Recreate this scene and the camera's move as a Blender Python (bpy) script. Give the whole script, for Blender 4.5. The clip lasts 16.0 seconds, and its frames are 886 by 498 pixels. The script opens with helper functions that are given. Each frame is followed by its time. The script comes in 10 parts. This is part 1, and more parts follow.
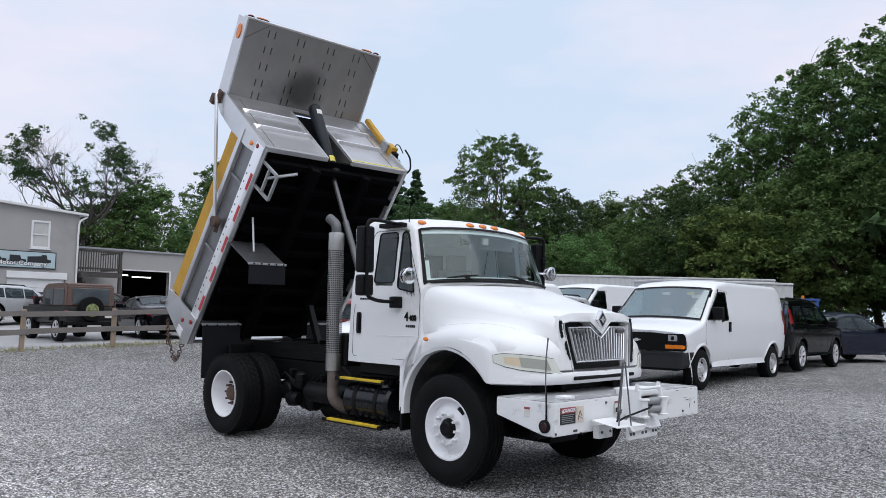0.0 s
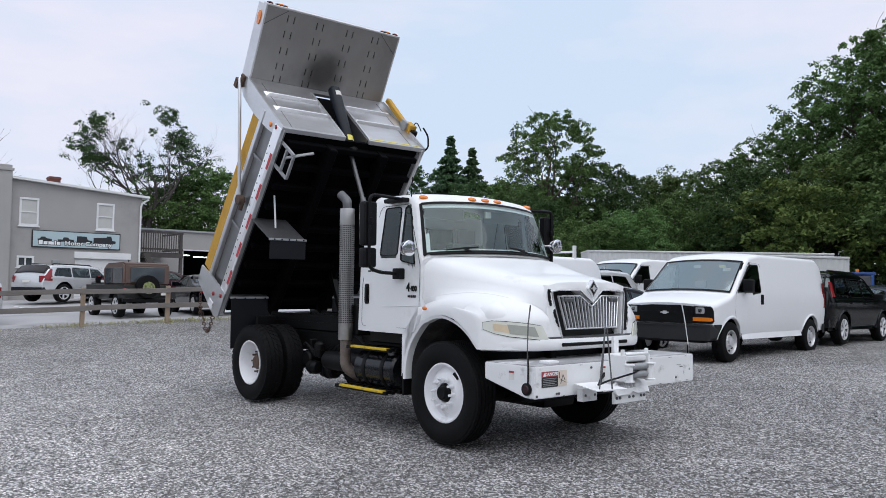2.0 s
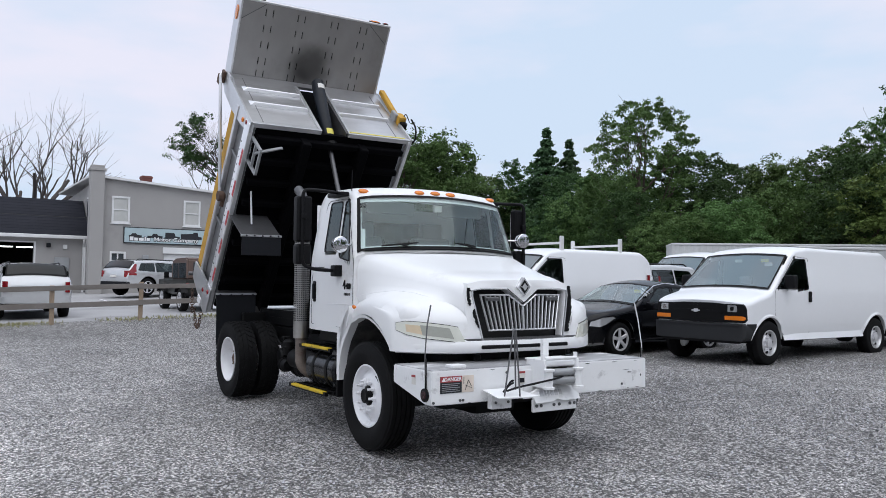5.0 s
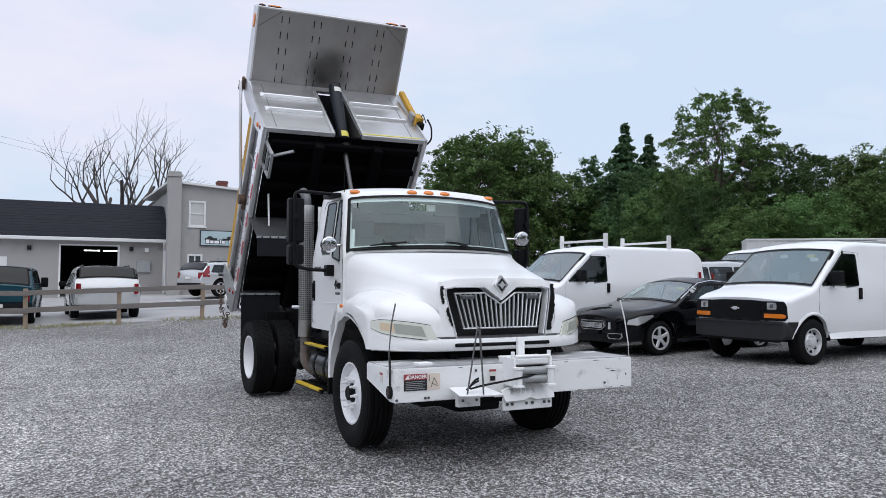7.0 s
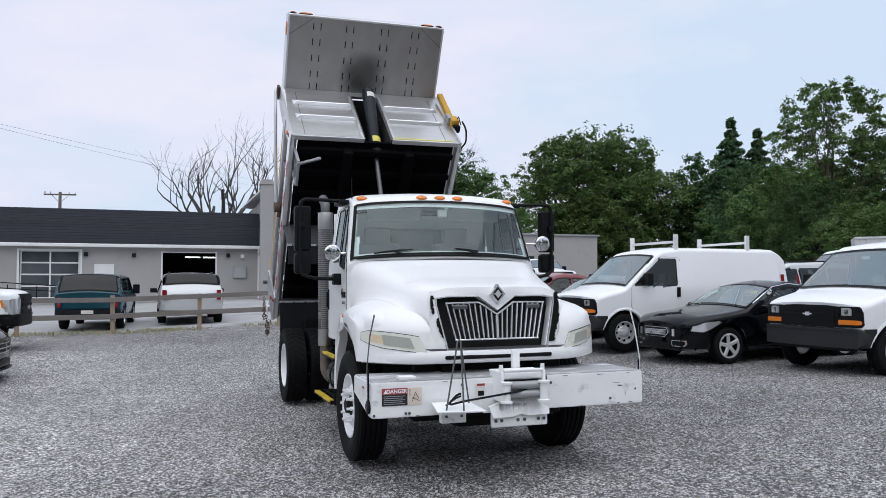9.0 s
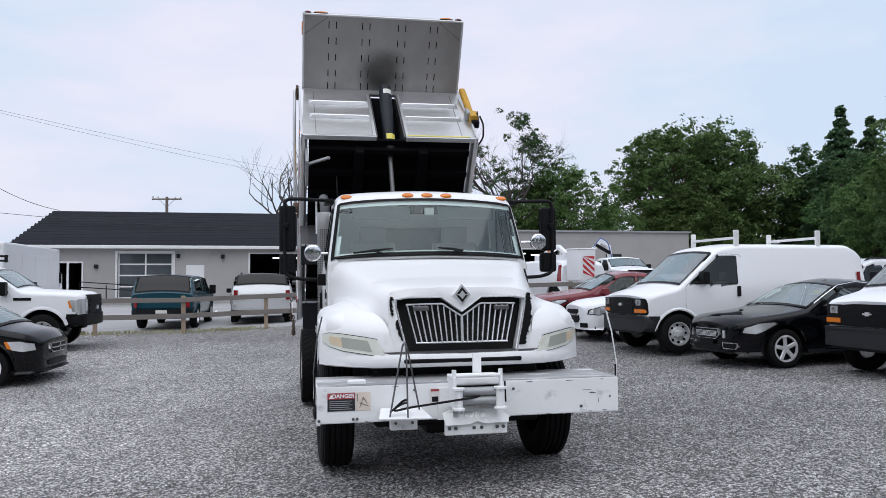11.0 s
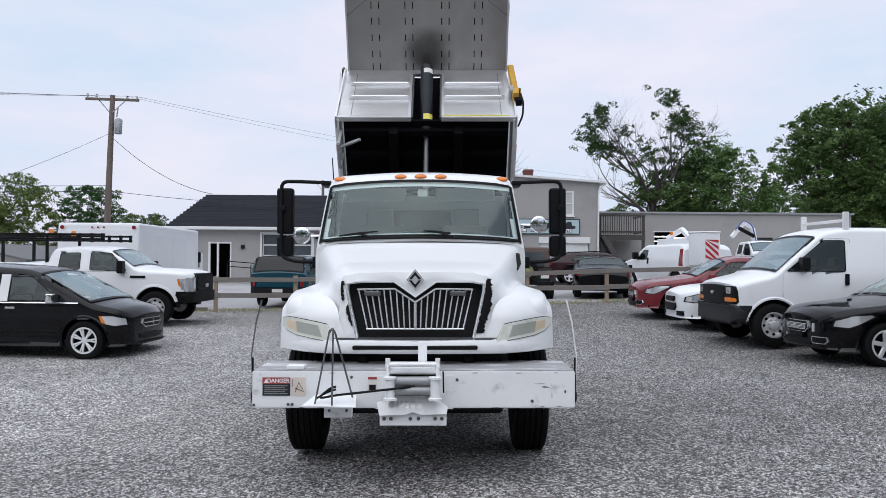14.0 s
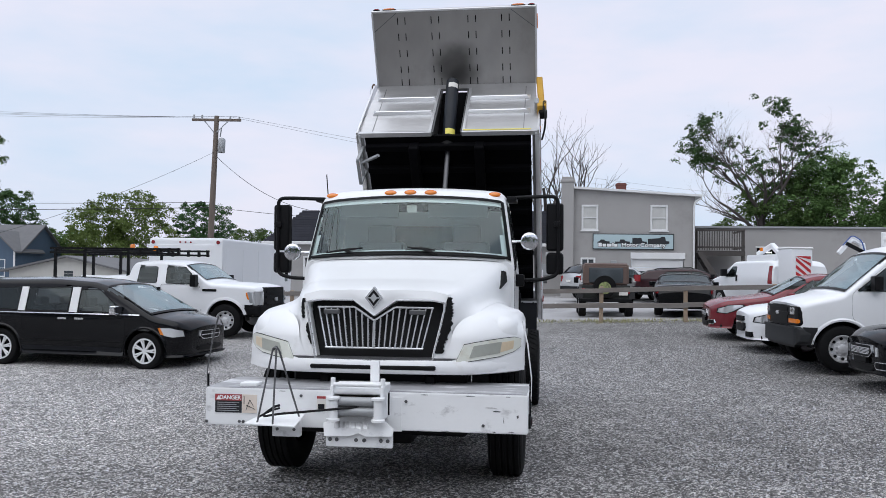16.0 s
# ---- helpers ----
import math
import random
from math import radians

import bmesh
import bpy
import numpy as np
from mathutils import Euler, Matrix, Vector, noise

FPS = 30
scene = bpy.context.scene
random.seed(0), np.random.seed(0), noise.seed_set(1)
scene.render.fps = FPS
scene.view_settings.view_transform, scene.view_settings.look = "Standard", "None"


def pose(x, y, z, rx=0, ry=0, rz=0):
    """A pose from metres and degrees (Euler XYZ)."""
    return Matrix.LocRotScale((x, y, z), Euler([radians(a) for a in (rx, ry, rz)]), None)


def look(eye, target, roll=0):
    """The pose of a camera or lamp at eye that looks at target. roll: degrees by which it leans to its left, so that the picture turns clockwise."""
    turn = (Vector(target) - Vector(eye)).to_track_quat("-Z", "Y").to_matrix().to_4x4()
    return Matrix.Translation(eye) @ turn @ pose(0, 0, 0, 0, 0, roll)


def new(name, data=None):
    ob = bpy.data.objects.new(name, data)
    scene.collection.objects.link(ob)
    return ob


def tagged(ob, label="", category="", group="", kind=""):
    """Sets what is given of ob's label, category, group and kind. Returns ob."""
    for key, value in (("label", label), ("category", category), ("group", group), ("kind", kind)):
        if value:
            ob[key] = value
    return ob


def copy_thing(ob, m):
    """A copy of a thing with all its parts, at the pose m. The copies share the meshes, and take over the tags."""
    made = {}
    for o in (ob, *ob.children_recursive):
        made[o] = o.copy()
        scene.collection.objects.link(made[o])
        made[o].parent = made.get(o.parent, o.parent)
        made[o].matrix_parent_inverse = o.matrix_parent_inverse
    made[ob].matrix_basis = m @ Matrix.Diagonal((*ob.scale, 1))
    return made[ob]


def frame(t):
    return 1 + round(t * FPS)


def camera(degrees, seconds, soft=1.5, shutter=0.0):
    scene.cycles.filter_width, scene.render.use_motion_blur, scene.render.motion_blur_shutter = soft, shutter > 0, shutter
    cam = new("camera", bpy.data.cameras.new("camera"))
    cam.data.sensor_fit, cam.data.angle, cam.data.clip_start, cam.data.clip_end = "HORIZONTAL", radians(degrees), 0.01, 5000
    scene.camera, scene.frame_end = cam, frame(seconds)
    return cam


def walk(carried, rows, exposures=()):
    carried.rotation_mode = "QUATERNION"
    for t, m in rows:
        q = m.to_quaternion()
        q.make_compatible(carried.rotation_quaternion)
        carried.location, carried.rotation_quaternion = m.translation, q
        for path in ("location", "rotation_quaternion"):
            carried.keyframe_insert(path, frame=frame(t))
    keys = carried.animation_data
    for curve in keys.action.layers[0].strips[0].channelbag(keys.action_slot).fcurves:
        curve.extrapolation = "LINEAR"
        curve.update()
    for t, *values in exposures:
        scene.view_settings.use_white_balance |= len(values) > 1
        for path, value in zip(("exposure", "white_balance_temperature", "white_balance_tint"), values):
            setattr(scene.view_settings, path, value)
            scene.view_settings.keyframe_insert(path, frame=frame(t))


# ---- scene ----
cam = camera(57.03, 16.0, soft=0.6)
EXPO = 0.14
PATH = [
    (0, -6.735, -5.383, 1.608, -45.175, 4.439, 1.203),
    (0.5, -6.869, -5.558, 1.590, -44.212, 4.336, 1.181),
    (1, -6.848, -5.773, 1.570, -43.119, 3.956, 1.064),
    (1.5, -6.723, -6.024, 1.544, -41.959, 3.408, 0.942),
    (2, -6.488, -6.102, 1.535, -40.699, 2.863, 0.863),
    (2.5, -6.206, -6.168, 1.559, -39.359, 2.508, 0.844),
    (3, -5.930, -6.405, 1.563, -37.969, 2.349, 0.840),
    (3.5, -5.668, -6.564, 1.560, -36.588, 2.380, 0.929),
    (4, -5.340, -6.622, 1.587, -35.297, 2.453, 0.926),
    (6.5, -4.087, -7.346, 1.612, -28.237, 2.032, 0.705),
    (7, -3.879, -7.413, 1.611, -26.506, 2.175, 0.478),
    (7.5, -3.615, -7.395, 1.639, -24.615, 2.361, 0.271),
    (8, -3.354, -7.507, 1.637, -22.686, 2.497, 0.185),
    (8.5, -3.104, -7.578, 1.644, -20.752, 2.434, 0.212),
    (9, -2.789, -7.520, 1.675, -18.864, 2.305, 0.051),
    (11.5, -1.259, -7.585, 1.688, -9.630, 2.176, -0.131),
    (12, -0.996, -7.636, 1.695, -7.699, 2.041, -0.035),
    (12.5, -0.715, -7.535, 1.705, -5.764, 1.800, 0.080),
    (13, -0.418, -7.506, 1.695, -3.803, 1.441, 0.213),
    (13.5, -0.067, -7.505, 1.721, -1.901, 1.125, 0.356),
    (14, 0.210, -7.437, 1.710, -0.001, 0.960, 0.451),
    (14.5, 0.493, -7.330, 1.727, 1.917, 1.024, 0.677),
    (15, 0.832, -7.311, 1.735, 3.880, 1.267, 0.700),
    (15.5, 1.136, -7.278, 1.739, 5.902, 1.583, 0.788),
    (16, 1.410, -7.185, 1.750, 7.903, 1.900, 0.853),
]
EXPOSURES = [(0, EXPO), (16, EXPO)]
walk(cam, [(t, pose(x, y, z, 90 + pitch, -roll, yaw)) for t, x, y, z, yaw, pitch, roll in PATH], EXPOSURES)
# ---------------------------------------------------------------- world and light
world = bpy.data.worlds.new("sky")
scene.world = world
world.use_nodes = True
wn, wl = world.node_tree.nodes, world.node_tree.links
wn.clear()
SUN_EL, SUN_AZ = 65.0, 200.0
sky = wn.new("ShaderNodeTexSky")
sky.sky_type, sky.sun_disc = "NISHITA", False
sky.sun_elevation, sky.sun_rotation = radians(SUN_EL), radians(SUN_AZ)
sky.air_density, sky.dust_density, sky.ozone_density = 1.2, 3.0, 1.0
tc = wn.new("ShaderNodeTexCoord")
mp = wn.new("ShaderNodeMapping")
mp.inputs["Scale"].default_value = (1.0, 1.0, 3.2)
cl = wn.new("ShaderNodeTexNoise")
cl.inputs["Scale"].default_value, cl.inputs["Detail"].default_value, cl.inputs["Roughness"].default_value = 2.3, 5.0, 0.55
ramp = wn.new("ShaderNodeValToRGB")
ramp.color_ramp.elements[0].position, ramp.color_ramp.elements[0].color = 0.38, (6.1, 7.3, 9.0, 1)
ramp.color_ramp.elements[1].position, ramp.color_ramp.elements[1].color = 0.62, (8.0, 7.95, 9.2, 1)
mix = wn.new("ShaderNodeMix")
mix.data_type = "RGBA"
mix.inputs[0].default_value = 0.9
bg = wn.new("ShaderNodeBackground")
bg.inputs["Strength"].default_value = 0.1
out = wn.new("ShaderNodeOutputWorld")
wl.new(tc.outputs["Generated"], mp.inputs["Vector"])
wl.new(mp.outputs["Vector"], cl.inputs["Vector"])
wl.new(cl.outputs["Fac"], ramp.inputs["Fac"])
wl.new(sky.outputs["Color"], mix.inputs[6])
wl.new(ramp.outputs["Color"], mix.inputs[7])
wl.new(mix.outputs[2], bg.inputs["Color"])
wl.new(bg.outputs["Background"], out.inputs["Surface"])

sun = new("sun", bpy.data.lights.new("sun", "SUN"))
sun.data.energy, sun.data.angle, sun.data.color = 1.45, radians(90), (0.97, 0.98, 0.97)
se, sa = radians(SUN_EL), radians(SUN_AZ)
sun.matrix_world = look((0, 0, 0), (-math.cos(se) * math.sin(sa), -math.cos(se) * math.cos(sa), -math.sin(se)))


# ---------------------------------------------------------------- materials
def mat(name, color, rough=0.5, metal=0.0, vary=0.12, scale=3.0, fine=40.0, bump=0.0, dirt=None, dirt_amount=0.0, coat=0.0,
        island=0.0, spec=0.5, dirt_scale=1.3, rand=0.0, stretch=(1, 1, 1)):
    """A surface with variation at two scales, stains of a second colour and fine relief."""
    m = bpy.data.materials.new(name)
    m.use_nodes = True
    n, l = m.node_tree.nodes, m.node_tree.links
    b = n["Principled BSDF"]
    b.inputs["Roughness"].default_value, b.inputs["Metallic"].default_value = rough, metal
    b.inputs["Coat Weight"].default_value, b.inputs["Coat Roughness"].default_value = coat, 0.05
    b.inputs["Specular IOR Level"].default_value = spec
    co = n.new("ShaderNodeTexCoord")
    ma = n.new("ShaderNodeMapping")
    ma.inputs["Scale"].default_value = stretch
    l.new(co.outputs["Object"], ma.inputs["Vector"])
    big, small = n.new("ShaderNodeTexNoise"), n.new("ShaderNodeTexNoise")
    big.inputs["Scale"].default_value, big.inputs["Detail"].default_value = scale, 4
    small.inputs["Scale"].default_value, small.inputs["Detail"].default_value = fine, 3
    l.new(ma.outputs["Vector"], big.inputs["Vector"])
    l.new(ma.outputs["Vector"], small.inputs["Vector"])
    add = n.new("ShaderNodeMath")
    add.operation = "MULTIPLY_ADD"
    l.new(small.outputs["Fac"], add.inputs[0])
    add.inputs[1].default_value = 0.5
    l.new(big.outputs["Fac"], add.inputs[2])
    rng = n.new("ShaderNodeMapRange")
    rng.inputs["From Min"].default_value, rng.inputs["From Max"].default_value = 0.45, 1.05
    rng.inputs["To Min"].default_value, rng.inputs["To Max"].default_value = 1 - vary, 1 + vary
    l.new(add.outputs[0], rng.inputs["Value"])
    fac = rng.outputs["Result"]
    if island or rand:
        src = n.new("ShaderNodeNewGeometry").outputs["Random Per Island"] if island else n.new("ShaderNodeObjectInfo").outputs["Random"]
        r2 = n.new("ShaderNodeMapRange")
        k = island or rand
        r2.inputs["To Min"].default_value, r2.inputs["To Max"].default_value = 1 - k, 1 + k
        l.new(src, r2.inputs["Value"])
        mu = n.new("ShaderNodeMath")
        mu.operation = "MULTIPLY"
        l.new(fac, mu.inputs[0])
        l.new(r2.outputs["Result"], mu.inputs[1])
        fac = mu.outputs[0]
    sc = n.new("ShaderNodeVectorMath")
    sc.operation = "SCALE"
    sc.inputs[0].default_value = color
    l.new(fac, sc.inputs["Scale"])
    col = sc.outputs["Vector"]
    if dirt:
        dn = n.new("ShaderNodeTexNoise")
        dn.inputs["Scale"].default_value, dn.inputs["Detail"].default_value, dn.inputs["Roughness"].default_value = dirt_scale, 8, 0.65
        l.new(ma.outputs["Vector"], dn.inputs["Vector"])
        dr = n.new("ShaderNodeMapRange")
        dr.inputs["From Min"].default_value, dr.inputs["From Max"].default_value = 0.62 - 0.3 * dirt_amount, 0.78 - 0.2 * dirt_amount
        l.new(dn.outputs["Fac"], dr.inputs["Value"])
        mx = n.new("ShaderNodeMix")
        mx.data_type = "RGBA"
        l.new(dr.outputs["Result"], mx.inputs[0])
        l.new(col, mx.inputs[6])
        mx.inputs[7].default_value = (*dirt, 1)
        col = mx.outputs[2]
    l.new(col, b.inputs["Base Color"])
    if bump:
        bu = n.new("ShaderNodeBump")
        bu.inputs["Strength"].default_value, bu.inputs["Distance"].default_value = min(1.0, bump), 0.01
        l.new(small.outputs["Fac"], bu.inputs["Height"])
        l.new(bu.outputs["Normal"], b.inputs["Normal"])
    return m


def glass(name, tint=(0.55, 0.62, 0.6), rough=0.0, clear=0.75, gloss=0.10):
    """Thin glass: tinted see-through with a gloss that grows at grazing angles."""
    m = bpy.data.materials.new(name)
    m.use_nodes = True
    n, l = m.node_tree.nodes, m.node_tree.links
    n.clear()
    t, g, mx, o = (n.new(k) for k in ("ShaderNodeBsdfTransparent", "ShaderNodeBsdfGlossy", "ShaderNodeMixShader", "ShaderNodeOutputMaterial"))
    lw = n.new("ShaderNodeLayerWeight")
    po, bo = n.new("ShaderNodeMath"), n.new("ShaderNodeMath")
    po.operation, bo.operation = "POWER", "MULTIPLY_ADD"
    po.inputs[1].default_value = 4.0
    bo.inputs[1].default_value, bo.inputs[2].default_value = 0.7 - gloss, gloss
    t.inputs["Color"].default_value = (*[c * clear for c in tint], 1)
    g.inputs["Roughness"].default_value = rough
    g.inputs["Color"].default_value = (0.86, 0.97, 0.97, 1)
    l.new(lw.outputs["Facing"], po.inputs[0])
    l.new(po.outputs[0], bo.inputs[0])
    l.new(bo.outputs[0], mx.inputs["Fac"])
    l.new(t.outputs["BSDF"], mx.inputs[1])
    l.new(g.outputs["BSDF"], mx.inputs[2])
    l.new(mx.outputs["Shader"], o.inputs["Surface"])
    return m


def gravel_material():
    m = bpy.data.materials.new("gravel")
    m.use_nodes = True
    n, l = m.node_tree.nodes, m.node_tree.links
    b = n["Principled BSDF"]
    b.inputs["Roughness"].default_value = 0.85
    co = n.new("ShaderNodeTexCoord")
    v1, v2, big, mid = (n.new(k) for k in ("ShaderNodeTexVoronoi", "ShaderNodeTexVoronoi", "ShaderNodeTexNoise", "ShaderNodeTexNoise"))
    v1.inputs["Scale"].default_value, v2.inputs["Scale"].default_value = 46, 105
    big.inputs["Scale"].default_value, big.inputs["Detail"].default_value = 0.22, 5
    mid.inputs["Scale"].default_value, mid.inputs["Detail"].default_value = 2.1, 6
    for x in (v1, v2, big, mid):
        l.new(co.outputs["Object"], x.inputs["Vector"])
    bw1, bw2 = n.new("ShaderNodeRGBToBW"), n.new("ShaderNodeRGBToBW")
    l.new(v1.outputs["Color"], bw1.inputs[0])
    l.new(v2.outputs["Color"], bw2.inputs[0])
    ra = n.new("ShaderNodeValToRGB")
    e = ra.color_ramp.elements
    e[0].position, e[0].color = 0.28, (0.034, 0.033, 0.032, 1)
    e[1].position, e[1].color = 0.78, (0.80, 0.775, 0.76, 1)
    k = e.new(0.57)
    k.color = (0.172, 0.165, 0.161, 1)
    mxs = n.new("ShaderNodeMath")
    mxs.operation = "MULTIPLY_ADD"
    mxs.inputs[1].default_value = 0.55
    sc2 = n.new("ShaderNodeMath")
    sc2.operation = "MULTIPLY"
    sc2.inputs[1].default_value = 0.5
    l.new(bw2.outputs[0], sc2.inputs[0])
    l.new(bw1.outputs[0], mxs.inputs[0])
    l.new(sc2.outputs[0], mxs.inputs[2])
    l.new(mxs.outputs[0], ra.inputs["Fac"])
    # worn, darker and lighter patches
    su = n.new("ShaderNodeMath")
    su.operation = "MULTIPLY_ADD"
    su.inputs[1].default_value = 0.6
    l.new(mid.outputs["Fac"], su.inputs[0])
    l.new(big.outputs["Fac"], su.inputs[2])
    pr = n.new("ShaderNodeMapRange")
    pr.inputs["From Min"].default_value, pr.inputs["From Max"].default_value = 0.55, 1.05
    pr.inputs["To Min"].default_value, pr.inputs["To Max"].default_value = 0.62, 1.38
    l.new(su.outputs[0], pr.inputs["Value"])
    mu = n.new("ShaderNodeVectorMath")
    mu.operation = "SCALE"
    # tone fades from paler on one half of the lot to darker on the other
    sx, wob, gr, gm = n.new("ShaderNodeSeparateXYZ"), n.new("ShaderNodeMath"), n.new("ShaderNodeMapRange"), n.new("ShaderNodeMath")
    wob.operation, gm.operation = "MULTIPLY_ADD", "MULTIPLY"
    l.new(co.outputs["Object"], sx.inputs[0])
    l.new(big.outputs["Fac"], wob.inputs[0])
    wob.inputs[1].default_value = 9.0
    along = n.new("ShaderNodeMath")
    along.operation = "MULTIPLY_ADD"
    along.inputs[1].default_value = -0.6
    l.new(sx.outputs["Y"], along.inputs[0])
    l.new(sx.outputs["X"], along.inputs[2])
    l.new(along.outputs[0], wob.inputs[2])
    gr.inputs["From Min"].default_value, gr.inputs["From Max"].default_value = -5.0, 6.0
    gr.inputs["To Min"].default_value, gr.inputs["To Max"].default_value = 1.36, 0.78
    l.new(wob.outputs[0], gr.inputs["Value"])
    # darker tone from about y 9 to 15.5, towards the fence
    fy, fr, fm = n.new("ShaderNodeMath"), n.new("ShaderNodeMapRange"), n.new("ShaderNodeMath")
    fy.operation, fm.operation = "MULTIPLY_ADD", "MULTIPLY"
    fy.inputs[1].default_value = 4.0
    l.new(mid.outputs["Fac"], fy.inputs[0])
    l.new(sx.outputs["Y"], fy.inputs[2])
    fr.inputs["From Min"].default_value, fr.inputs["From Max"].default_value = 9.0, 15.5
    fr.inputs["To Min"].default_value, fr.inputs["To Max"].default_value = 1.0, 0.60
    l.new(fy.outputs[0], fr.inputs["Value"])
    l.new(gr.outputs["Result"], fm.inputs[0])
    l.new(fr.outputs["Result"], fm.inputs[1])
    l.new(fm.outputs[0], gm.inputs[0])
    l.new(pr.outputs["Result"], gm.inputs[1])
    l.new(ra.outputs["Color"], mu.inputs[0])
    l.new(gm.outputs[0], mu.inputs["Scale"])
    l.new(mu.outputs["Vector"], b.inputs["Base Color"])
    bu = n.new("ShaderNodeBump")
    bu.inputs["Strength"].default_value, bu.inputs["Distance"].default_value = 1.0, 0.012
    l.new(v1.outputs["Distance"], bu.inputs["Height"])
    bu.invert = True
    l.new(bu.outputs["Normal"], b.inputs["Normal"])
    return m


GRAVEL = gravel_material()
STONE = mat("loose_stone", (0.36, 0.36, 0.38), 0.8, vary=0.2, scale=30, fine=200, island=0.85)
ASPHALT = mat("old_asphalt", (0.37, 0.365, 0.37), 0.9, vary=0.12, scale=0.5, fine=60, bump=0.3, dirt=(0.17, 0.165, 0.165), dirt_amount=0.25, dirt_scale=0.35)
GRASS = mat("dry_grass", (0.30, 0.29, 0.14), 0.9, vary=0.35, scale=3, fine=30)
WHITE = mat("white_truck_paint", (0.84, 0.845, 0.85), 0.32, vary=0.015, scale=1.2, fine=18, dirt=(0.70, 0.69, 0.67), dirt_amount=0.04, dirt_scale=2.2, coat=0.2)
CHIPPED = mat("chipped_white_paint", (0.83, 0.835, 0.84), 0.5, vary=0.03, scale=2, fine=25, dirt=(0.36, 0.355, 0.36), dirt_amount=0.10, dirt_scale=4.5, stretch=(1, 1.6, 1.6))
WORN = mat("worn_deck", (0.30, 0.30, 0.31), 0.55, vary=0.15, scale=2, fine=25, dirt=(0.76, 0.76, 0.77), dirt_amount=0.34, dirt_scale=2.6, stretch=(1, 2.4, 1))
VANWHITE = mat("white_van_paint", (0.84, 0.85, 0.87), 0.3, vary=0.015, scale=1, fine=14, coat=0.3)
BLACKPAINT = mat("black_car_paint", (0.002, 0.0023, 0.0035), 0.10, vary=0.1, spec=0.30)
DARKGREY = mat("dark_grey_car_paint", (0.022, 0.024, 0.027), 0.2, vary=0.1, coat=0.15, spec=0.35)
NAVY = mat("navy_car_paint", (0.010, 0.014, 0.028), 0.18, vary=0.1, coat=0.1, spec=0.35)
SILVER = mat("silver_car_paint", (0.62, 0.63, 0.64), 0.25, 0.35, vary=0.04, coat=1.0)
MAROON = mat("maroon_car_paint", (0.17, 0.014, 0.022), 0.2, vary=0.1, coat=0.3)
WINE = mat("wine_car_paint", (0.030, 0.010, 0.013), 0.2, vary=0.1, coat=0.15, spec=0.35)
TEAL = mat("teal_pickup_paint", (0.008, 0.052, 0.075), 0.22, vary=0.1, coat=0.2, spec=0.35)
OLIVE = mat("dark_green_jeep_paint", (0.022, 0.024, 0.022), 0.35, vary=0.15, spec=0.3)
BROWN = mat("brown_vinyl_top", (0.115, 0.075, 0.062), 0.7, vary=0.1, fine=60, bump=0.15)
BLACK = mat("black_plastic", (0.006, 0.006, 0.007), 0.45, vary=0.25, fine=60, spec=0.16)
GREYPLASTIC = mat("dark_grey_plastic", (0.011, 0.012, 0.015), 0.5, vary=0.15, fine=60, spec=0.18)
FRAME = mat("black_frame_paint", (0.0035, 0.0035, 0.004), 0.5, vary=0.35, scale=6, fine=40, dirt=(0.012, 0.011, 0.010), dirt_amount=0.1, spec=0.2)
# Near-black: the deep shade below the raised bed is put into this colour
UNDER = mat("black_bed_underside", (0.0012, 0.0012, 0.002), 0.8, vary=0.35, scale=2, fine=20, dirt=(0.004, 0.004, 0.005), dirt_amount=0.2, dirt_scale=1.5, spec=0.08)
RUBBER = mat("tyre_rubber", (0.0065, 0.0065, 0.007), 0.7, vary=0.3, scale=5, fine=40, bump=0.12, spec=0.14)
RIMWHITE = mat("white_wheel_paint", (0.83, 0.83, 0.85), 0.4, vary=0.03, scale=3, fine=30, dirt=(0.5, 0.47, 0.43), dirt_amount=0.05, dirt_scale=5)
ALLOY = mat("alloy_wheel", (0.70, 0.70, 0.72), 0.3, 0.4, vary=0.08)
STEELRIM = mat("steel_wheel", (0.68, 0.68, 0.69), 0.28, 0.6, vary=0.1)
ALUM = mat("brushed_stainless_steel", (0.56, 0.555, 0.56), 0.34, 0.9, vary=0.10, scale=1.3, fine=6, dirt=(0.40, 0.395, 0.39), dirt_amount=0.2, dirt_scale=1.1, stretch=(1, 3, 3))
# Paler than the wall: sky caught by the folds is put into the colour
BRIGHTSTEEL = mat("bright_folded_steel", (0.90, 0.90, 0.91), 0.3, 0.75, vary=0.03, scale=3, fine=20)
SHIELDSTEEL = mat("smoked_stainless_steel", (0.345, 0.335, 0.325), 0.4, 0.85, vary=0.14, scale=1.1, fine=5, dirt=(0.24, 0.228, 0.215), dirt_amount=0.3, dirt_scale=0.8, stretch=(1, 0.6, 0.6))


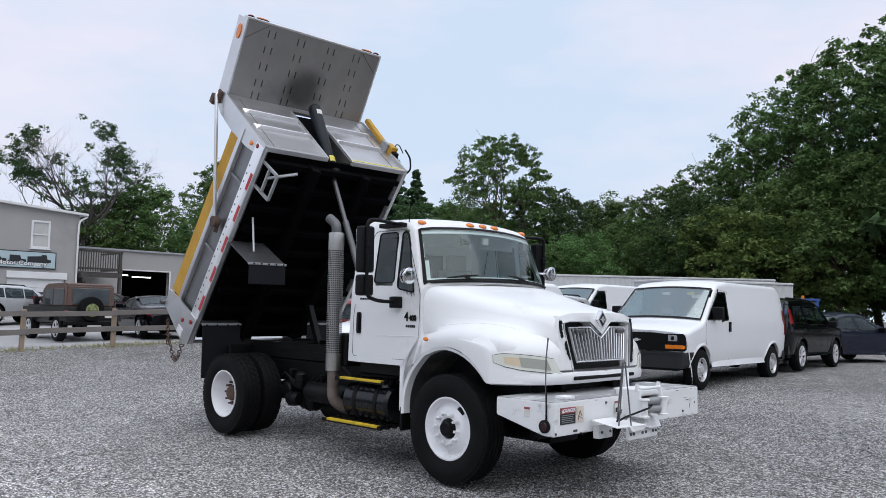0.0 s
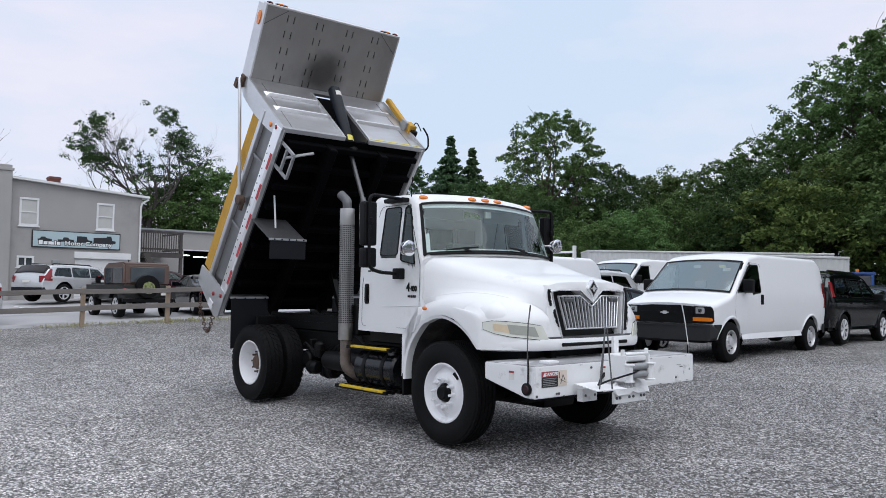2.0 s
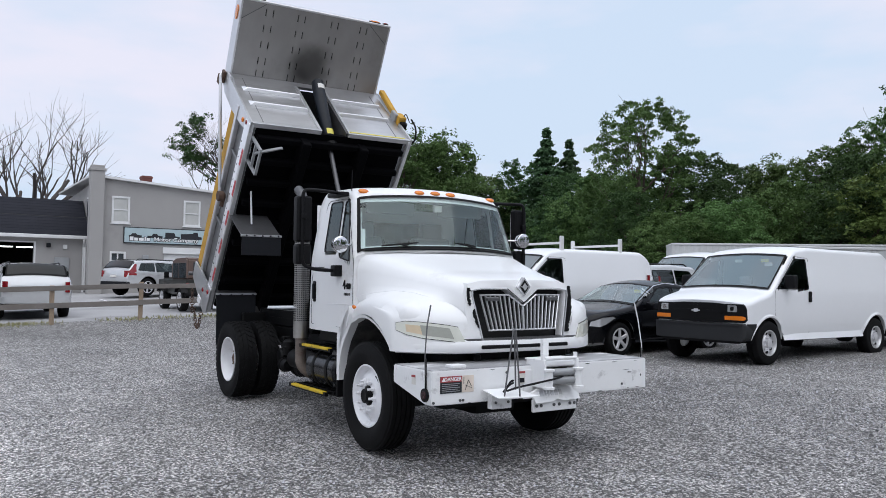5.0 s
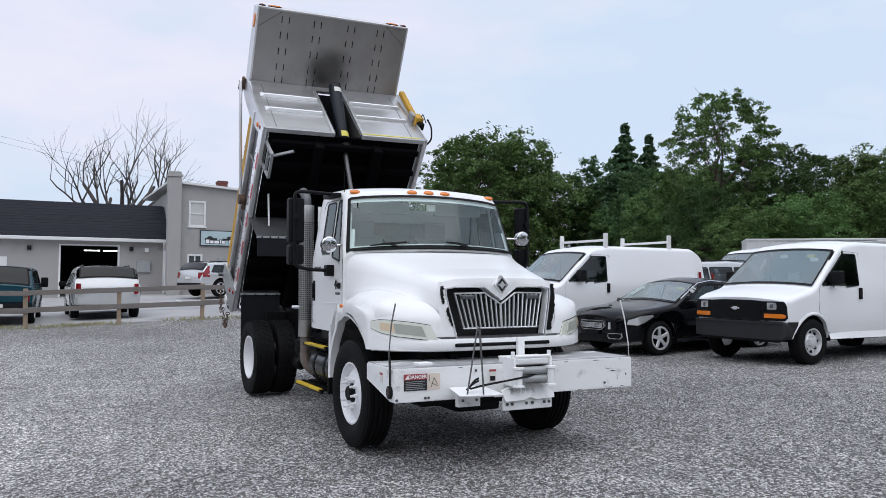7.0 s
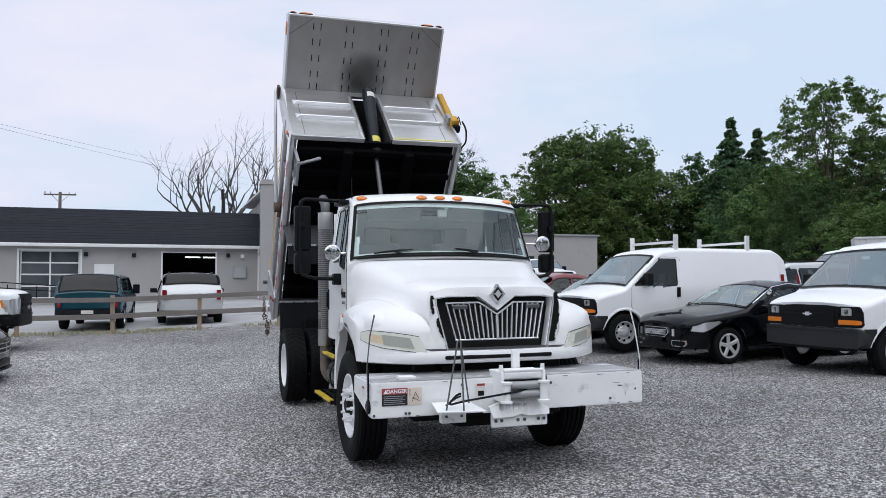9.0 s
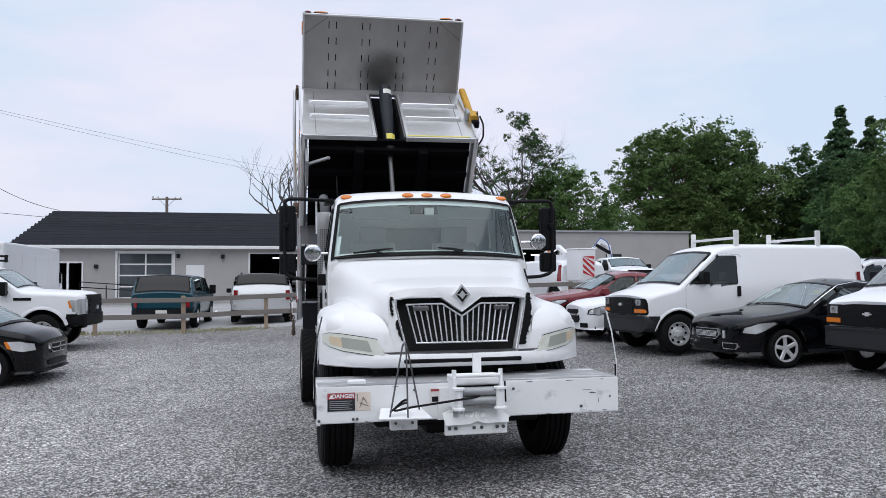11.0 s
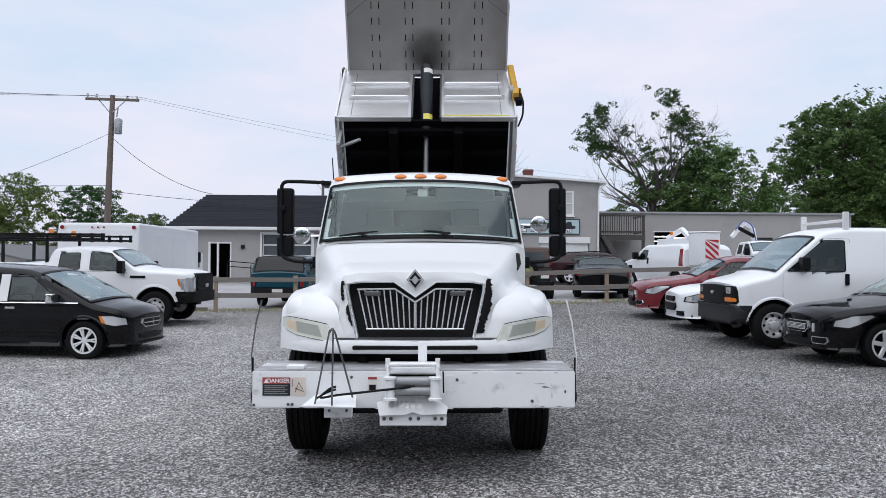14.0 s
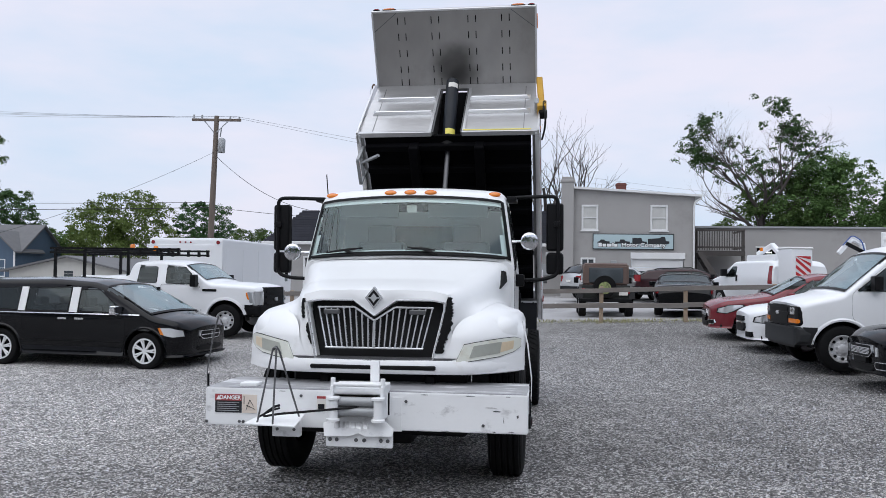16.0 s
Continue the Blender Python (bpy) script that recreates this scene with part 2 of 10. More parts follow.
def add_soot(m, at, reach, dark):
    """A round smoky stain about a point of the object."""
    n, l = m.node_tree.nodes, m.node_tree.links
    b = n["Principled BSDF"]
    src = b.inputs["Base Color"].links[0].from_socket
    co, di, no, su, mr, sc = (n.new(k) for k in ("ShaderNodeTexCoord", "ShaderNodeVectorMath", "ShaderNodeTexNoise", "ShaderNodeMath", "ShaderNodeMapRange", "ShaderNodeVectorMath"))
    di.operation, su.operation, sc.operation = "DISTANCE", "MULTIPLY_ADD", "SCALE"
    di.inputs[1].default_value = at
    no.inputs["Scale"].default_value = 3.5
    su.inputs[1].default_value = 0.25
    mr.interpolation_type = "SMOOTHSTEP"
    mr.inputs["From Min"].default_value, mr.inputs["From Max"].default_value = 0.12 + 0.12, reach + 0.12
    mr.inputs["To Min"].default_value, mr.inputs["To Max"].default_value = dark, 1.0
    l.new(co.outputs["Object"], di.inputs[0])
    l.new(co.outputs["Object"], no.inputs["Vector"])
    l.new(no.outputs["Fac"], su.inputs[0])
    l.new(di.outputs["Value"], su.inputs[2])
    l.new(su.outputs[0], mr.inputs["Value"])
    l.new(src, sc.inputs[0])
    l.new(mr.outputs["Result"], sc.inputs["Scale"])
    l.new(sc.outputs["Vector"], b.inputs["Base Color"])


add_soot(SHIELDSTEEL, (0, -0.40, 1.35), 0.44, 0.34)
SIDESTEEL = mat("dull_side_steel", (0.24, 0.24, 0.245), 0.4, 0.8, vary=0.12, scale=2, fine=12)
ALUMSIDE = mat("stainless_side", (0.66, 0.66, 0.67), 0.32, 0.8, vary=0.08, scale=2, fine=20)
STEELGREY = mat("smoky_steel", (0.13, 0.13, 0.135), 0.42, 0.6, vary=0.2, scale=3, fine=20)
GRILLECHROME = mat("bright_grille_bar", (0.86, 0.87, 0.89), 0.22, 0.7, vary=0.03)
CHROME = mat("chrome", (0.72, 0.73, 0.75), 0.08, 1.0, vary=0.03)
RADIATOR = mat("dark_radiator_core", (0.004, 0.004, 0.0045), 0.8, vary=0.3, fine=90)
STACK = mat("perforated_heat_shield", (0.44, 0.43, 0.42), 0.3, 0.9, vary=0.12, scale=5, fine=25)
ARCHMUD = mat("dusty_arch_liner", (0.045, 0.044, 0.045), 0.8, vary=0.3, scale=4, fine=30, bump=0.3, dirt=(0.11, 0.105, 0.10), dirt_amount=0.4, dirt_scale=5)
HOTSTEEL = mat("heat_stained_steel", (0.20, 0.165, 0.145), 0.55, 0.4, vary=0.3, scale=7, fine=50, bump=0.15, dirt=(0.10, 0.06, 0.045), dirt_amount=0.3, dirt_scale=6)
TANKBLACK = mat("glossy_black_tank", (0.005, 0.006, 0.008), 0.22, vary=0.25, scale=5, spec=0.4)
HOISTPAINT = mat("dark_slate_hoist_paint", (0.010, 0.013, 0.019), 0.4, vary=0.25, scale=6, spec=0.3)
RUST = mat("rusty_steel", (0.10, 0.062, 0.045), 0.8, vary=0.35, scale=9, fine=60, bump=0.3)
YELLOW = mat("weathered_yellow_wood", (0.56, 0.31, 0.035), 0.65, vary=0.15, scale=4, fine=30, dirt=(0.25, 0.15, 0.04), dirt_amount=0.18, dirt_scale=4)
STEPYELLOW = mat("yellow_step_edge", (0.66, 0.46, 0.02), 0.6, vary=0.15, fine=30, dirt=(0.12, 0.10, 0.05), dirt_amount=0.32, dirt_scale=9)
AMBER = mat("amber_lens", (0.78, 0.21, 0.015), 0.25, vary=0.06, coat=0.6)
REDLENS = mat("red_lens", (0.24, 0.008, 0.013), 0.25, vary=0.08, coat=0.6)
REDTAPE = mat("red_reflective_tape", (0.50, 0.025, 0.035), 0.4, vary=0.06)
WHITETAPE = mat("white_reflective_tape", (0.75, 0.75, 0.76), 0.4, vary=0.05)
LENS = mat("hazed_lamp_lens", (0.72, 0.73, 0.66), 0.22, vary=0.05, scale=6, coat=0.8, dirt=(0.56, 0.53, 0.42), dirt_amount=0.2, dirt_scale=4)
LENSIN = mat("lamp_reflector", (0.36, 0.37, 0.33), 0.35, vary=0.1, coat=0.5)
CARLENS = mat("clear_lamp_lens", (0.78, 0.80, 0.82), 0.1, 0.65, vary=0.08, coat=0.8)
TRIM = mat("matt_black_seal", (0.006, 0.006, 0.0065), 0.45, vary=0.1, spec=0.15)
SEATM = mat("grey_seat_cloth", (0.40, 0.41, 0.415), 0.85, vary=0.1, fine=80)
DASH = mat("grey_dashboard", (0.30, 0.32, 0.315), 0.7, vary=0.1)
REDSTICK = mat("red_warning_print", (0.36, 0.055, 0.06), 0.5, vary=0.08)
PAPER = mat("sticker_white", (0.74, 0.72, 0.68), 0.5, vary=0.05)
PEACH = mat("faded_sticker", (0.72, 0.63, 0.55), 0.6, vary=0.1, fine=12)
YELLOWTAG = mat("yellow_tag", (0.75, 0.66, 0.12), 0.5, vary=0.06)
GREYWALL = mat("grey_stucco", (0.355, 0.344, 0.335), 0.85, vary=0.05, scale=0.8, fine=50, bump=0.25, dirt=(0.30, 0.29, 0.282), dirt_amount=0.2, dirt_scale=0.6)
GREYSIDING = mat("grey_siding", (0.35, 0.34, 0.33), 0.7, vary=0.05, scale=1, fine=30)
WHITETRIM = mat("white_trim", (0.72, 0.72, 0.72), 0.5, vary=0.05, scale=2, fine=30)
SHINGLE = mat("dark_shingle", (0.022, 0.023, 0.030), 0.9, vary=0.12, scale=2, fine=25, rand=0.07, bump=0.4, spec=0.2)
BRICK = mat("red_brick", (0.13, 0.045, 0.036), 0.85, vary=0.15, scale=6, fine=40, bump=0.3)
WOOD = mat("weathered_wood", (0.185, 0.168, 0.155), 0.85, vary=0.18, scale=5, fine=35, bump=0.3, dirt=(0.16, 0.14, 0.125), dirt_amount=0.3, dirt_scale=3, stretch=(0.3, 1, 1))
POSTWOOD = mat("tan_fence_post", (0.31, 0.235, 0.17), 0.85, vary=0.2, scale=6, fine=35, bump=0.3, dirt=(0.2, 0.165, 0.13), dirt_amount=0.3, dirt_scale=4, stretch=(1, 1, 0.3))
DECKWOOD = mat("dark_deck_wood", (0.070, 0.062, 0.058), 0.85, vary=0.2, scale=5, fine=35)
POLEWOOD = mat("utility_pole_wood", (0.155, 0.125, 0.105), 0.9, vary=0.2, scale=4, fine=30, stretch=(1, 1, 0.15), bump=0.3)
GALV = mat("galvanised_grey", (0.36, 0.37, 0.38), 0.5, 0.4, vary=0.1)
WIRE = mat("cable_black", (0.03, 0.03, 0.032), 0.7)
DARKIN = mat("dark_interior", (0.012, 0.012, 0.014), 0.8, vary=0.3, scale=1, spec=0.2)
PANE = mat("dark_window_pane", (0.06, 0.07, 0.078), 0.06, vary=0.3, scale=1.2, coat=0.2)
PRIVACY = mat("dark_privacy_glass", (0.005, 0.006, 0.007), 0.06, vary=0.2, spec=0.4)
BLIND = mat("pale_window_blind", (0.52, 0.52, 0.50), 0.5, vary=0.1, scale=2, coat=0.7)
SIGNBG = mat("pale_teal_sign", (0.42, 0.53, 0.56), 0.5, vary=0.04)
SIGNBLACK = mat("sign_black", (0.015, 0.017, 0.022), 0.5, vary=0.05)
LETTER = mat("sign_white", (0.82, 0.83, 0.84), 0.5, vary=0.02)
BLUEHOUSE = mat("blue_grey_siding", (0.075, 0.115, 0.17), 0.75, vary=0.06)
GREYROOF = mat("grey_roof", (0.15, 0.15, 0.155), 0.9, vary=0.1, scale=2, fine=20)
BEIGE = mat("beige_wall", (0.56, 0.545, 0.51), 0.85, vary=0.06)
CONTAINER = mat("white_container_paint", (0.55, 0.56, 0.56), 0.55, vary=0.06, scale=1, fine=20)
BLUE = mat("blue_machine_paint", (0.03, 0.085, 0.30), 0.4, vary=0.1)
MACHYELLOW = mat("yellow_machine_paint", (0.55, 0.33, 0.03), 0.5, vary=0.12)
BARK = mat("bark", (0.085, 0.066, 0.052), 0.9, vary=0.3, scale=3, fine=20, bump=0.3)
DEADBARK = mat("grey_dead_bark", (0.075, 0.064, 0.060), 0.9, vary=0.3, scale=3, fine=20)
TUBE = bpy.data.materials.new("lit_tube")
TUBE.use_nodes = True
TUBE.node_tree.nodes["Principled BSDF"].inputs["Emission Color"].default_value = (0.95, 0.98, 1, 1)
TUBE.node_tree.nodes["Principled BSDF"].inputs["Emission Strength"].default_value = 2.5
GLASS = glass("windscreen_glass", (0.76, 0.84, 0.82), clear=0.98, gloss=0.072, rough=0.05)
CARGLASS = glass("car_windscreen_glass", (0.74, 0.82, 0.81), clear=0.95, gloss=0.33, rough=0.05)
DARKGLASS = glass("tinted_glass", (0.42, 0.46, 0.47), clear=0.5, gloss=0.045)


def leaf_material(name, color, spread):
    m = bpy.data.materials.new(name)
    m.use_nodes = True
    n, l = m.node_tree.nodes, m.node_tree.links
    b = n["Principled BSDF"]
    b.inputs["Roughness"].default_value, b.inputs["Specular IOR Level"].default_value = 0.6, 0.12
    g, hs, oi = n.new("ShaderNodeNewGeometry"), n.new("ShaderNodeHueSaturation"), n.new("ShaderNodeObjectInfo")
    hs.inputs["Color"].default_value = (*color, 1)
    ad = n.new("ShaderNodeMath")
    ad.operation = "MULTIPLY_ADD"
    ad.inputs[1].default_value = 0.6
    l.new(oi.outputs["Random"], ad.inputs[0])
    l.new(g.outputs["Random Per Island"], ad.inputs[2])
    v = n.new("ShaderNodeMapRange")
    v.inputs["From Max"].default_value = 1.6
    v.inputs["To Min"].default_value, v.inputs["To Max"].default_value = 1 - spread, 1 + spread
    l.new(ad.outputs[0], v.inputs["Value"])
    l.new(v.outputs["Result"], hs.inputs["Value"])
    h = n.new("ShaderNodeMapRange")
    h.inputs["To Min"].default_value, h.inputs["To Max"].default_value = 0.485, 0.515
    l.new(oi.outputs["Random"], h.inputs["Value"])
    l.new(h.outputs["Result"], hs.inputs["Hue"])
    l.new(hs.outputs["Color"], b.inputs["Base Color"])
    tr, mx = n.new("ShaderNodeBsdfTranslucent"), n.new("ShaderNodeMixShader")
    mx.inputs[0].default_value = 0.28
    l.new(hs.outputs["Color"], tr.inputs["Color"])
    l.new(b.outputs["BSDF"], mx.inputs[1])
    l.new(tr.outputs["BSDF"], mx.inputs[2])
    l.new(mx.outputs["Shader"], n["Material Output"].inputs["Surface"])
    return m


LEAF = leaf_material("broad_leaf", (0.096, 0.160, 0.053), 0.58)
LEAFOLIVE = leaf_material("olive_leaf", (0.120, 0.165, 0.048), 0.5)
LEAFDARK = leaf_material("dark_leaf", (0.060, 0.112, 0.042), 0.55)
NEEDLE = leaf_material("spruce_needle", (0.060, 0.105, 0.050), 0.45)


# ---------------------------------------------------------------- mesh helpers
def mesh_of(bm, name, smooth=False, angle=35):
    me = bpy.data.meshes.new(name)
    bmesh.ops.recalc_face_normals(bm, faces=bm.faces[:])
    bm.to_mesh(me)
    bm.free()
    if smooth:
        me.polygons.foreach_set("use_smooth", [True] * len(me.polygons))
        me.set_sharp_from_angle(angle=radians(angle))
    return me


def part(name, bm, material, parent=None, label="", smooth=True, angle=35):
    ob = new(name, mesh_of(bm, name, smooth, angle))
    for m in material if isinstance(material, (list, tuple)) else [material]:
        ob.data.materials.append(m)
    if parent:
        ob.parent = parent
    if label:
        ob["label"] = label
    return ob


def thing(name, m, label, category, group="", kind=""):
    ob = new(name)
    ob.empty_display_size = 0.2
    ob.matrix_basis = m
    return tagged(ob, label, category, group, kind)


def B():
    return bmesh.new()


def box(bm, x0, x1, y0, y1, z0, z1, bevel=0.0, seg=2, m=None):
    vs = bmesh.ops.create_cube(bm, size=1.0)["verts"]
    for v in vs:
        v.co = Vector((x0 + (v.co.x + 0.5) * (x1 - x0), y0 + (v.co.y + 0.5) * (y1 - y0), z0 + (v.co.z + 0.5) * (z1 - z0)))
    if bevel:
        es = list({e for v in vs for e in v.link_edges})
        r = bmesh.ops.bevel(bm, geom=es, offset=bevel, segments=seg, affect="EDGES", profile=0.7)
        vs = list({v for f in r["faces"] for v in f.verts} | {v for v in vs if v.is_valid})
        vs = list({w for v in vs for f in v.link_faces for w in f.verts})
    if m is not None:
        bmesh.ops.transform(bm, matrix=m, verts=vs)
    return bm


def obox(bm, p, q, w, h, up=(0, 0, 1), bevel=0.0):
    """A beam of section w x h from p to q."""
    p, q = Vector(p), Vector(q)
    d = q - p
    a = d.normalized()
    s = a.cross(Vector(up))
    s = s.normalized() if s.length > 1e-4 else Vector((1, 0, 0))
    u = s.cross(a).normalized()
    m = Matrix((s, a, u)).transposed().to_4x4()
    m.translation = p
    return box(bm, -w / 2, w / 2, 0, d.length, -h / 2, h / 2, bevel, 1, m)


def tube(bm, pts, r, n=10, caps=True):
    """A round tube along points; r a number or one radius a point."""
    pts = [Vector(p) for p in pts]
    rs = r if isinstance(r, (list, tuple)) else [r] * len(pts)
    rings, side = [], None
    for i, p in enumerate(pts):
        a = (pts[min(i + 1, len(pts) - 1)] - pts[max(i - 1, 0)]).normalized()
        if side is None:
            side = a.cross(Vector((0, 0, 1)) if abs(a.z) < 0.9 else Vector((1, 0, 0))).normalized()
        side = (side - a * side.dot(a)).normalized()
        up = a.cross(side)
        rings.append([bm.verts.new(p + rs[i] * (math.cos(t) * side + math.sin(t) * up)) for t in (2 * math.pi * k / n for k in range(n))])
    for a, b in zip(rings, rings[1:]):
        for k in range(n):
            bm.faces.new((a[k], a[(k + 1) % n], b[(k + 1) % n], b[k]))
    if caps:
        bm.faces.new(rings[0][::-1])
        bm.faces.new(rings[-1])
    return bm


def arc_pts(pts, r, n=5):
    """Rounds the corners of a polyline."""
    pts = [Vector(p) for p in pts]
    res = [pts[0]]
    for a, b, c in zip(pts, pts[1:], pts[2:]):
        k = min(r, 0.45 * (a - b).length, 0.45 * (c - b).length)
        p, q = b + (a - b).normalized() * k, b + (c - b).normalized() * k
        res += [(1 - t) ** 2 * p + 2 * t * (1 - t) * b + t * t * q for t in (i / n for i in range(n + 1))]
    return res + [pts[-1]]


def lathe(bm, prof, n=40, axis="x", at=(0, 0, 0), closed=False, caps=True):
    """Turns a profile of (radius, along) round an axis."""
    rings = []
    for r, s in prof:
        ring = []
        for k in range(n):
            c, d = r * math.cos(2 * math.pi * k / n), r * math.sin(2 * math.pi * k / n)
            co = {"x": (s, c, d), "y": (c, s, d), "z": (c, d, s)}[axis]
            ring.append(bm.verts.new(Vector(at) + Vector(co)))
        rings.append(ring)
    pairs = list(zip(rings, rings[1:])) + ([(rings[-1], rings[0])] if closed else [])
    for a, b in pairs:
        for k in range(n):
            bm.faces.new((a[k], a[(k + 1) % n], b[(k + 1) % n], b[k]))
    if caps and not closed:
        for ring, (r, s) in ((rings[0], prof[0]), (rings[-1], prof[-1])):
            if r > 1e-4:
                bm.faces.new(ring)
    return bm


def prism(bm, poly, place, depth):
    """Extrudes a polygon of (u, v): place(u, v, w) gives the point; w runs over depth = (w0, w1)."""
    a = [bm.verts.new(place(u, v, depth[0])) for u, v in poly]
    b = [bm.verts.new(place(u, v, depth[1])) for u, v in poly]
    bm.faces.new(a[::-1])
    bm.faces.new(b)
    for i in range(len(poly)):
        j = (i + 1) % len(poly)
        bm.faces.new((a[i], a[j], b[j], b[i]))
    return bm


def slab(bm, poly, place, w0, w1, bevel=0.0):
    prism(bm, poly, place, (w0, w1))
    if bevel:
        bmesh.ops.bevel(bm, geom=bm.edges[:], offset=bevel, segments=2, affect="EDGES")
    return bm


def YZ(u, v, w):
    return Vector((w, u, v))


def XZ(u, v, w):
    return Vector((u, w, v))


def XY(u, v, w):
    return Vector((u, v, w))


def rounded(poly, r, n=4):
    res = []
    for i in range(len(poly)):
        a, b, c = (Vector(poly[(i + k) % len(poly)]) for k in (-1, 0, 1))
        k = min(r, 0.45 * (a - b).length, 0.45 * (c - b).length)
        p, q = b + (a - b).normalized() * k, b + (c - b).normalized() * k
        res += [tuple((1 - t) ** 2 * p + 2 * t * (1 - t) * b + t * t * q) for t in (j / n for j in range(n + 1))]
    return res


def grid_faces(bm, rows, closed=False):
    """Joins rows of vertices into quads."""
    for a, b in zip(rows, rows[1:]):
        for i in range(len(a) - (0 if closed else 1)):
            j = (i + 1) % len(a)
            bm.faces.new((a[i], a[j], b[j], b[i]))


def lerp_table(table, y):
    """Piecewise-linear values from rows (y, values...)."""
    if y <= table[0][0]:
        return table[0][1:]
    for a, b in zip(table, table[1:]):
        if y <= b[0]:
            t = (y - a[0]) / (b[0] - a[0])
            return tuple(p + (q - p) * t for p, q in zip(a[1:], b[1:]))
    return table[-1][1:]


def smooth_table(table, y, w=0.08):
    rows = [lerp_table(table, y + k * w / 3) for k in (-3, -2, -1, 0, 1, 2, 3)]
    ws = (1, 2, 3, 4, 3, 2, 1)
    return tuple(sum(k * r[i] for k, r in zip(ws, rows)) / 16 for i in range(len(rows[0])))


def text_mesh(name, body, size, material, m, parent, extrude=0.002, label="", squash=1.0, bold=0.0):
    cu = bpy.data.curves.new(name, "FONT")
    cu.body, cu.size, cu.extrude, cu.offset = body, size, extrude, bold
    cu.align_x, cu.align_y = "CENTER", "CENTER"
    tmp = bpy.data.objects.new(name, cu)
    me = bpy.data.meshes.new_from_object(tmp)
    bpy.data.objects.remove(tmp)
    bpy.data.curves.remove(cu)
    me.transform(Matrix.Diagonal((squash, 1, 1, 1)))
    me.materials.clear()
    me.materials.append(material)
    ob = new(name, me)
    ob.parent = parent
    ob.matrix_basis = m
    if label:
        ob["label"] = label
    return ob


# ---------------------------------------------------------------- ground
def ground_z(x, y):
    def soft(v, a, b):
        return a + (b - a) * (0.5 + 0.5 * math.tanh(2.0 * ((v - a) / (b - a) - 0.5)))
    rise = 0.42 * min(1.0, max(0.0, (y - 6.0) / 10.5)) ** 1.15
    if y > 16.5:
        rise += 0.021 * max(0.0, min(y, 36.0) - 19.5)
    side = 0.033 * soft(x, -5.0, 12.0) - 0.012 - 0.02 * min(3.5, max(0.0, -x)) * min(1.0, max(0.0, (y - 9.0) / 6.0))
    rise += 0.09 * math.exp(-((x + 6.6) / 3.0) ** 2 - ((y - 12.6) / 2.0) ** 2)
    return rise + side * (1.0 if y < 60 else 60 / y)

# ---------------------------------------------------------------- setting
def axis_steps(near0, near1, step, far):
    vals = [near0 + step * i for i in range(int((near1 - near0) / step) + 1)]
    d, lo, hi = step, near0, near1
    while hi < far:
        d *= 1.5
        lo, hi = lo - d, hi + d
        vals = [lo] + vals + [hi]
    return vals


bm = B()
xs, ys = axis_steps(-24, 26, 1.0, 900), axis_steps(-16, 46, 1.0, 900)
rows = [[bm.verts.new((x, y, ground_z(x, y) + 0.012 * noise.noise((x * 0.4, y * 0.4, 0)))) for x in xs] for y in ys]
grid_faces(bm, rows)
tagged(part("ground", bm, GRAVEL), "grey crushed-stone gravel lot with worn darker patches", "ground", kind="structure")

bm = B()
xs, ys = [-60 + 2.0 * i for i in range(52)], [17.1] + [18 + 2.0 * i for i in range(12)]
rows = [[bm.verts.new((x, y + 0.25 * noise.noise((x * 0.3, y, 3)), ground_z(x, y) + (0.03 if y > 17.5 else 0.002))) for x in xs] for y in ys]
grid_faces(bm, rows)
pavement = tagged(part("pavement", bm, ASPHALT), "pale worn asphalt of the upper car park", "pavement", kind="structure")
for i, px in enumerate((-9.4, -6.7, -4.0, -1.0, 1.4)):
    bm = B()
    r = [[bm.verts.new((px + s + 0.02 * noise.noise((px, y, 1)), y, ground_z(px, y) + 0.036)) for s in (-0.05, 0.05)] for y in [24 + 0.6 * k for k in range(8)]]
    grid_faces(bm, r)
    part("bay_line", bm, WHITETAPE, pavement)

# weedy edge along the fence
bm = B()
rnd = random.Random(5)
for i in range(7000):
    x = rnd.uniform(-14, 9)
    y = 16.55 + rnd.gauss(0, 0.30) + (0.40 if rnd.random() < 0.3 else 0)
    if noise.noise((x * 0.5, 2, 7)) + rnd.uniform(-0.5, 0.4) < -0.05:
        continue
    z, h, a = ground_z(x, y) + 0.02, rnd.uniform(0.02, 0.10), rnd.uniform(0, 6.3)
    dx, dy = 0.012 * math.cos(a), 0.012 * math.sin(a)
    t = Vector((x + rnd.uniform(-0.05, 0.05), y + rnd.uniform(-0.05, 0.05), z + h))
    bm.faces.new([bm.verts.new(p) for p in ((x - dx, y - dy, z), (x + dx, y + dy, z), t)])
tagged(part("weeds", bm, GRASS, smooth=False), "dry yellow-green weeds and straw along the fence", "weeds", kind="stuff")

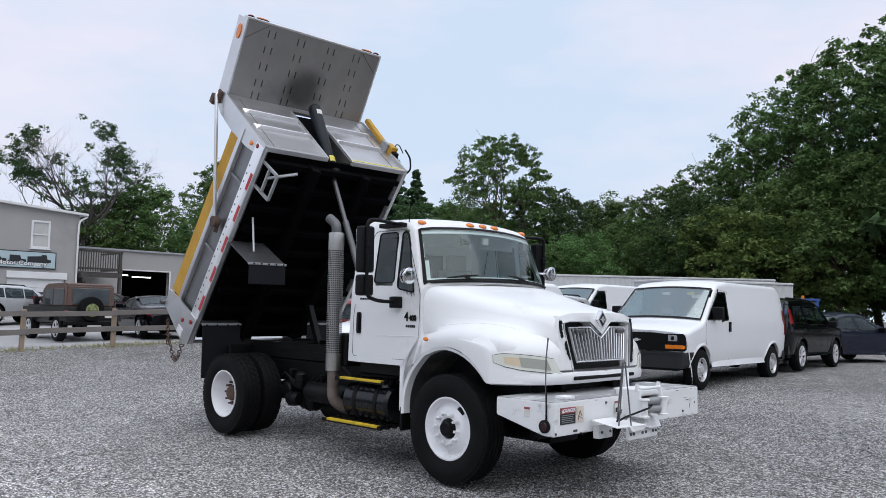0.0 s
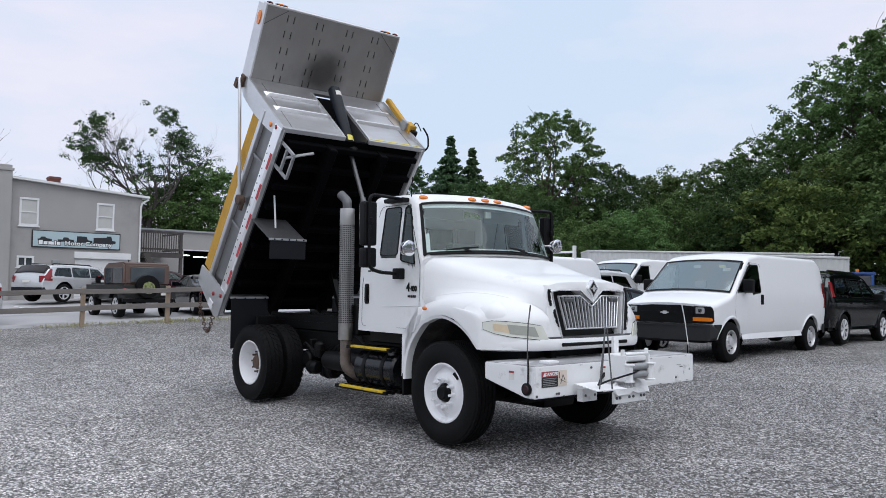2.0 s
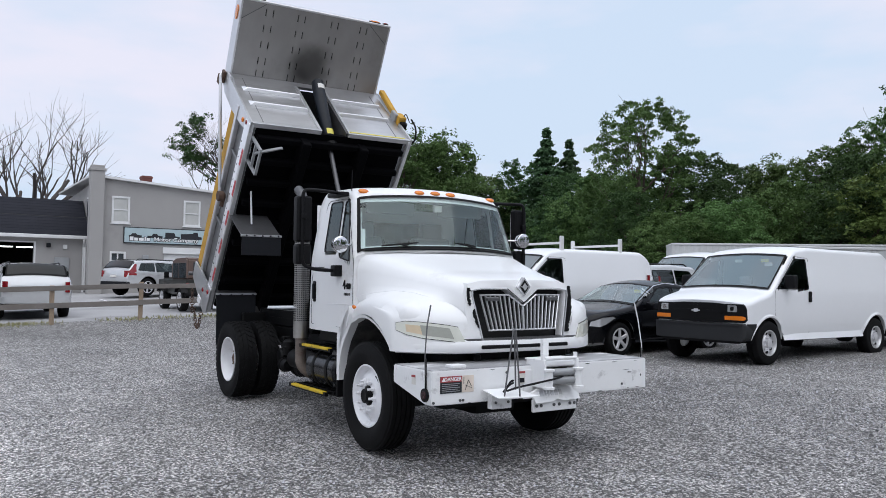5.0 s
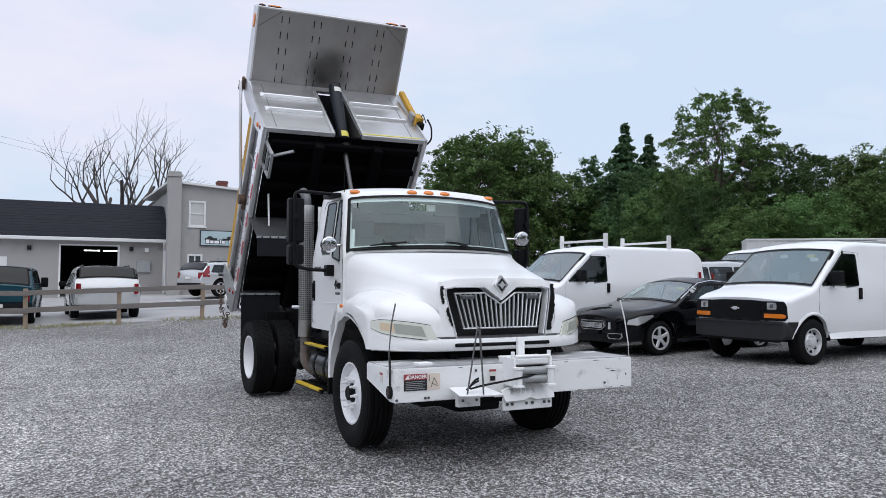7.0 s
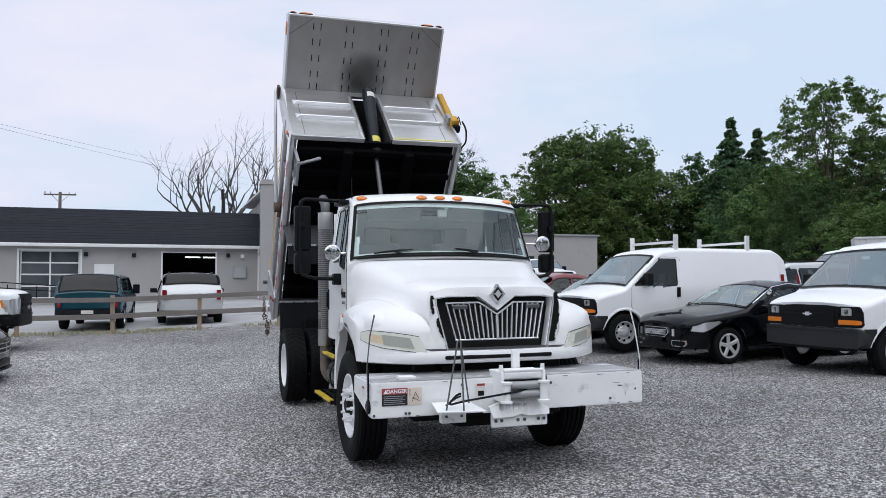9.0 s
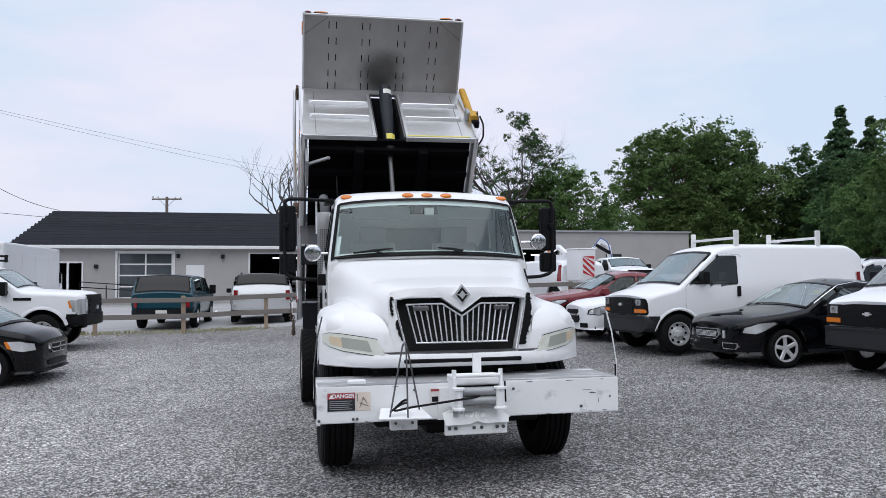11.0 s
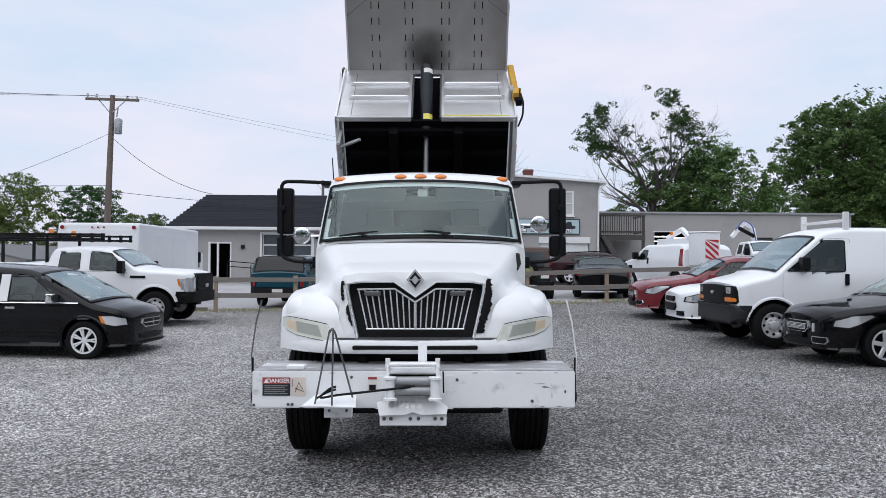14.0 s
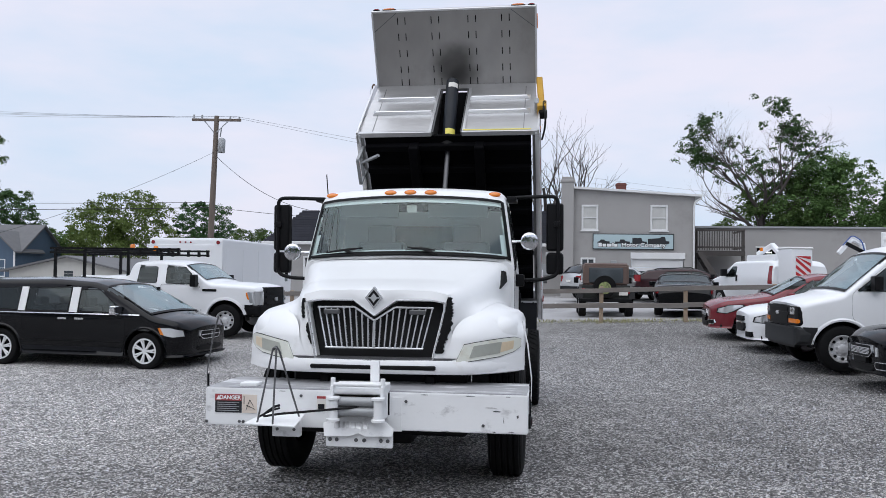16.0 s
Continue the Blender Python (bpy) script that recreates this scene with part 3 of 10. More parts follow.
# loose stones on the lot
bm = B()
rnd = random.Random(11)
oct_v = ((1, 0, 0), (-1, 0, 0), (0, 1, 0), (0, -1, 0), (0, 0, 1), (0, 0, -1))
oct_f = ((0, 2, 4), (2, 1, 4), (1, 3, 4), (3, 0, 4), (2, 0, 5), (1, 2, 5), (3, 1, 5), (0, 3, 5))
vs, fs = [], []
for i in range(95000):
    u = rnd.random()
    y = -5.9 + 17 * u ** 1.6
    x = rnd.uniform(-9 - 0.2 * (y + 5), 9.5)
    if noise.noise((x * 0.35, y * 0.35, 9)) < rnd.uniform(-0.7, 0.25):
        continue
    s = 0.006 + 0.010 * rnd.random() ** 2
    base, a = len(vs), rnd.uniform(0, 6.3)
    k = [rnd.uniform(0.6, 1.3) for _ in range(6)]
    z = ground_z(x, y) + 0.35 * s
    for (p, q, r), w in zip(oct_v, k):
        vs.append((x + s * w * (p * math.cos(a) - q * math.sin(a)), y + s * w * (p * math.sin(a) + q * math.cos(a)), z + 0.7 * s * w * r))
    fs += [(base + f[0], base + f[1], base + f[2]) for f in oct_f]
bm.free()
me = bpy.data.meshes.new("stones")
me.from_pydata(vs, [], fs)
me.materials.append(STONE)
tagged(new("loose_stones", me), "loose pale and dark crushed stones on the lot", "stones", kind="stuff")


# ---------------------------------------------------------------- fence
FENCE_Y = 16.5
post_x = [-15.9, -13.55, -11.2, -8.8, -6.45, -4.1, -1.83, 0.38, 2.68, 5.02, 7.4, 9.8]


def fence():
    f = thing("fence", Matrix.Identity(4), "weathered two-rail timber fence round the gravel lot", "fence")
    rnd = random.Random(3)
    for i, x in enumerate(post_x):
        z = ground_z(x, FENCE_Y)
        bm = B()
        box(bm, -0.055, 0.055, -0.055, 0.055, -0.15, 1.0 + rnd.uniform(-0.03, 0.05), 0.012, 1)
        p = part("post", bm, POSTWOOD, f)
        p.matrix_basis = pose(x, FENCE_Y, z, rnd.uniform(-1.5, 1.5), rnd.uniform(-1.5, 1.5), rnd.uniform(-6, 6))
        if i:
            xp = post_x[i - 1]
            zp = ground_z(xp, FENCE_Y)
            for h, w in ((0.92, 0.13), (0.47, 0.14)):
                bm = B()
                obox(bm, (xp - 0.06, FENCE_Y - 0.075, zp + h + rnd.uniform(-0.02, 0.02)), (x + 0.06, FENCE_Y - 0.075 - 0.004 * (i % 2), z + h + rnd.uniform(-0.02, 0.02)), 0.035, w, bevel=0.006)
                part("rail", bm, WOOD, f)
    return f


fence()
bm = B()
obox(bm, (-14, 16.82, ground_z(-14, 16.8) + 0.04), (-6.8, 16.85, ground_z(-6.8, 16.8) + 0.05), 0.2, 0.12, bevel=0.02)
tagged(part("timber_edge", bm, WOOD), "grey timber edging lying along the car park", "timber")


# ---------------------------------------------------------------- buildings
def window_unit(parent, x0, x1, z0, z1, y, rails=(0.5,), cols=1, pane=None, depth=0.1, frame=0.09, name="window"):
    bm = B()
    for a, b, c, d in ((x0, x1, z1 - frame, z1), (x0, x1, z0, z0 + frame), (x0, x0 + frame, z0 + frame, z1 - frame), (x1 - frame, x1, z0 + frame, z1 - frame)):
        box(bm, a, b, y - 0.05, y + 0.06, c, d, 0.008, 1)
    w = part(name, bm, WHITETRIM, parent, "white painted window frame")
    bm = B()
    for r in rails:
        zc = z0 + (z1 - z0) * r
        box(bm, x0 + frame, x1 - frame, y - 0.03, y + 0.03, zc - 0.025, zc + 0.025)
    for i in range(1, cols):
        xc = x0 + (x1 - x0) * i / cols
        box(bm, xc - 0.03, xc + 0.03, y - 0.028, y + 0.028, z0 + frame, z1 - frame)
    part("glazing_bar", bm, WHITETRIM, w)
    bm = B()
    box(bm, x0 + frame, x1 - frame, y + 0.01, y + 0.02, z0 + frame, z1 - frame)
    part("pane", bm, pane or PANE, w)
    bm = B()
    box(bm, x0 - 0.05, x1 + 0.05, y - 0.1, y + 0.02, z0 - 0.05, z0, 0.008, 1)
    part("sill", bm, WHITETRIM, w)
    return w


def wall_with_holes(bm, x0, x1, z0, z1, y0, y1, holes):
    """A wall of thickness y0..y1 with rectangular openings (a, b, c, d) in x and z."""
    cx = sorted({x0, x1, *[h[0] for h in holes], *[h[1] for h in holes]})
    cz = sorted({z0, z1, *[h[2] for h in holes], *[h[3] for h in holes]})
    for a, b in zip(cx, cx[1:]):
        for c, d in zip(cz, cz[1:]):
            if not any(h[0] <= (a + b) / 2 <= h[1] and h[2] <= (c + d) / 2 <= h[3] for h in holes):
                box(bm, a, b, y0, y1, c, d)
    bmesh.ops.remove_doubles(bm, verts=bm.verts[:], dist=1e-4)


def office_building():
    b = thing("office_building", Matrix.Identity(4), "two-storey grey stucco office with a pitched parapet, chimney and shop sign", "building")
    Y, X0, X1, Z0 = 33.0, 2.0, 7.95, 0.2
    win = [(2.6, 3.4, 4.07, 5.32), (5.87, 6.68, 4.07, 5.32), (2.57, 3.28, 2.25, 2.75)]
    door = (5.0, 7.45, 0.3, 2.75)
    bm = B()
    wall_with_holes(bm, X0, X1, Z0, 5.55, Y, Y + 0.3, win + [door])
    prism(bm, [(X0, 5.55), (X1, 5.55), (X1, 5.72), (X0, 6.12)], XZ, (Y, Y + 0.3))
    part("front_wall", bm, GREYWALL, b, smooth=False)
    for nm, xa, za in (("side_wall", X0, 6.05), ("side_wall", X1 - 0.3, 5.7)):
        bm = B()
        prism(bm, [(Y + 0.3, Z0), (Y + 10, Z0), (Y + 10, za - 0.3), (Y + 0.3, za)], YZ, (xa, xa + 0.3))
        part(nm, bm, GREYWALL, b, smooth=False)
    bm = B()
    prism(bm, [(X0 - 0.35, 6.14), (X1 + 0.3, 5.70), (X1 + 0.3, 5.80), (X0 - 0.35, 6.24)], XZ, (Y - 0.25, Y + 10.2))
    part("roof", bm, WHITETRIM, b, "white-edged low-pitched roof", smooth=False)
    for i, (a, c, d, e) in enumerate(win):
        window_unit(b, a, c, d, e, Y + 0.02, (0.5,) if i < 2 else (), 1 if i < 2 else 2, BLIND if i < 2 else PANE)
    # side window and vents
    bm = B()
    box(bm, X0 - 0.06, X0 + 0.02, Y + 1.6, Y + 2.5, 3.3, 5.4, 0.01, 1)
    part("side_window", bm, WHITETRIM, b)
    bm = B()
    box(bm, X0 - 0.075, X0 - 0.05, Y + 1.7, Y + 2.4, 3.4, 5.3)
    part("side_pane", bm, PANE, b)
    # chimney
    bm = B()
    box(bm, 1.62, 2.22, Y - 0.32, Y + 0.25, Z0, 6.4, 0.02, 1)
    box(bm, 1.57, 2.27, Y - 0.37, Y + 0.30, 6.4, 6.52, 0.01, 1)
    box(bm, 1.64, 2.20, Y - 0.30, Y + 0.23, 6.52, 6.66, 0.01, 1)
    part("chimney", bm, GREYWALL, b, "grey rendered chimney stack", smooth=False)
    bm = B()
    box(bm, 4.42, 4.92, Y + 2.4, Y + 2.9, 5.9, 6.66, 0.02, 1)
    box(bm, 4.39, 4.95, Y + 2.37, Y + 2.93, 6.54, 6.61, 0.01, 1)
    part("brick_chimney", bm, BRICK, b, "short red brick chimney")
    # gutter, downspout, meter
    bm = B()
    tube(bm, arc_pts([(X1 + 0.3, Y - 0.12, 5.66), (X1 - 0.02, Y - 0.1, 5.45), (X1 - 0.06, Y - 0.08, 5.2), (X1 - 0.06, Y - 0.08, 0.9)], 0.1), 0.045, 8)
    part("downspout", bm, WHITETRIM, b)
    bm = B()
    box(bm, 4.0, 4.28, Y - 0.16, Y, 2.38, 2.62, 0.02, 1)
    part("wall_box", bm, GALV, b)
    # roll-up door
    bm = B()
    box(bm, door[0] - 0.05, door[1] + 0.05, Y - 0.07, Y + 0.02, 2.72, 3.02, 0.01, 1)
    part("door_header", bm, WHITETRIM, b)
    for k in range(5):
        bm = B()
        z = 0.55 + k * 0.44
        box(bm, door[0] + 0.02, door[1] - 0.02, Y + 0.08, Y + 0.13, z, z + 0.432, 0.008, 1)
        part("door_panel", bm, WHITETRIM, b)
    for k in range(4):
        bm = B()
        x = door[0] + 0.25 + k * 0.52
        box(bm, x, x + 0.38, Y + 0.07, Y + 0.08, 1.95, 2.13)
        part("door_window", bm, PANE, b)
    # sign
    sg = B()
    box(sg, 3.14, 6.97, Y - 0.09, Y - 0.01, 3.16, 3.92, 0.006, 1)
    sign = part("shop_sign", sg, SIGNBLACK, b, "pale teal shop sign with truck drawings")
    bm = B()
    box(bm, 3.18, 6.93, Y - 0.098, Y - 0.088, 3.20, 3.88)
    part("sign_face", bm, SIGNBG, sign)
    for mt, off, grow in ((SIGNBLACK, 0.106, 0.028), (LETTER, 0.112, 0.006)):
        text_mesh("sign_lettering", "Motor Company", 0.25, mt, pose(5.54, Y - off, 3.375, 90, 0, 0), sign, 0.002, squash=1.22, bold=grow)
        for x, w, h in ((3.42, 0.15, 0.17), (3.62, 0.15, 0.125), (3.82, 0.21, 0.125), (4.08, 0.05, 0.17), (4.17, 0.14, 0.125)):
            bm = B()
            box(bm, x - grow, x + w + grow, Y - off - 0.002, Y - off + 0.002, 3.295 - grow, 3.295 + h + grow)
            part("name_bar", bm, mt, sign)
    for x, shape in ((3.65, [(-0.28, 0), (0.3, 0), (0.3, 0.1), (0.1, 0.12), (0.02, 0.19), (-0.12, 0.19), (-0.2, 0.1), (-0.28, 0.09)]),
                     (4.55, [(-0.35, 0), (0.35, 0), (0.35, 0.1), (0.15, 0.12), (0.08, 0.2), (-0.1, 0.2), (-0.14, 0.1), (-0.35, 0.1)]),
                     (5.3, [(-0.28, 0), (0.4, 0), (0.4, 0.1), (0.2, 0.12), (0.14, 0.28), (-0.28, 0.28)]),
                     (6.25, [(-0.5, 0), (0.5, 0), (0.5, 0.12), (0.34, 0.15), (0.30, 0.34), (0.1, 0.34), (0.08, 0.28), (-0.5, 0.24)])):
        bm = B()
        prism(bm, [(x + u, 3.44 + v) for u, v in shape], XZ, (Y - 0.104, Y - 0.1))
        part("sign_truck", bm, SIGNBLACK, sign, smooth=False)
    return b


office_building()


def garage_building():
    g = thing("garage_building", Matrix.Identity(4), "long single-storey grey garage with dark shingle roof and white gutter", "building")
    Y, X0, X1, Z0, EV = 35.0, -13.9, 1.95, 0.2, 3.42
    holes = [(-9.22, -6.62, 0.9, 3.12), (-2.87, -0.36, 0.5, 3.1), (-11.95, -10.85, 0.6, 2.66)]
    bm = B()
    wall_with_holes(bm, X0, X1, Z0, EV, Y, Y + 0.3, holes)
    part("front_wall", bm, GREYWALL, g, smooth=False)
    bm = B()
    prism(bm, [(Y + 0.3, Z0), (Y + 11, Z0), (Y + 11, EV), (Y + 0.3, EV)], YZ, (X0, X0 + 0.3))
    part("side_wall", bm, GREYWALL, g, smooth=False)
    bm = B()
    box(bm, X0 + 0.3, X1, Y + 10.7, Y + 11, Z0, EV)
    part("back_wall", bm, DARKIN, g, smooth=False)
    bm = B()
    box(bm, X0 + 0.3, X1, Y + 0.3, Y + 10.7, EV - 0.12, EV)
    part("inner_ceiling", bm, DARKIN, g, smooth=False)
    # roof: deck and courses of shingles
    rx0, rz, ry = -12.6, 5.28, Y + 1.9
    bm = B()
    a = [bm.verts.new(p) for p in ((X0 - 0.25, Y - 0.35, EV + 0.02), (X1, Y - 0.35, EV + 0.02), (X1, ry, rz), (rx0, ry, rz), (X0 - 0.25, Y + 4.2, EV + 0.02))]
    bm.faces.new(a[:4])
    bm.faces.new((a[0], a[3], a[4]))
    b2 = [bm.verts.new(p) for p in ((X1, Y + 6, rz + 0.0), (rx0, Y + 6, rz), (X1, Y + 11.3, EV), (X0 - 0.25, Y + 11.3, EV))]
    bm.faces.new((a[3], a[2], b2[0], b2[1]))
    bm.faces.new((b2[1], b2[0], b2[2], b2[3]))
    bm.faces.new((a[4], a[3], b2[1], b2[3]))
    roof = part("roof", bm, SHINGLE, g, "charcoal asphalt shingle roof", smooth=False)
    rnd = random.Random(8)
    n = 13
    for k in range(n):
        t0, t1 = k / n, (k + 1.12) / n
        xl = X0 - 0.25 + (rx0 - X0 + 0.25) * t0
        xr = X1
        x = xl
        y0, y1 = Y - 0.36 + (ry - Y + 0.35) * t0, Y - 0.36 + (ry - Y + 0.35) * min(t1, 1)
        z0, z1 = EV + 0.045 + (rz - EV) * t0, EV + 0.035 + (rz - EV) * min(t1, 1)
        bm = B()
        while x < xr:
            x2 = min(xr, x + rnd.uniform(0.8, 1.05))
            v = [bm.verts.new(p) for p in ((x + 0.01, y0, z0), (x2, y0, z0), (x2, y1, z1), (x + 0.01, y1, z1), (x + 0.01, y0, z0 - 0.012), (x2, y0, z0 - 0.012))]
            bm.faces.new(v[:4])
            bm.faces.new((v[0], v[4], v[5], v[1]))
            x = x2
        part("shingle_course", bm, SHINGLE, roof, smooth=False)
    bm = B()
    box(bm, X0 - 0.3, X1, Y - 0.47, Y - 0.36, EV - 0.1, EV + 0.06, 0.02, 1)
    part("gutter", bm, WHITETRIM, g)
    bm = B()
    tube(bm, arc_pts([(1.72, Y - 0.42, EV - 0.08), (1.72, Y - 0.42, EV - 0.2), (1.76, Y - 0.07, EV - 0.42), (1.76, Y - 0.07, 0.75)], 0.08), 0.05, 10)
    part("downspout", bm, WHITETRIM, g, "white downspout")
    bm = B()
    box(bm, X0 - 0.2, X1, Y - 0.36, Y, EV - 0.08, EV - 0.05)
    part("soffit", bm, WHITETRIM, g)
    bm = B()
    tube(bm, arc_pts([(X1 - 0.1, Y - 0.4, EV - 0.05), (X1 - 0.12, Y - 0.1, EV - 0.4), (X1 - 0.12, Y - 0.07, 0.9)], 0.12), 0.05, 8)
    part("downspout", bm, WHITETRIM, g)
    # glazed overhead door
    x0, x1, z0, z1 = holes[0]
    bm = B()
    for a, b_, c, d in ((x0 - 0.1, x1 + 0.1, z1, z1 + 0.1), (x0 - 0.1, x0, z0, z1), (x1, x1 + 0.1, z0, z1)):
        box(bm, a, b_, Y - 0.04, Y + 0.1, c, d)
    od = part("overhead_door", bm, WHITETRIM, g, "white glazed overhead door")
    for k in range(5):
        z = z0 + k * (z1 - z0) / 4
        bm = B()
        box(bm, x0, x1, Y + 0.12, Y + 0.17, z - 0.035, z + 0.035)
        part("door_rail", bm, WHITETRIM, od)
    for x in (x0 + 0.04, (x0 + x1) / 2, x1 - 0.04):
        bm = B()
        box(bm, x - 0.035, x + 0.035, Y + 0.118, Y + 0.172, z0, z1)
        part("door_stile", bm, WHITETRIM, od)
    for k in range(4):
        for i in range(2):
            bm = B()
            w, h = (x1 - x0) / 2, (z1 - z0) / 4
            box(bm, x0 + i * w + 0.03, x0 + (i + 1) * w - 0.03, Y + 0.14, Y + 0.15, z0 + k * h + 0.03, z0 + (k + 1) * h - 0.03)
            part("pane", bm, PANE, od)
    # open bay: jambs and tubes
    x0, x1, z0, z1 = holes[1]
    bm = B()
    for a, b_, c, d in ((x0 - 0.08, x1 + 0.08, z1, z1 + 0.06), (x0 - 0.08, x0, z0, z1), (x1, x1 + 0.08, z0, z1)):
        box(bm, a, b_, Y - 0.02, Y + 0.1, c, d)
    part("bay_frame", bm, WHITETRIM, g)
    for x in (-1.75, -0.85):
        bm = B()
        box(bm, x, x + 0.75, Y + 2.6, Y + 2.68, 2.93, 2.99)
        part("strip_light", bm, TUBE, g, "lit fluorescent tube")
    # entrance and white board
    bm = B()
    box(bm, -12.0, -11.9, Y - 0.03, Y + 0.1, 0.6, 2.7)
    box(bm, -10.87, -10.8, Y - 0.03, Y + 0.1, 0.6, 2.7)
    box(bm, -11.9, -10.87, Y - 0.03, Y + 0.1, 2.62, 2.7)
    part("entrance_frame", bm, WHITETRIM, g)
    bm = B()
    box(bm, -11.55, -11.45, Y - 0.05, Y + 0.05, 0.65, 2.62, 0.01, 1)
    part("entrance_post", bm, WHITETRIM, g, "white post between glazed door leaves")
    bm = B()
    box(bm, -5.98, -5.1, Y - 0.03, Y - 0.001, 1.1, 2.52, 0.01, 1)
    part("side_door", bm, WHITETRIM, g, "white flush door")
    for x, z in ((-10.2, 2.45), (-6.35, 2.98), (0.25, 3.0), (0.95, 2.95), (-4.2, 2.95)):
        bm = B()
        box(bm, x - 0.09, x + 0.09, Y - 0.16, Y, z - 0.1, z + 0.1, 0.03, 2)
        part("wall_lamp", bm, GREYPLASTIC if x != 0.95 else WHITETRIM, g)
    bm = B()
    box(bm, 0.5, 1.15, Y - 0.12, Y, 1.85, 2.45, 0.02, 1)
    part("meter_box", bm, GALV, g)
    # ramp handrail
    bm = B()
    for z in (1.55, 1.3):
        tube(bm, [(-10.7, Y - 1.2, z + 0.15), (-7.2, Y - 1.2, z - 0.1)], 0.025, 6)
    for x in (-10.7, -9.5, -8.3, -7.2):
        tube(bm, [(x, Y - 1.2, 0.7), (x, Y - 1.2, 1.5 + (-x - 8.9) * 0.06)], 0.025, 6)
    part("handrail", bm, BLACK, g)
    return g


garage_building()


def workshop_building():
    w = thing("workshop_building", Matrix.Identity(4), "low flat-roofed grey workshop with an open bay", "building")
    Y, X0, X1, Z0, ZT = 36.5, 7.95, 22.2, 0.3, 4.45
    holes = [(11.6, 14.2, 0.6, 3.45), (17.0, 18.0, 2.4, 3.2)]
    bm = B()
    wall_with_holes(bm, X0, X1, Z0, ZT, Y, Y + 0.3, holes)
    part("front_wall", bm, GREYWALL, w, smooth=False)
    bm = B()
    box(bm, X1 - 0.3, X1, Y + 0.3, Y + 9, Z0, ZT)
    part("side_wall", bm, GREYWALL, w, smooth=False)
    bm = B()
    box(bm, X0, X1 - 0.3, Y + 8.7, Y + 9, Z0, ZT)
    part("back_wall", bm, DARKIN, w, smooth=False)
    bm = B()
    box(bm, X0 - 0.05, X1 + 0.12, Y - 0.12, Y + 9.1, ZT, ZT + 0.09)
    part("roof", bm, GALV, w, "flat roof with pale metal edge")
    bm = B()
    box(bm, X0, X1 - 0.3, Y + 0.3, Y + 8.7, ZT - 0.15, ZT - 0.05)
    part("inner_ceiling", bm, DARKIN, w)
    bm = B()
    x0, x1, z0, z1 = holes[0]
    for a, b_, c, d in ((x0 - 0.06, x1 + 0.08, z1, z1 + 0.06), (x1, x1 + 0.08, z0, z1)):
        box(bm, a, b_, Y - 0.02, Y + 0.1, c, d)
    part("bay_frame", bm, WHITETRIM, w)
    for x, y, z in ((11.8, 2.2, 3.25), (12.3, 4.5, 3.05), (13.5, 3, 3.2)):
        bm = B()
        box(bm, x, x + 1.1, Y + y, Y + y + 0.08, z, z + 0.06)
        part("strip_light", bm, TUBE, w, "lit fluorescent tube")
    bm = B()
    box(bm, 16.96, 18.04, Y + 0.1, Y + 0.14, 2.38, 3.22)
    part("pane", bm, PANE, w)
    return w


workshop_building()


def timber_deck():
    d = thing("timber_deck", Matrix.Identity(4), "dark timber balcony with slatted railing and stairs", "balcony")
    x0, x1, y0, y1, z = 8.05, 10.45, 33.9, 36.4, 3.18
    for i in range(9):
        bm = B()
        y = y0 + i * (y1 - y0) / 9
        box(bm, x0, x1, y + 0.01, y + 0.27, z - 0.04, z, 0.004, 1)
        part("board", bm, DECKWOOD, d)
    bm = B()
    box(bm, x0, x1, y0 - 0.05, y0, z - 0.25, z - 0.04)
    part("beam", bm, DECKWOOD, d)
    for x in (x0 + 0.08, x1 - 0.08):
        bm = B()
        box(bm, x - 0.07, x + 0.07, y0, y0 + 0.14, 0.6, z + 1.0, 0.01, 1)
        part("post", bm, DECKWOOD, d)
    for h in (0.12, 0.95):
        bm = B()
        box(bm, x0, x1, y0 - 0.04, y0, z + h, z + h + 0.09)
        part("rail", bm, DECKWOOD, d)
        bm = B()
        box(bm, x1 - 0.04, x1, y0, y1, z + h, z + h + 0.09)
        part("rail", bm, DECKWOOD, d)
    for i in range(19):
        bm = B()
        x = x0 + 0.15 + i * (x1 - x0 - 0.3) / 18
        box(bm, x - 0.02, x + 0.02, y0 - 0.07, y0 - 0.035, z + 0.02, z + 1.0)
        part("baluster", bm, DECKWOOD, d)
    # Low dark fence, its boards added to darken the shaded space below the deck
    for i in range(12):
        bm = B()
        x = x0 + 0.35 + i * 0.165
        box(bm, x - 0.07, x + 0.07, y0 + 0.5, y0 + 0.53, 0.62, 1.75, 0.004, 1)
        part("fence_board", bm, DECKWOOD, d)
    for s in (0, 0.9):
        bm = B()
        obox(bm, (x0 + 0.1, y0 - 0.15 - s, z - 0.1), (x0 + 1.5, y0 - 0.15 - s, 0.75), 0.06, 0.24)
        part("stringer", bm, DECKWOOD, d)
    for i in range(11):
        bm = B()
        t = (i + 0.5) / 11
        box(bm, x0 + 0.1 + 1.4 * t - 0.13, x0 + 0.1 + 1.4 * t + 0.13, y0 - 1.0, y0 - 0.18, z - 2.4 * t - 0.03, z - 2.4 * t)
        part("tread", bm, DECKWOOD, d)
    return d


timber_deck()


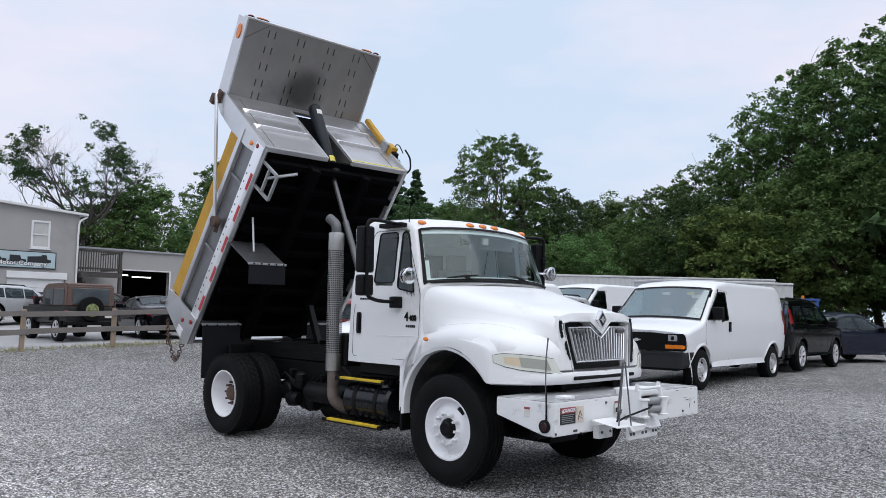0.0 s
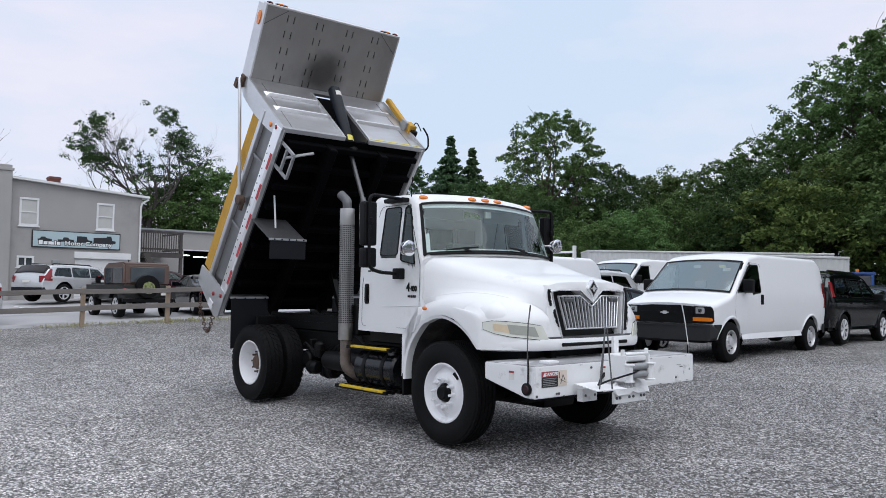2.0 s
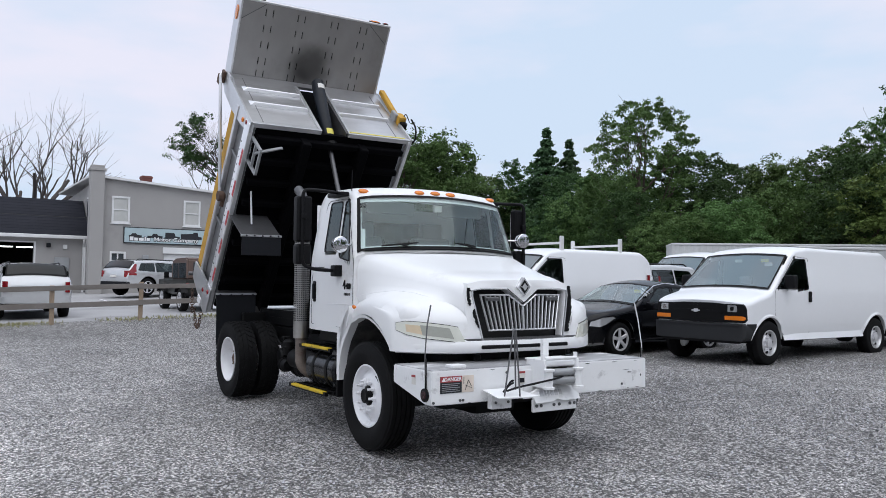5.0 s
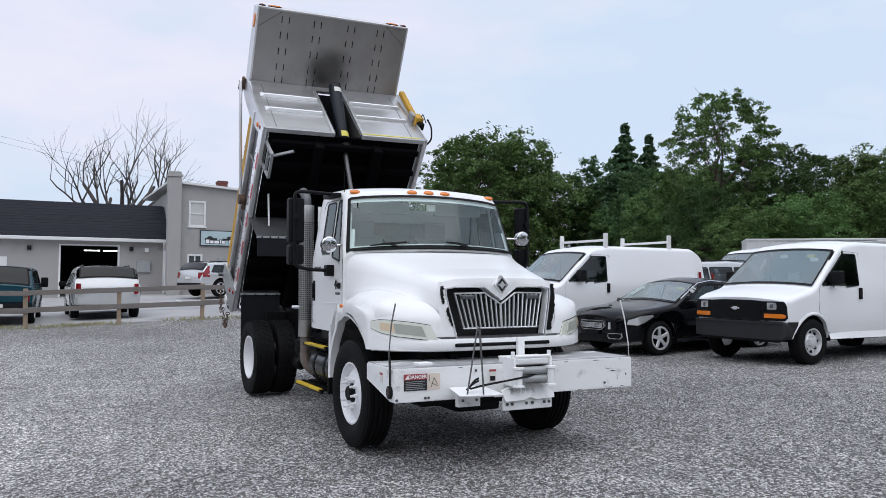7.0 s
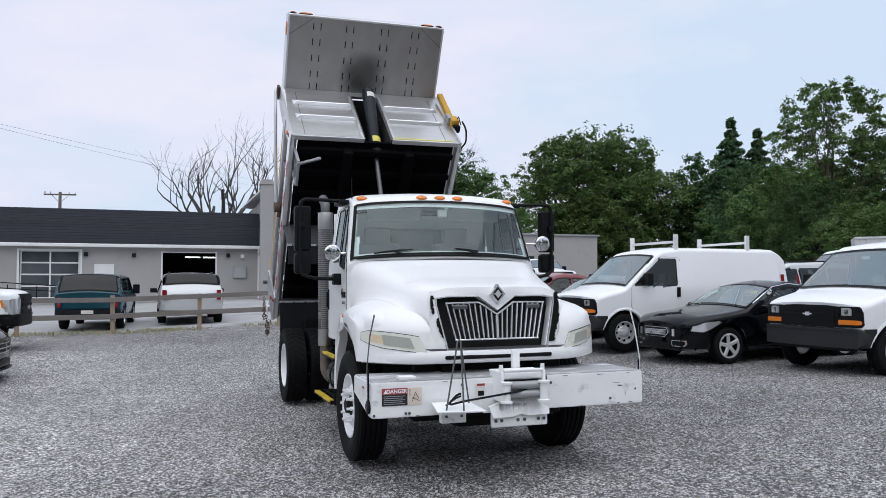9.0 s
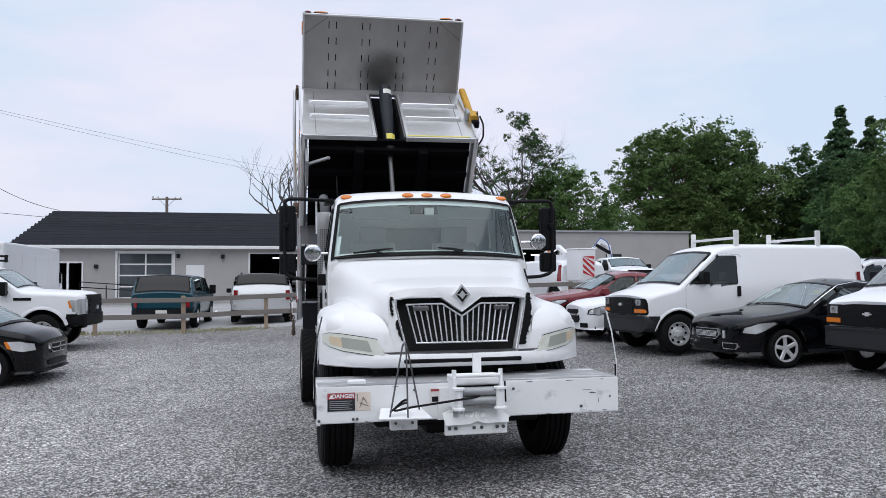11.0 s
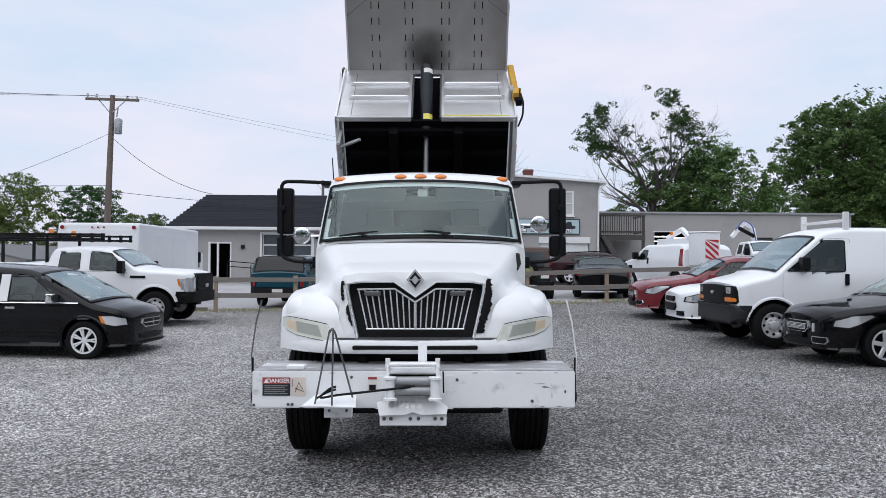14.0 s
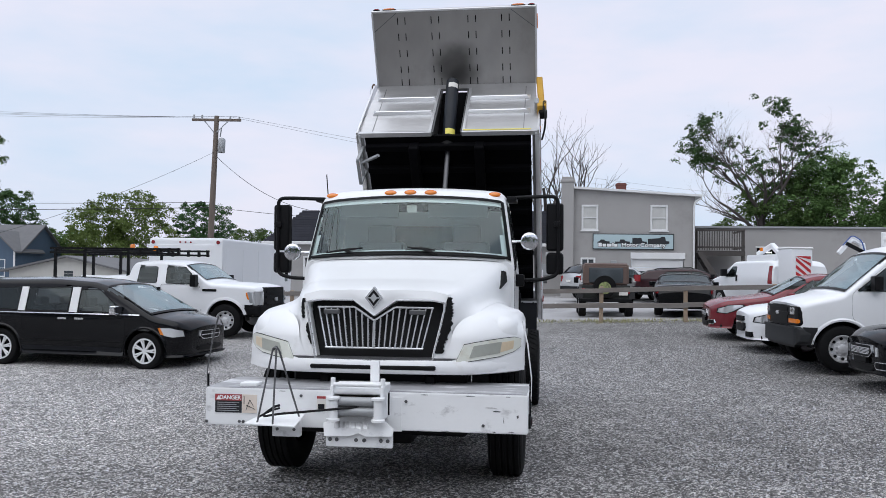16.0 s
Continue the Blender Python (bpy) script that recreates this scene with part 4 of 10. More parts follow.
# ---------------------------------------------------------------- poles and wires
def utility_pole(x, y, top, lean, arms, name="utility_pole"):
    p = thing("utility_pole", pose(x, y, ground_z(x, min(y, 40)), 0, lean, 0), "brown timber utility pole with crossarm and insulators", "utility pole")
    bm = B()
    tube(bm, [(0, 0, -0.3), (0, 0, top * 0.5), (0, 0, top)], [0.19, 0.165, 0.13], 12)
    part("pole", bm, POLEWOOD, p)
    bm = B()
    obox(bm, (-1.35, -0.25, top - 0.28), (1.35, 0.25, top - 0.18), 0.11, 0.14, bevel=0.01)
    part("crossarm", bm, POLEWOOD, p)
    for u in (-1.25, -0.8, 0.75, 1.25):
        bm = B()
        lathe(bm, [(0.02, 0), (0.06, 0.03), (0.06, 0.09), (0.045, 0.12), (0.055, 0.16), (0.02, 0.2)], 10, "z", (u, 0.18 * u, top - 0.17))
        part("insulator", bm, GALV, p)
    for s in (-1, 1):
        bm = B()
        obox(bm, (0.08 * s, -0.12, top - 0.95), (0.7 * s, -0.03, top - 0.3), 0.03, 0.05)
        part("brace", bm, GALV, p)
    if arms:
        bm = B()
        lathe(bm, [(0.18, 0), (0.2, 0.04), (0.2, 0.72), (0.17, 0.8), (0.05, 0.85)], 16, "z", (0.42, -0.1, top - 2.1))
        part("transformer", bm, GALV, p)
        bm = B()
        tube(bm, [(0.3, -0.1, top - 1.2), (0.36, -0.1, top - 0.7)], 0.04, 8)
        part("fuse", bm, GALV, p)
    return p


POLE_X, POLE_Y, POLE_TOP = -18.0, 36.5, 10.1
utility_pole(POLE_X, POLE_Y, POLE_TOP, 1.6, True)
utility_pole(-12.0, 75, 9.4, 0, False)


def wire(a, b, sag, r=0.007, label="thin black overhead cable between poles"):
    a, b = Vector(a), Vector(b)
    bm = B()
    tube(bm, [a.lerp(b, t) - Vector((0, 0, 4 * sag * t * (1 - t))) for t in (i / 14 for i in range(15))], r, 5)
    tagged(part("overhead_wire", bm, WIRE), label, "wire", "overhead wires")


pz = POLE_TOP + ground_z(-17, 36)
for i, u in enumerate((-1.2, -0.75, 0.75, 1.2)):
    wire((POLE_X + 0.28 + u, POLE_Y, pz - 0.05), (-75, 26 + 6 * i, 14.0 + 0.6 * i), 1.0)
    if i > 1:
        wire((POLE_X + 0.28 + u, POLE_Y, pz - 0.05), (20 + 8 * i, 110, 13.0), 1.4)
wire((POLE_X + 0.3, POLE_Y, pz - 2.0), (-24, 27, 3.4), 0.3, 0.009)
wire((POLE_X + 0.3, POLE_Y, pz - 2.3), (-12.4, 37, 5.35), 0.5, 0.014)
wire((POLE_X + 0.2, POLE_Y, pz - 5.2), (-60, 30, 5.2), 0.3, 0.02)
wire((POLE_X + 0.2, POLE_Y, pz - 4.9), (-60, 30, 5.7), 0.3, 0.014)
wire((POLE_X + 0.2, POLE_Y, pz - 5.2), (2.1, 34.6, 4.35), 0.3, 0.013)


# ---------------------------------------------------------------- far houses
def blue_house():
    h = thing("blue_house", pose(-42.3, 50, 0.0) @ Matrix.Diagonal((0.75, 0.75, 0.75, 1)), "blue-grey sided house with white trim and grey gables", "house")
    bm = B()
    wall_with_holes(bm, -5, 3.6, 0, 4.3, 0, 0.3, [])
    prism(bm, [(-0.5, 4.3), (3.6, 4.3), (1.5, 6.2)], XZ, (0, 0.3))
    box(bm, 3.3, 3.6, 0.3, 9, 0, 4.3)
    prism(bm, [(1, 4.3), (8, 4.3), (4.5, 7)], YZ, (3.3, 3.6))
    part("wall", bm, BLUEHOUSE, h, smooth=False)
    bm = B()
    prism(bm, [(-5.4, 4.25), (-0.6, 4.25), (-0.6, 4.35), (-5.4, 4.35)], XZ, (-0.4, 9))
    prism(bm, [(-0.9, 4.2), (1.5, 6.4), (3.95, 4.2), (3.95, 4.05), (1.5, 6.22), (-0.9, 4.05)], XZ, (-0.4, 4.5))
    prism(bm, [(0.6, 4.2), (4.5, 7.2), (8.4, 4.2), (8.4, 4.0), (4.5, 7.0), (0.6, 4.0)], YZ, (-5.3, 3.95))
    part("roof", bm, GREYROOF, h, smooth=False)
    bm = B()
    box(bm, 1.2, 1.8, -0.06, 0, 4.6, 5.4)
    box(bm, 3.5, 3.7, -0.06, 0, 0, 4.3)
    part("gable_vent", bm, WHITETRIM, h)
    for x0 in (-3.2, -0.6, 1.4):
        window_unit(h, x0, x0 + 1.2, 1.6, 3.4, 0, (0.5,), 1)
    return h


blue_house()


def beige_shed():
    s = thing("low_beige_building", pose(-20.45, 27, -0.25), "low beige building with a pale grey gabled roof", "building")
    bm = B()
    wall_with_holes(bm, -2.9, 2.9, 0, 2.0, 0, 0.3, [(-0.2, 0.25, 1.62, 1.98)])
    prism(bm, [(-2.9, 2.0), (2.9, 2.0), (0, 2.62)], XZ, (0, 0.3))
    part("wall", bm, BEIGE, s, smooth=False)
    for k in range(9):
        bm = B()
        obox(bm, (-2.88, -0.004, 0.25 + 0.2 * k), (2.88, -0.004, 0.25 + 0.2 * k), 0.012, 0.014)
        part("siding_board", bm, BEIGE, s)
    bm = B()
    prism(bm, [(-3.2, 1.98), (0, 2.68), (3.2, 1.98), (3.2, 1.90), (0, 2.60), (-3.2, 1.90)], XZ, (-0.3, 9))
    part("roof", bm, GREYROOF, s, smooth=False)
    bm = B()
    box(bm, -0.25, 0.30, 0.02, 0.08, 1.6, 2.0)
    part("vent", bm, PANE, s)
    return s


beige_shed()


def container(x, y, rz, length, h, name, label):
    c = thing(name, pose(x, y, ground_z(x, y), 0, 0, rz), label, "container", "storage containers")
    bm = B()
    n = int(length / 0.14)
    for yy in (0.0, 2.4):
        pts = []
        for i in range(n + 1):
            s = 0.03 if i % 2 else 0.0
            pts.append((i * length / n, yy + (s if yy == 0 else -s)))
        a = [bm.verts.new((u, v, 0.15)) for u, v in pts]
        b = [bm.verts.new((u, v, h)) for u, v in pts]
        grid_faces(bm, [a, b])
    box(bm, 0, 0.06, 0, 2.4, 0.1, h)
    box(bm, length - 0.06, length, 0, 2.4, 0.1, h)
    part("side_panel", bm, CONTAINER, c, smooth=False)
    bm = B()
    box(bm, -0.02, length + 0.02, -0.03, 2.43, h, h + 0.1, 0.02, 1)
    part("top", bm, CONTAINER, c)
    bm = B()
    box(bm, -0.02, length + 0.02, -0.03, 2.43, 0.02, 0.15)
    part("base_rail", bm, CONTAINER, c)
    return c


container(25.1, 19.7, -42, 12, 2.7, "shipping_container", "long white corrugated storage container before the trees")
container(22.3, 11.2, -30, 6, 2.45, "shipping_container", "short white corrugated container beyond the cars")

# ---------------------------------------------------------------- panelled bodies
def inside(poly, u, v):
    hit = False
    for (a, b), (c, d) in zip(poly, poly[1:] + poly[:1]):
        if (b > v) != (d > v) and u < (c - a) * (v - b) / (d - b) + a:
            hit = not hit
    return hit


def shrink(poly, d):
    cx, cy = sum(p[0] for p in poly) / len(poly), sum(p[1] for p in poly) / len(poly)
    n = len(poly)
    res = []
    for i in range(n):
        a, b, c = (Vector(poly[(i + k) % n]) for k in (-1, 0, 1))
        e1, e2 = (b - a), (c - b)
        if e1.length < 1e-6 or e2.length < 1e-6:
            res.append(tuple(b))
            continue
        n1, n2 = Vector((-e1.y, e1.x)).normalized(), Vector((-e2.y, e2.x)).normalized()
        m = n1 + n2
        m = m / max(0.5, m.length_squared) * 2
        if m.dot(Vector((cx, cy)) - b) < 0:
            m = -m
        res.append(tuple(b + m * d * 0.5 * (1 if m.length else 0) * (1.0)))
    return res


class Shell:
    """A body along y (nose at low y), symmetric in x: its top line, lower edge, half width and edge radius are functions."""

    def __init__(self, y0, y1, step, top, bottom, half, radius, crown=0.03, warp=None, extra=()):
        n = max(2, int(round((y1 - y0) / step)))
        self.ys = sorted({round(y0 + (y1 - y0) * i / n, 4) for i in range(n + 1)} | {round(e, 4) for e in extra})
        self.top, self.bottom, self.half, self.radius, self.crown = top, bottom, half, radius, crown
        self.warp = warp or (lambda x, y, z: (x, y, z))
        self.ns, self.nr, self.nt = 14, 5, 6

    def section(self, y):
        t, b, r = self.top(y), self.bottom(y), self.radius(y)
        zs = max(b + 0.01, t - r)
        pts = [(self.half(y, b + (zs - b) * i / self.ns), b + (zs - b) * i / self.ns) for i in range(self.ns + 1)]
        x0 = pts[-1][0]
        for i in range(1, self.nr + 1):
            a = math.pi / 2 * i / self.nr
            pts.append((x0 - 1.15 * r * (1 - math.cos(a)), zs + r * math.sin(a)))
        xe, ze = pts[-1]
        for i in range(1, self.nt + 1):
            x = xe * (1 - i / self.nt)
            pts.append((x, ze + self.crown * (1 - (x / xe) ** 2)))
        return pts

    def mesh(self, side_holes=(), top_holes=(), front=True, back=True):
        bm = B()
        rows, flat = [], []
        for y in self.ys:
            half = self.section(y)
            full = [(-x, z) for x, z in half] + [(x, z) for x, z in half[-2::-1]]
            rows.append([bm.verts.new(self.warp(x, y, z)) for x, z in full])
            flat.append(full)
        k = self.ns + self.nr
        for j in range(len(rows) - 1):
            n = len(rows[j])
            for i in range(n - 1):
                c = [flat[j][i], flat[j][i + 1], flat[j + 1][i], flat[j + 1][i + 1]]
                yc, xc, zc = (self.ys[j] + self.ys[j + 1]) / 2, sum(p[0] for p in c) / 4, sum(p[1] for p in c) / 4
                side = i < k or i >= n - 1 - k
                if any(inside(h, yc, zc) for h in side_holes) and side and i not in (k - 1, n - 1 - k):
                    continue
                if any(h[0] < yc < h[1] and abs(xc) < h[2] for h in top_holes) and i >= self.ns and i < n - 1 - self.ns:
                    continue
                bm.faces.new((rows[j][i], rows[j][i + 1], rows[j + 1][i + 1], rows[j + 1][i]))
        if front:
            bm.faces.new(rows[0])
        if back:
            bm.faces.new(rows[-1])
        return bm

    def z_at(self, x, y):
        pts = self.section(y)[self.ns:]
        x = abs(x)
        for (a, za), (b, zb) in zip(pts, pts[1:]):
            if b <= x <= a:
                return za + (zb - za) * ((a - x) / (a - b) if a > b else 0)
        return pts[0][1]

    def on_side(self, y, z, s, off):
        x, y2, z2 = self.warp(s * (self.half(y, z) + off), y, z)
        return Vector((x, y2, z2))

    def panel(self, poly, s, off, r=0.03, thick=0.0):
        """A panel lying on one side, from a polygon of (y, z)."""
        bm = B()
        poly = rounded(poly, r) if r else poly
        c = (sum(p[0] for p in poly) / len(poly), sum(p[1] for p in poly) / len(poly))
        mid = bm.verts.new(self.on_side(*c, s, off))
        ring = [bm.verts.new(self.on_side(u, v, s, off)) for u, v in poly]
        for i in range(len(ring)):
            bm.faces.new((mid, ring[i], ring[(i + 1) % len(ring)]))
        if thick:
            low = [bm.verts.new(self.on_side(u, v, s, off - thick)) for u, v in poly]
            grid_faces(bm, [ring, low], True)
        return bm

    def ring(self, poly, s, off, w, r=0.03):
        bm = B()
        outer = rounded(poly, r)
        inner = shrink(outer, w)
        rows = [[bm.verts.new(self.on_side(u, v, s, o)) for u, v in p] for p, o in ((outer, -0.004), (outer, off), (inner, off), (inner, off - 0.02))]
        grid_faces(bm, rows, True)
        return bm

    def side_window(self, poly, parent, pane, name="side_window", w=0.03, r=0.04):
        for s in (-1, 1):
            f = part(name, self.ring(poly, s, 0.008, w, r), TRIM, parent)
            part("pane", self.panel(shrink(rounded(poly, r), w * 0.7), s, 0.002, 0), pane, f)

    def hole(self, poly, w=0.03):
        return shrink(poly, w * 0.6)

    def top_patch(self, ya, yb, frac, off, dy, name, parent, pane, rim=0.06, nx=14, ny=8):
        """A windscreen or rear window on the sloping top between ya and yb."""
        gm, tm = B(), B()
        us = [-1, -1 + rim] + [-1 + rim + (2 - 2 * rim) * i / nx for i in range(1, nx)] + [1 - rim, 1]
        rv = rim * 1.6
        vs = [0, rv] + [rv + (1 - 2 * rv) * i / ny for i in range(1, ny)] + [1 - rv, 1]
        for bm, want in ((gm, False), (tm, True)):
            rows = []
            for v in vs:
                y = ya + (yb - ya) * v
                sec = self.section(y)[self.ns:]
                xm = sec[0][0] * frac
                lift = off + (0.004 if want else 0)
                rows.append([bm.verts.new(Vector(self.warp(u * xm, y, self.z_at(u * xm, y))) + Vector((0, dy * lift, lift))) for u in us])
            for j in range(len(vs) - 1):
                for i in range(len(us) - 1):
                    edge = j in (0, len(vs) - 2) or i in (0, len(us) - 2)
                    if edge == want:
                        bm.faces.new((rows[j][i], rows[j][i + 1], rows[j + 1][i + 1], rows[j + 1][i]))
            bmesh.ops.delete(bm, geom=[v for v in bm.verts if not v.link_faces], context="VERTS")
        f = part(name, tm, TRIM, parent)
        part("pane", gm, pane, f)
        return f


# ---------------------------------------------------------------- the dump truck
TR = thing("dump_truck", pose(0, 0, 0.0, 0, -0.45, 0), "white conventional-cab dump truck with its steel bed raised", "truck")


def tyre_mesh(r, w, rim_r, blocks=0, grooves=4):
    bm = B()
    h = w / 2
    tread = []
    if grooves:
        n = grooves
        for i in range(n + 1):
            a = -h * 0.82 + 1.64 * h * i / (n + 1)
            b = -h * 0.82 + 1.64 * h * (i + 1) / (n + 1)
            tread += [(r - 0.016, a + 0.004), (r, a + 0.008), (r, b - 0.008), (r - 0.016, b - 0.004)]
    else:
        tread = [(r - 0.014, -h * 0.85), (r - 0.011, 0), (r - 0.014, h * 0.85)]
    prof = [(rim_r, -h * 0.72), (rim_r + 0.03, -h * 0.82), (rim_r + 0.45 * (r - rim_r), -h), (r - 0.07, -h * 0.97), (r - 0.025, -h * 0.88)] + tread + [
        (r - 0.025, h * 0.88), (r - 0.07, h * 0.97), (rim_r + 0.45 * (r - rim_r), h), (rim_r + 0.03, h * 0.82), (rim_r, h * 0.72)]
    lathe(bm, prof, 56, "x", caps=False)
    if blocks:
        for k in range(blocks):
            a = 2 * math.pi * k / blocks
            for s in (-1, 1):
                for u0, u1, tw in ((0.06, 0.42, 0.0), (0.46, 0.93, 0.45)):
                    d = 2 * math.pi / blocks
                    pts = []
                    for u, ang in ((u0, a + tw * d), (u1, a + (tw + 0.55) * d), (u1, a + (tw + 1.32) * d), (u0, a + (tw + 0.77) * d)):
                        off = ang + (0.25 * d if s > 0 else 0)
                        for rr in (r - 0.03, r - 0.002 if u < 0.9 else r - 0.010):
                            pts.append(Vector((s * u * h, rr * math.cos(off), rr * math.sin(off))))
                    v = [bm.verts.new(p) for p in pts]
                    lo, hi = v[0::2], v[1::2]
                    bm.faces.new(hi)
                    for i in range(4):
                        bm.faces.new((lo[i], lo[(i + 1) % 4], hi[(i + 1) % 4], hi[i]))
    return bm


def truck_wheel(name, x, y, z, s, dish, blocks, label="", width=0.27):
    """s: outward sign. dish: front (disc out) or rear (deep dish)."""
    wheel = part(name, tyre_mesh(0.515, width, 0.285, blocks, 0 if blocks else 4), RUBBER, TR, label)
    wheel.matrix_basis = pose(x, y, z, 7 * x, 0, 0)
    bm = B()
    if dish == "front":
        prof = [(0.292, 0.10), (0.30, 0.118), (0.285, 0.12), (0.262, 0.09), (0.25, 0.055), (0.225, 0.06), (0.19, 0.092), (0.165, 0.10), (0.10, 0.10), (0.095, 0.07)]
    elif dish == "rear":
        prof = [(0.292, 0.10), (0.30, 0.118), (0.285, 0.12), (0.268, 0.09), (0.255, -0.03), (0.235, -0.085), (0.17, -0.06), (0.11, -0.06), (0.105, -0.08)]
    else:
        prof = [(0.292, 0.10), (0.30, 0.118), (0.27, 0.08), (0.26, -0.05), (0.15, -0.06)]
    lathe(bm, [(r, s * a) for r, a in prof], 48, "x", caps=False)
    rim = part("rim", bm, RIMWHITE, wheel, "white painted steel wheel")
    if dish == "inner":
        return wheel
    base = 0.10 if dish == "front" else -0.06
    for k in range(10):
        a = 2 * math.pi * (k + 0.3) / 10
        c = Vector((s * base, 0.142 * math.cos(a), 0.142 * math.sin(a)))
        bm = B()
        lathe(bm, [(0.021, 0), (0.021, s * 0.03), (0.014, s * 0.034), (0.014, s * 0.068), (0.0001, s * 0.07)], 6, "x", c)
        part("lug_nut", bm, RIMWHITE if dish == "front" else RUST, wheel)
    bm = B()
    if dish == "front":
        lathe(bm, [(0.092, s * 0.07), (0.090, s * 0.105), (0.072, s * 0.115), (0.068, s * 0.145), (0.055, s * 0.152), (0.03, s * 0.148), (0.0001, s * 0.147)], 20, "x")
    else:
        lathe(bm, [(0.10, s * -0.08), (0.10, s * 0.0), (0.075, s * 0.03), (0.04, s * 0.04), (0.0001, s * 0.042)], 20, "x")
    part("hub", bm, FRAME if dish == "front" else RUST, wheel)
    bm = B()
    for a in (2.35,):
        c = Vector((s * (0.062 if dish == "front" else -0.078), 0.215 * math.cos(a), 0.215 * math.sin(a)))
        lathe(bm, [(0.043, s * -0.03), (0.043, s * 0.014), (0.0001, s * 0.0145)], 18, "x", c)
    part("hand_hole", bm, TRIM, wheel)
    return wheel


for s in (-1, 1):
    truck_wheel("front_wheel", s * 1.0, 0.11, 0.515, s, "front", 0, "ribbed steering tyre on a white steel wheel", 0.30)
    truck_wheel("rear_wheel", s * 1.06, 4.10, 0.515, s, "rear", 38, "lugged drive tyre on a deep-dished white wheel")
    truck_wheel("rear_wheel", s * 0.745, 4.10, 0.515, -s, "inner", 38, "inner lugged drive tyre of the pair")

# chassis
for s in (-1, 1):
    bm = B()
    box(bm, s * 0.43 - 0.04, s * 0.43 + 0.04, -0.75, 5.2, 0.68, 0.95, 0.01, 1)
    part("frame_rail", bm, FRAME, TR)
for y in (1.9, 2.6, 3.3, 4.2, 5.05):
    bm = B()
    box(bm, -0.39, 0.39, y - 0.06, y + 0.06, 0.72, 0.92)
    part("crossmember", bm, FRAME, TR)
for y, r in ((0.11, 0.07), (4.10, 0.11)):
    bm = B()
    tube(bm, [(-0.9, y, 0.5), (0.9, y, 0.5)], r, 12)
    if y > 1:
        bmesh.ops.create_uvsphere(bm, u_segments=16, v_segments=10, radius=0.24, matrix=Matrix.Translation((0, y, 0.52)))
    part("axle", bm, FRAME, TR)
for s in (-1, 1):
    for y, z0 in ((0.11, 0.62), (4.10, 0.66)):
        for k in range(4):
            bm = B()
            L = 0.7 - 0.13 * k
            pts = [(s * 0.5, y + L * t, z0 - 0.02 * k - 0.09 * (1 - t * t) + 0.06) for t in (-1, -0.6, -0.2, 0.2, 0.6, 1)]
            for a, b in zip(pts, pts[1:]):
                obox(bm, a, b, 0.08, 0.016)
            part("leaf_spring", bm, FRAME, TR)
bm = B()
tube(bm, [(0, 1.2, 0.62), (0, 3.6, 0.55)], 0.05, 12)
part("drive_shaft", bm, FRAME, TR)
bm = B()
box(bm, -0.36, 0.36, -0.5, 1.3, 0.55, 1.25, 0.08, 2)
part("engine", bm, FRAME, TR)
# Unseen oil pan and axle beam, added to block light below the truck
bm = B()
box(bm, -0.24, 0.24, -0.45, 0.7, 0.34, 0.60, 0.06, 2)
part("oil_pan", bm, FRAME, TR)
bm = B()
box(bm, -0.82, 0.82, -0.06, 0.12, 0.40, 0.56, 0.03, 2)
part("axle_beam", bm, FRAME, TR)
# Dark plates added behind the bumper to keep the space below it black
bm = B()
box(bm, -0.72, 0.72, -0.66, -0.56, 0.46, 0.98, 0.02, 1)
box(bm, -0.68, 0.68, -0.56, -0.30, 0.44, 0.50, 0.02, 1)
part("front_crossmember", bm, FRAME, TR)
for s in (-1, 1):
    bm = B()
    box(bm, s * 0.43 - 0.035, s * 0.43 + 0.035, 2.25, 5.0, 0.954, 1.17, 0.012, 1)
    part("subframe_rail", bm, FRAME, TR)
for y in (2.6, 3.35, 4.3):
    bm = B()
    box(bm, -0.39, 0.39, y - 0.05, y + 0.05, 0.97, 1.15, 0.01, 1)
    part("subframe_crossmember", bm, FRAME, TR)
# valves, canisters and linkage crowded before the drive axle
for x, y, z, r, L, ax in ((-0.62, 3.36, 0.60, 0.10, 0.24, "x"), (-0.70, 3.20, 0.50, 0.085, 0.22, "y"), (-0.55, 3.05, 0.47, 0.11, 0.30, "y"), (-0.74, 3.02, 0.74, 0.07, 0.20, "z"), (-0.30, 3.30, 0.50, 0.13, 0.36, "x"), (0.60, 3.2, 0.52, 0.11, 0.3, "y")):
    bm = B()
    lathe(bm, [(0.001, -L / 2), (r * 0.8, -L / 2 + 0.005), (r, -L / 2 + 0.03), (r, -0.012), (r * 1.12, -0.008), (r * 1.12, 0.008), (r, 0.012), (r, L / 2 - 0.03), (r * 0.6, L / 2), (0.001, L / 2 + 0.01)], 18, ax, (x, y, z))
    part("brake_canister", bm, FRAME, TR)
bm = B()
for x, y0, y1, z0, z1 in ((-0.56, 2.92, 3.50, 0.62, 0.70), (-0.66, 3.28, 3.34, 0.40, 0.86), (-0.50, 2.86, 2.92, 0.42, 0.80)):
    box(bm, x - 0.05, x + 0.05, y0, y1, z0, z1, 0.01, 1)
part("valve_bracket", bm, FRAME, TR)
bm = B()
for k in range(7):
    a = Vector((-0.72 + 0.03 * k, 3.45 - 0.05 * k, 0.78 - 0.02 * k))
    tube(bm, arc_pts([a, a + Vector((-0.05, -0.14, 0.05 - 0.03 * k)), a + Vector((0.02, -0.30, -0.16)), a + Vector((0.12, -0.46, 0.02 * k))], 0.08), 0.012, 6)
part("air_lines", bm, BLACK, TR, "looped black air lines")
bm = B()
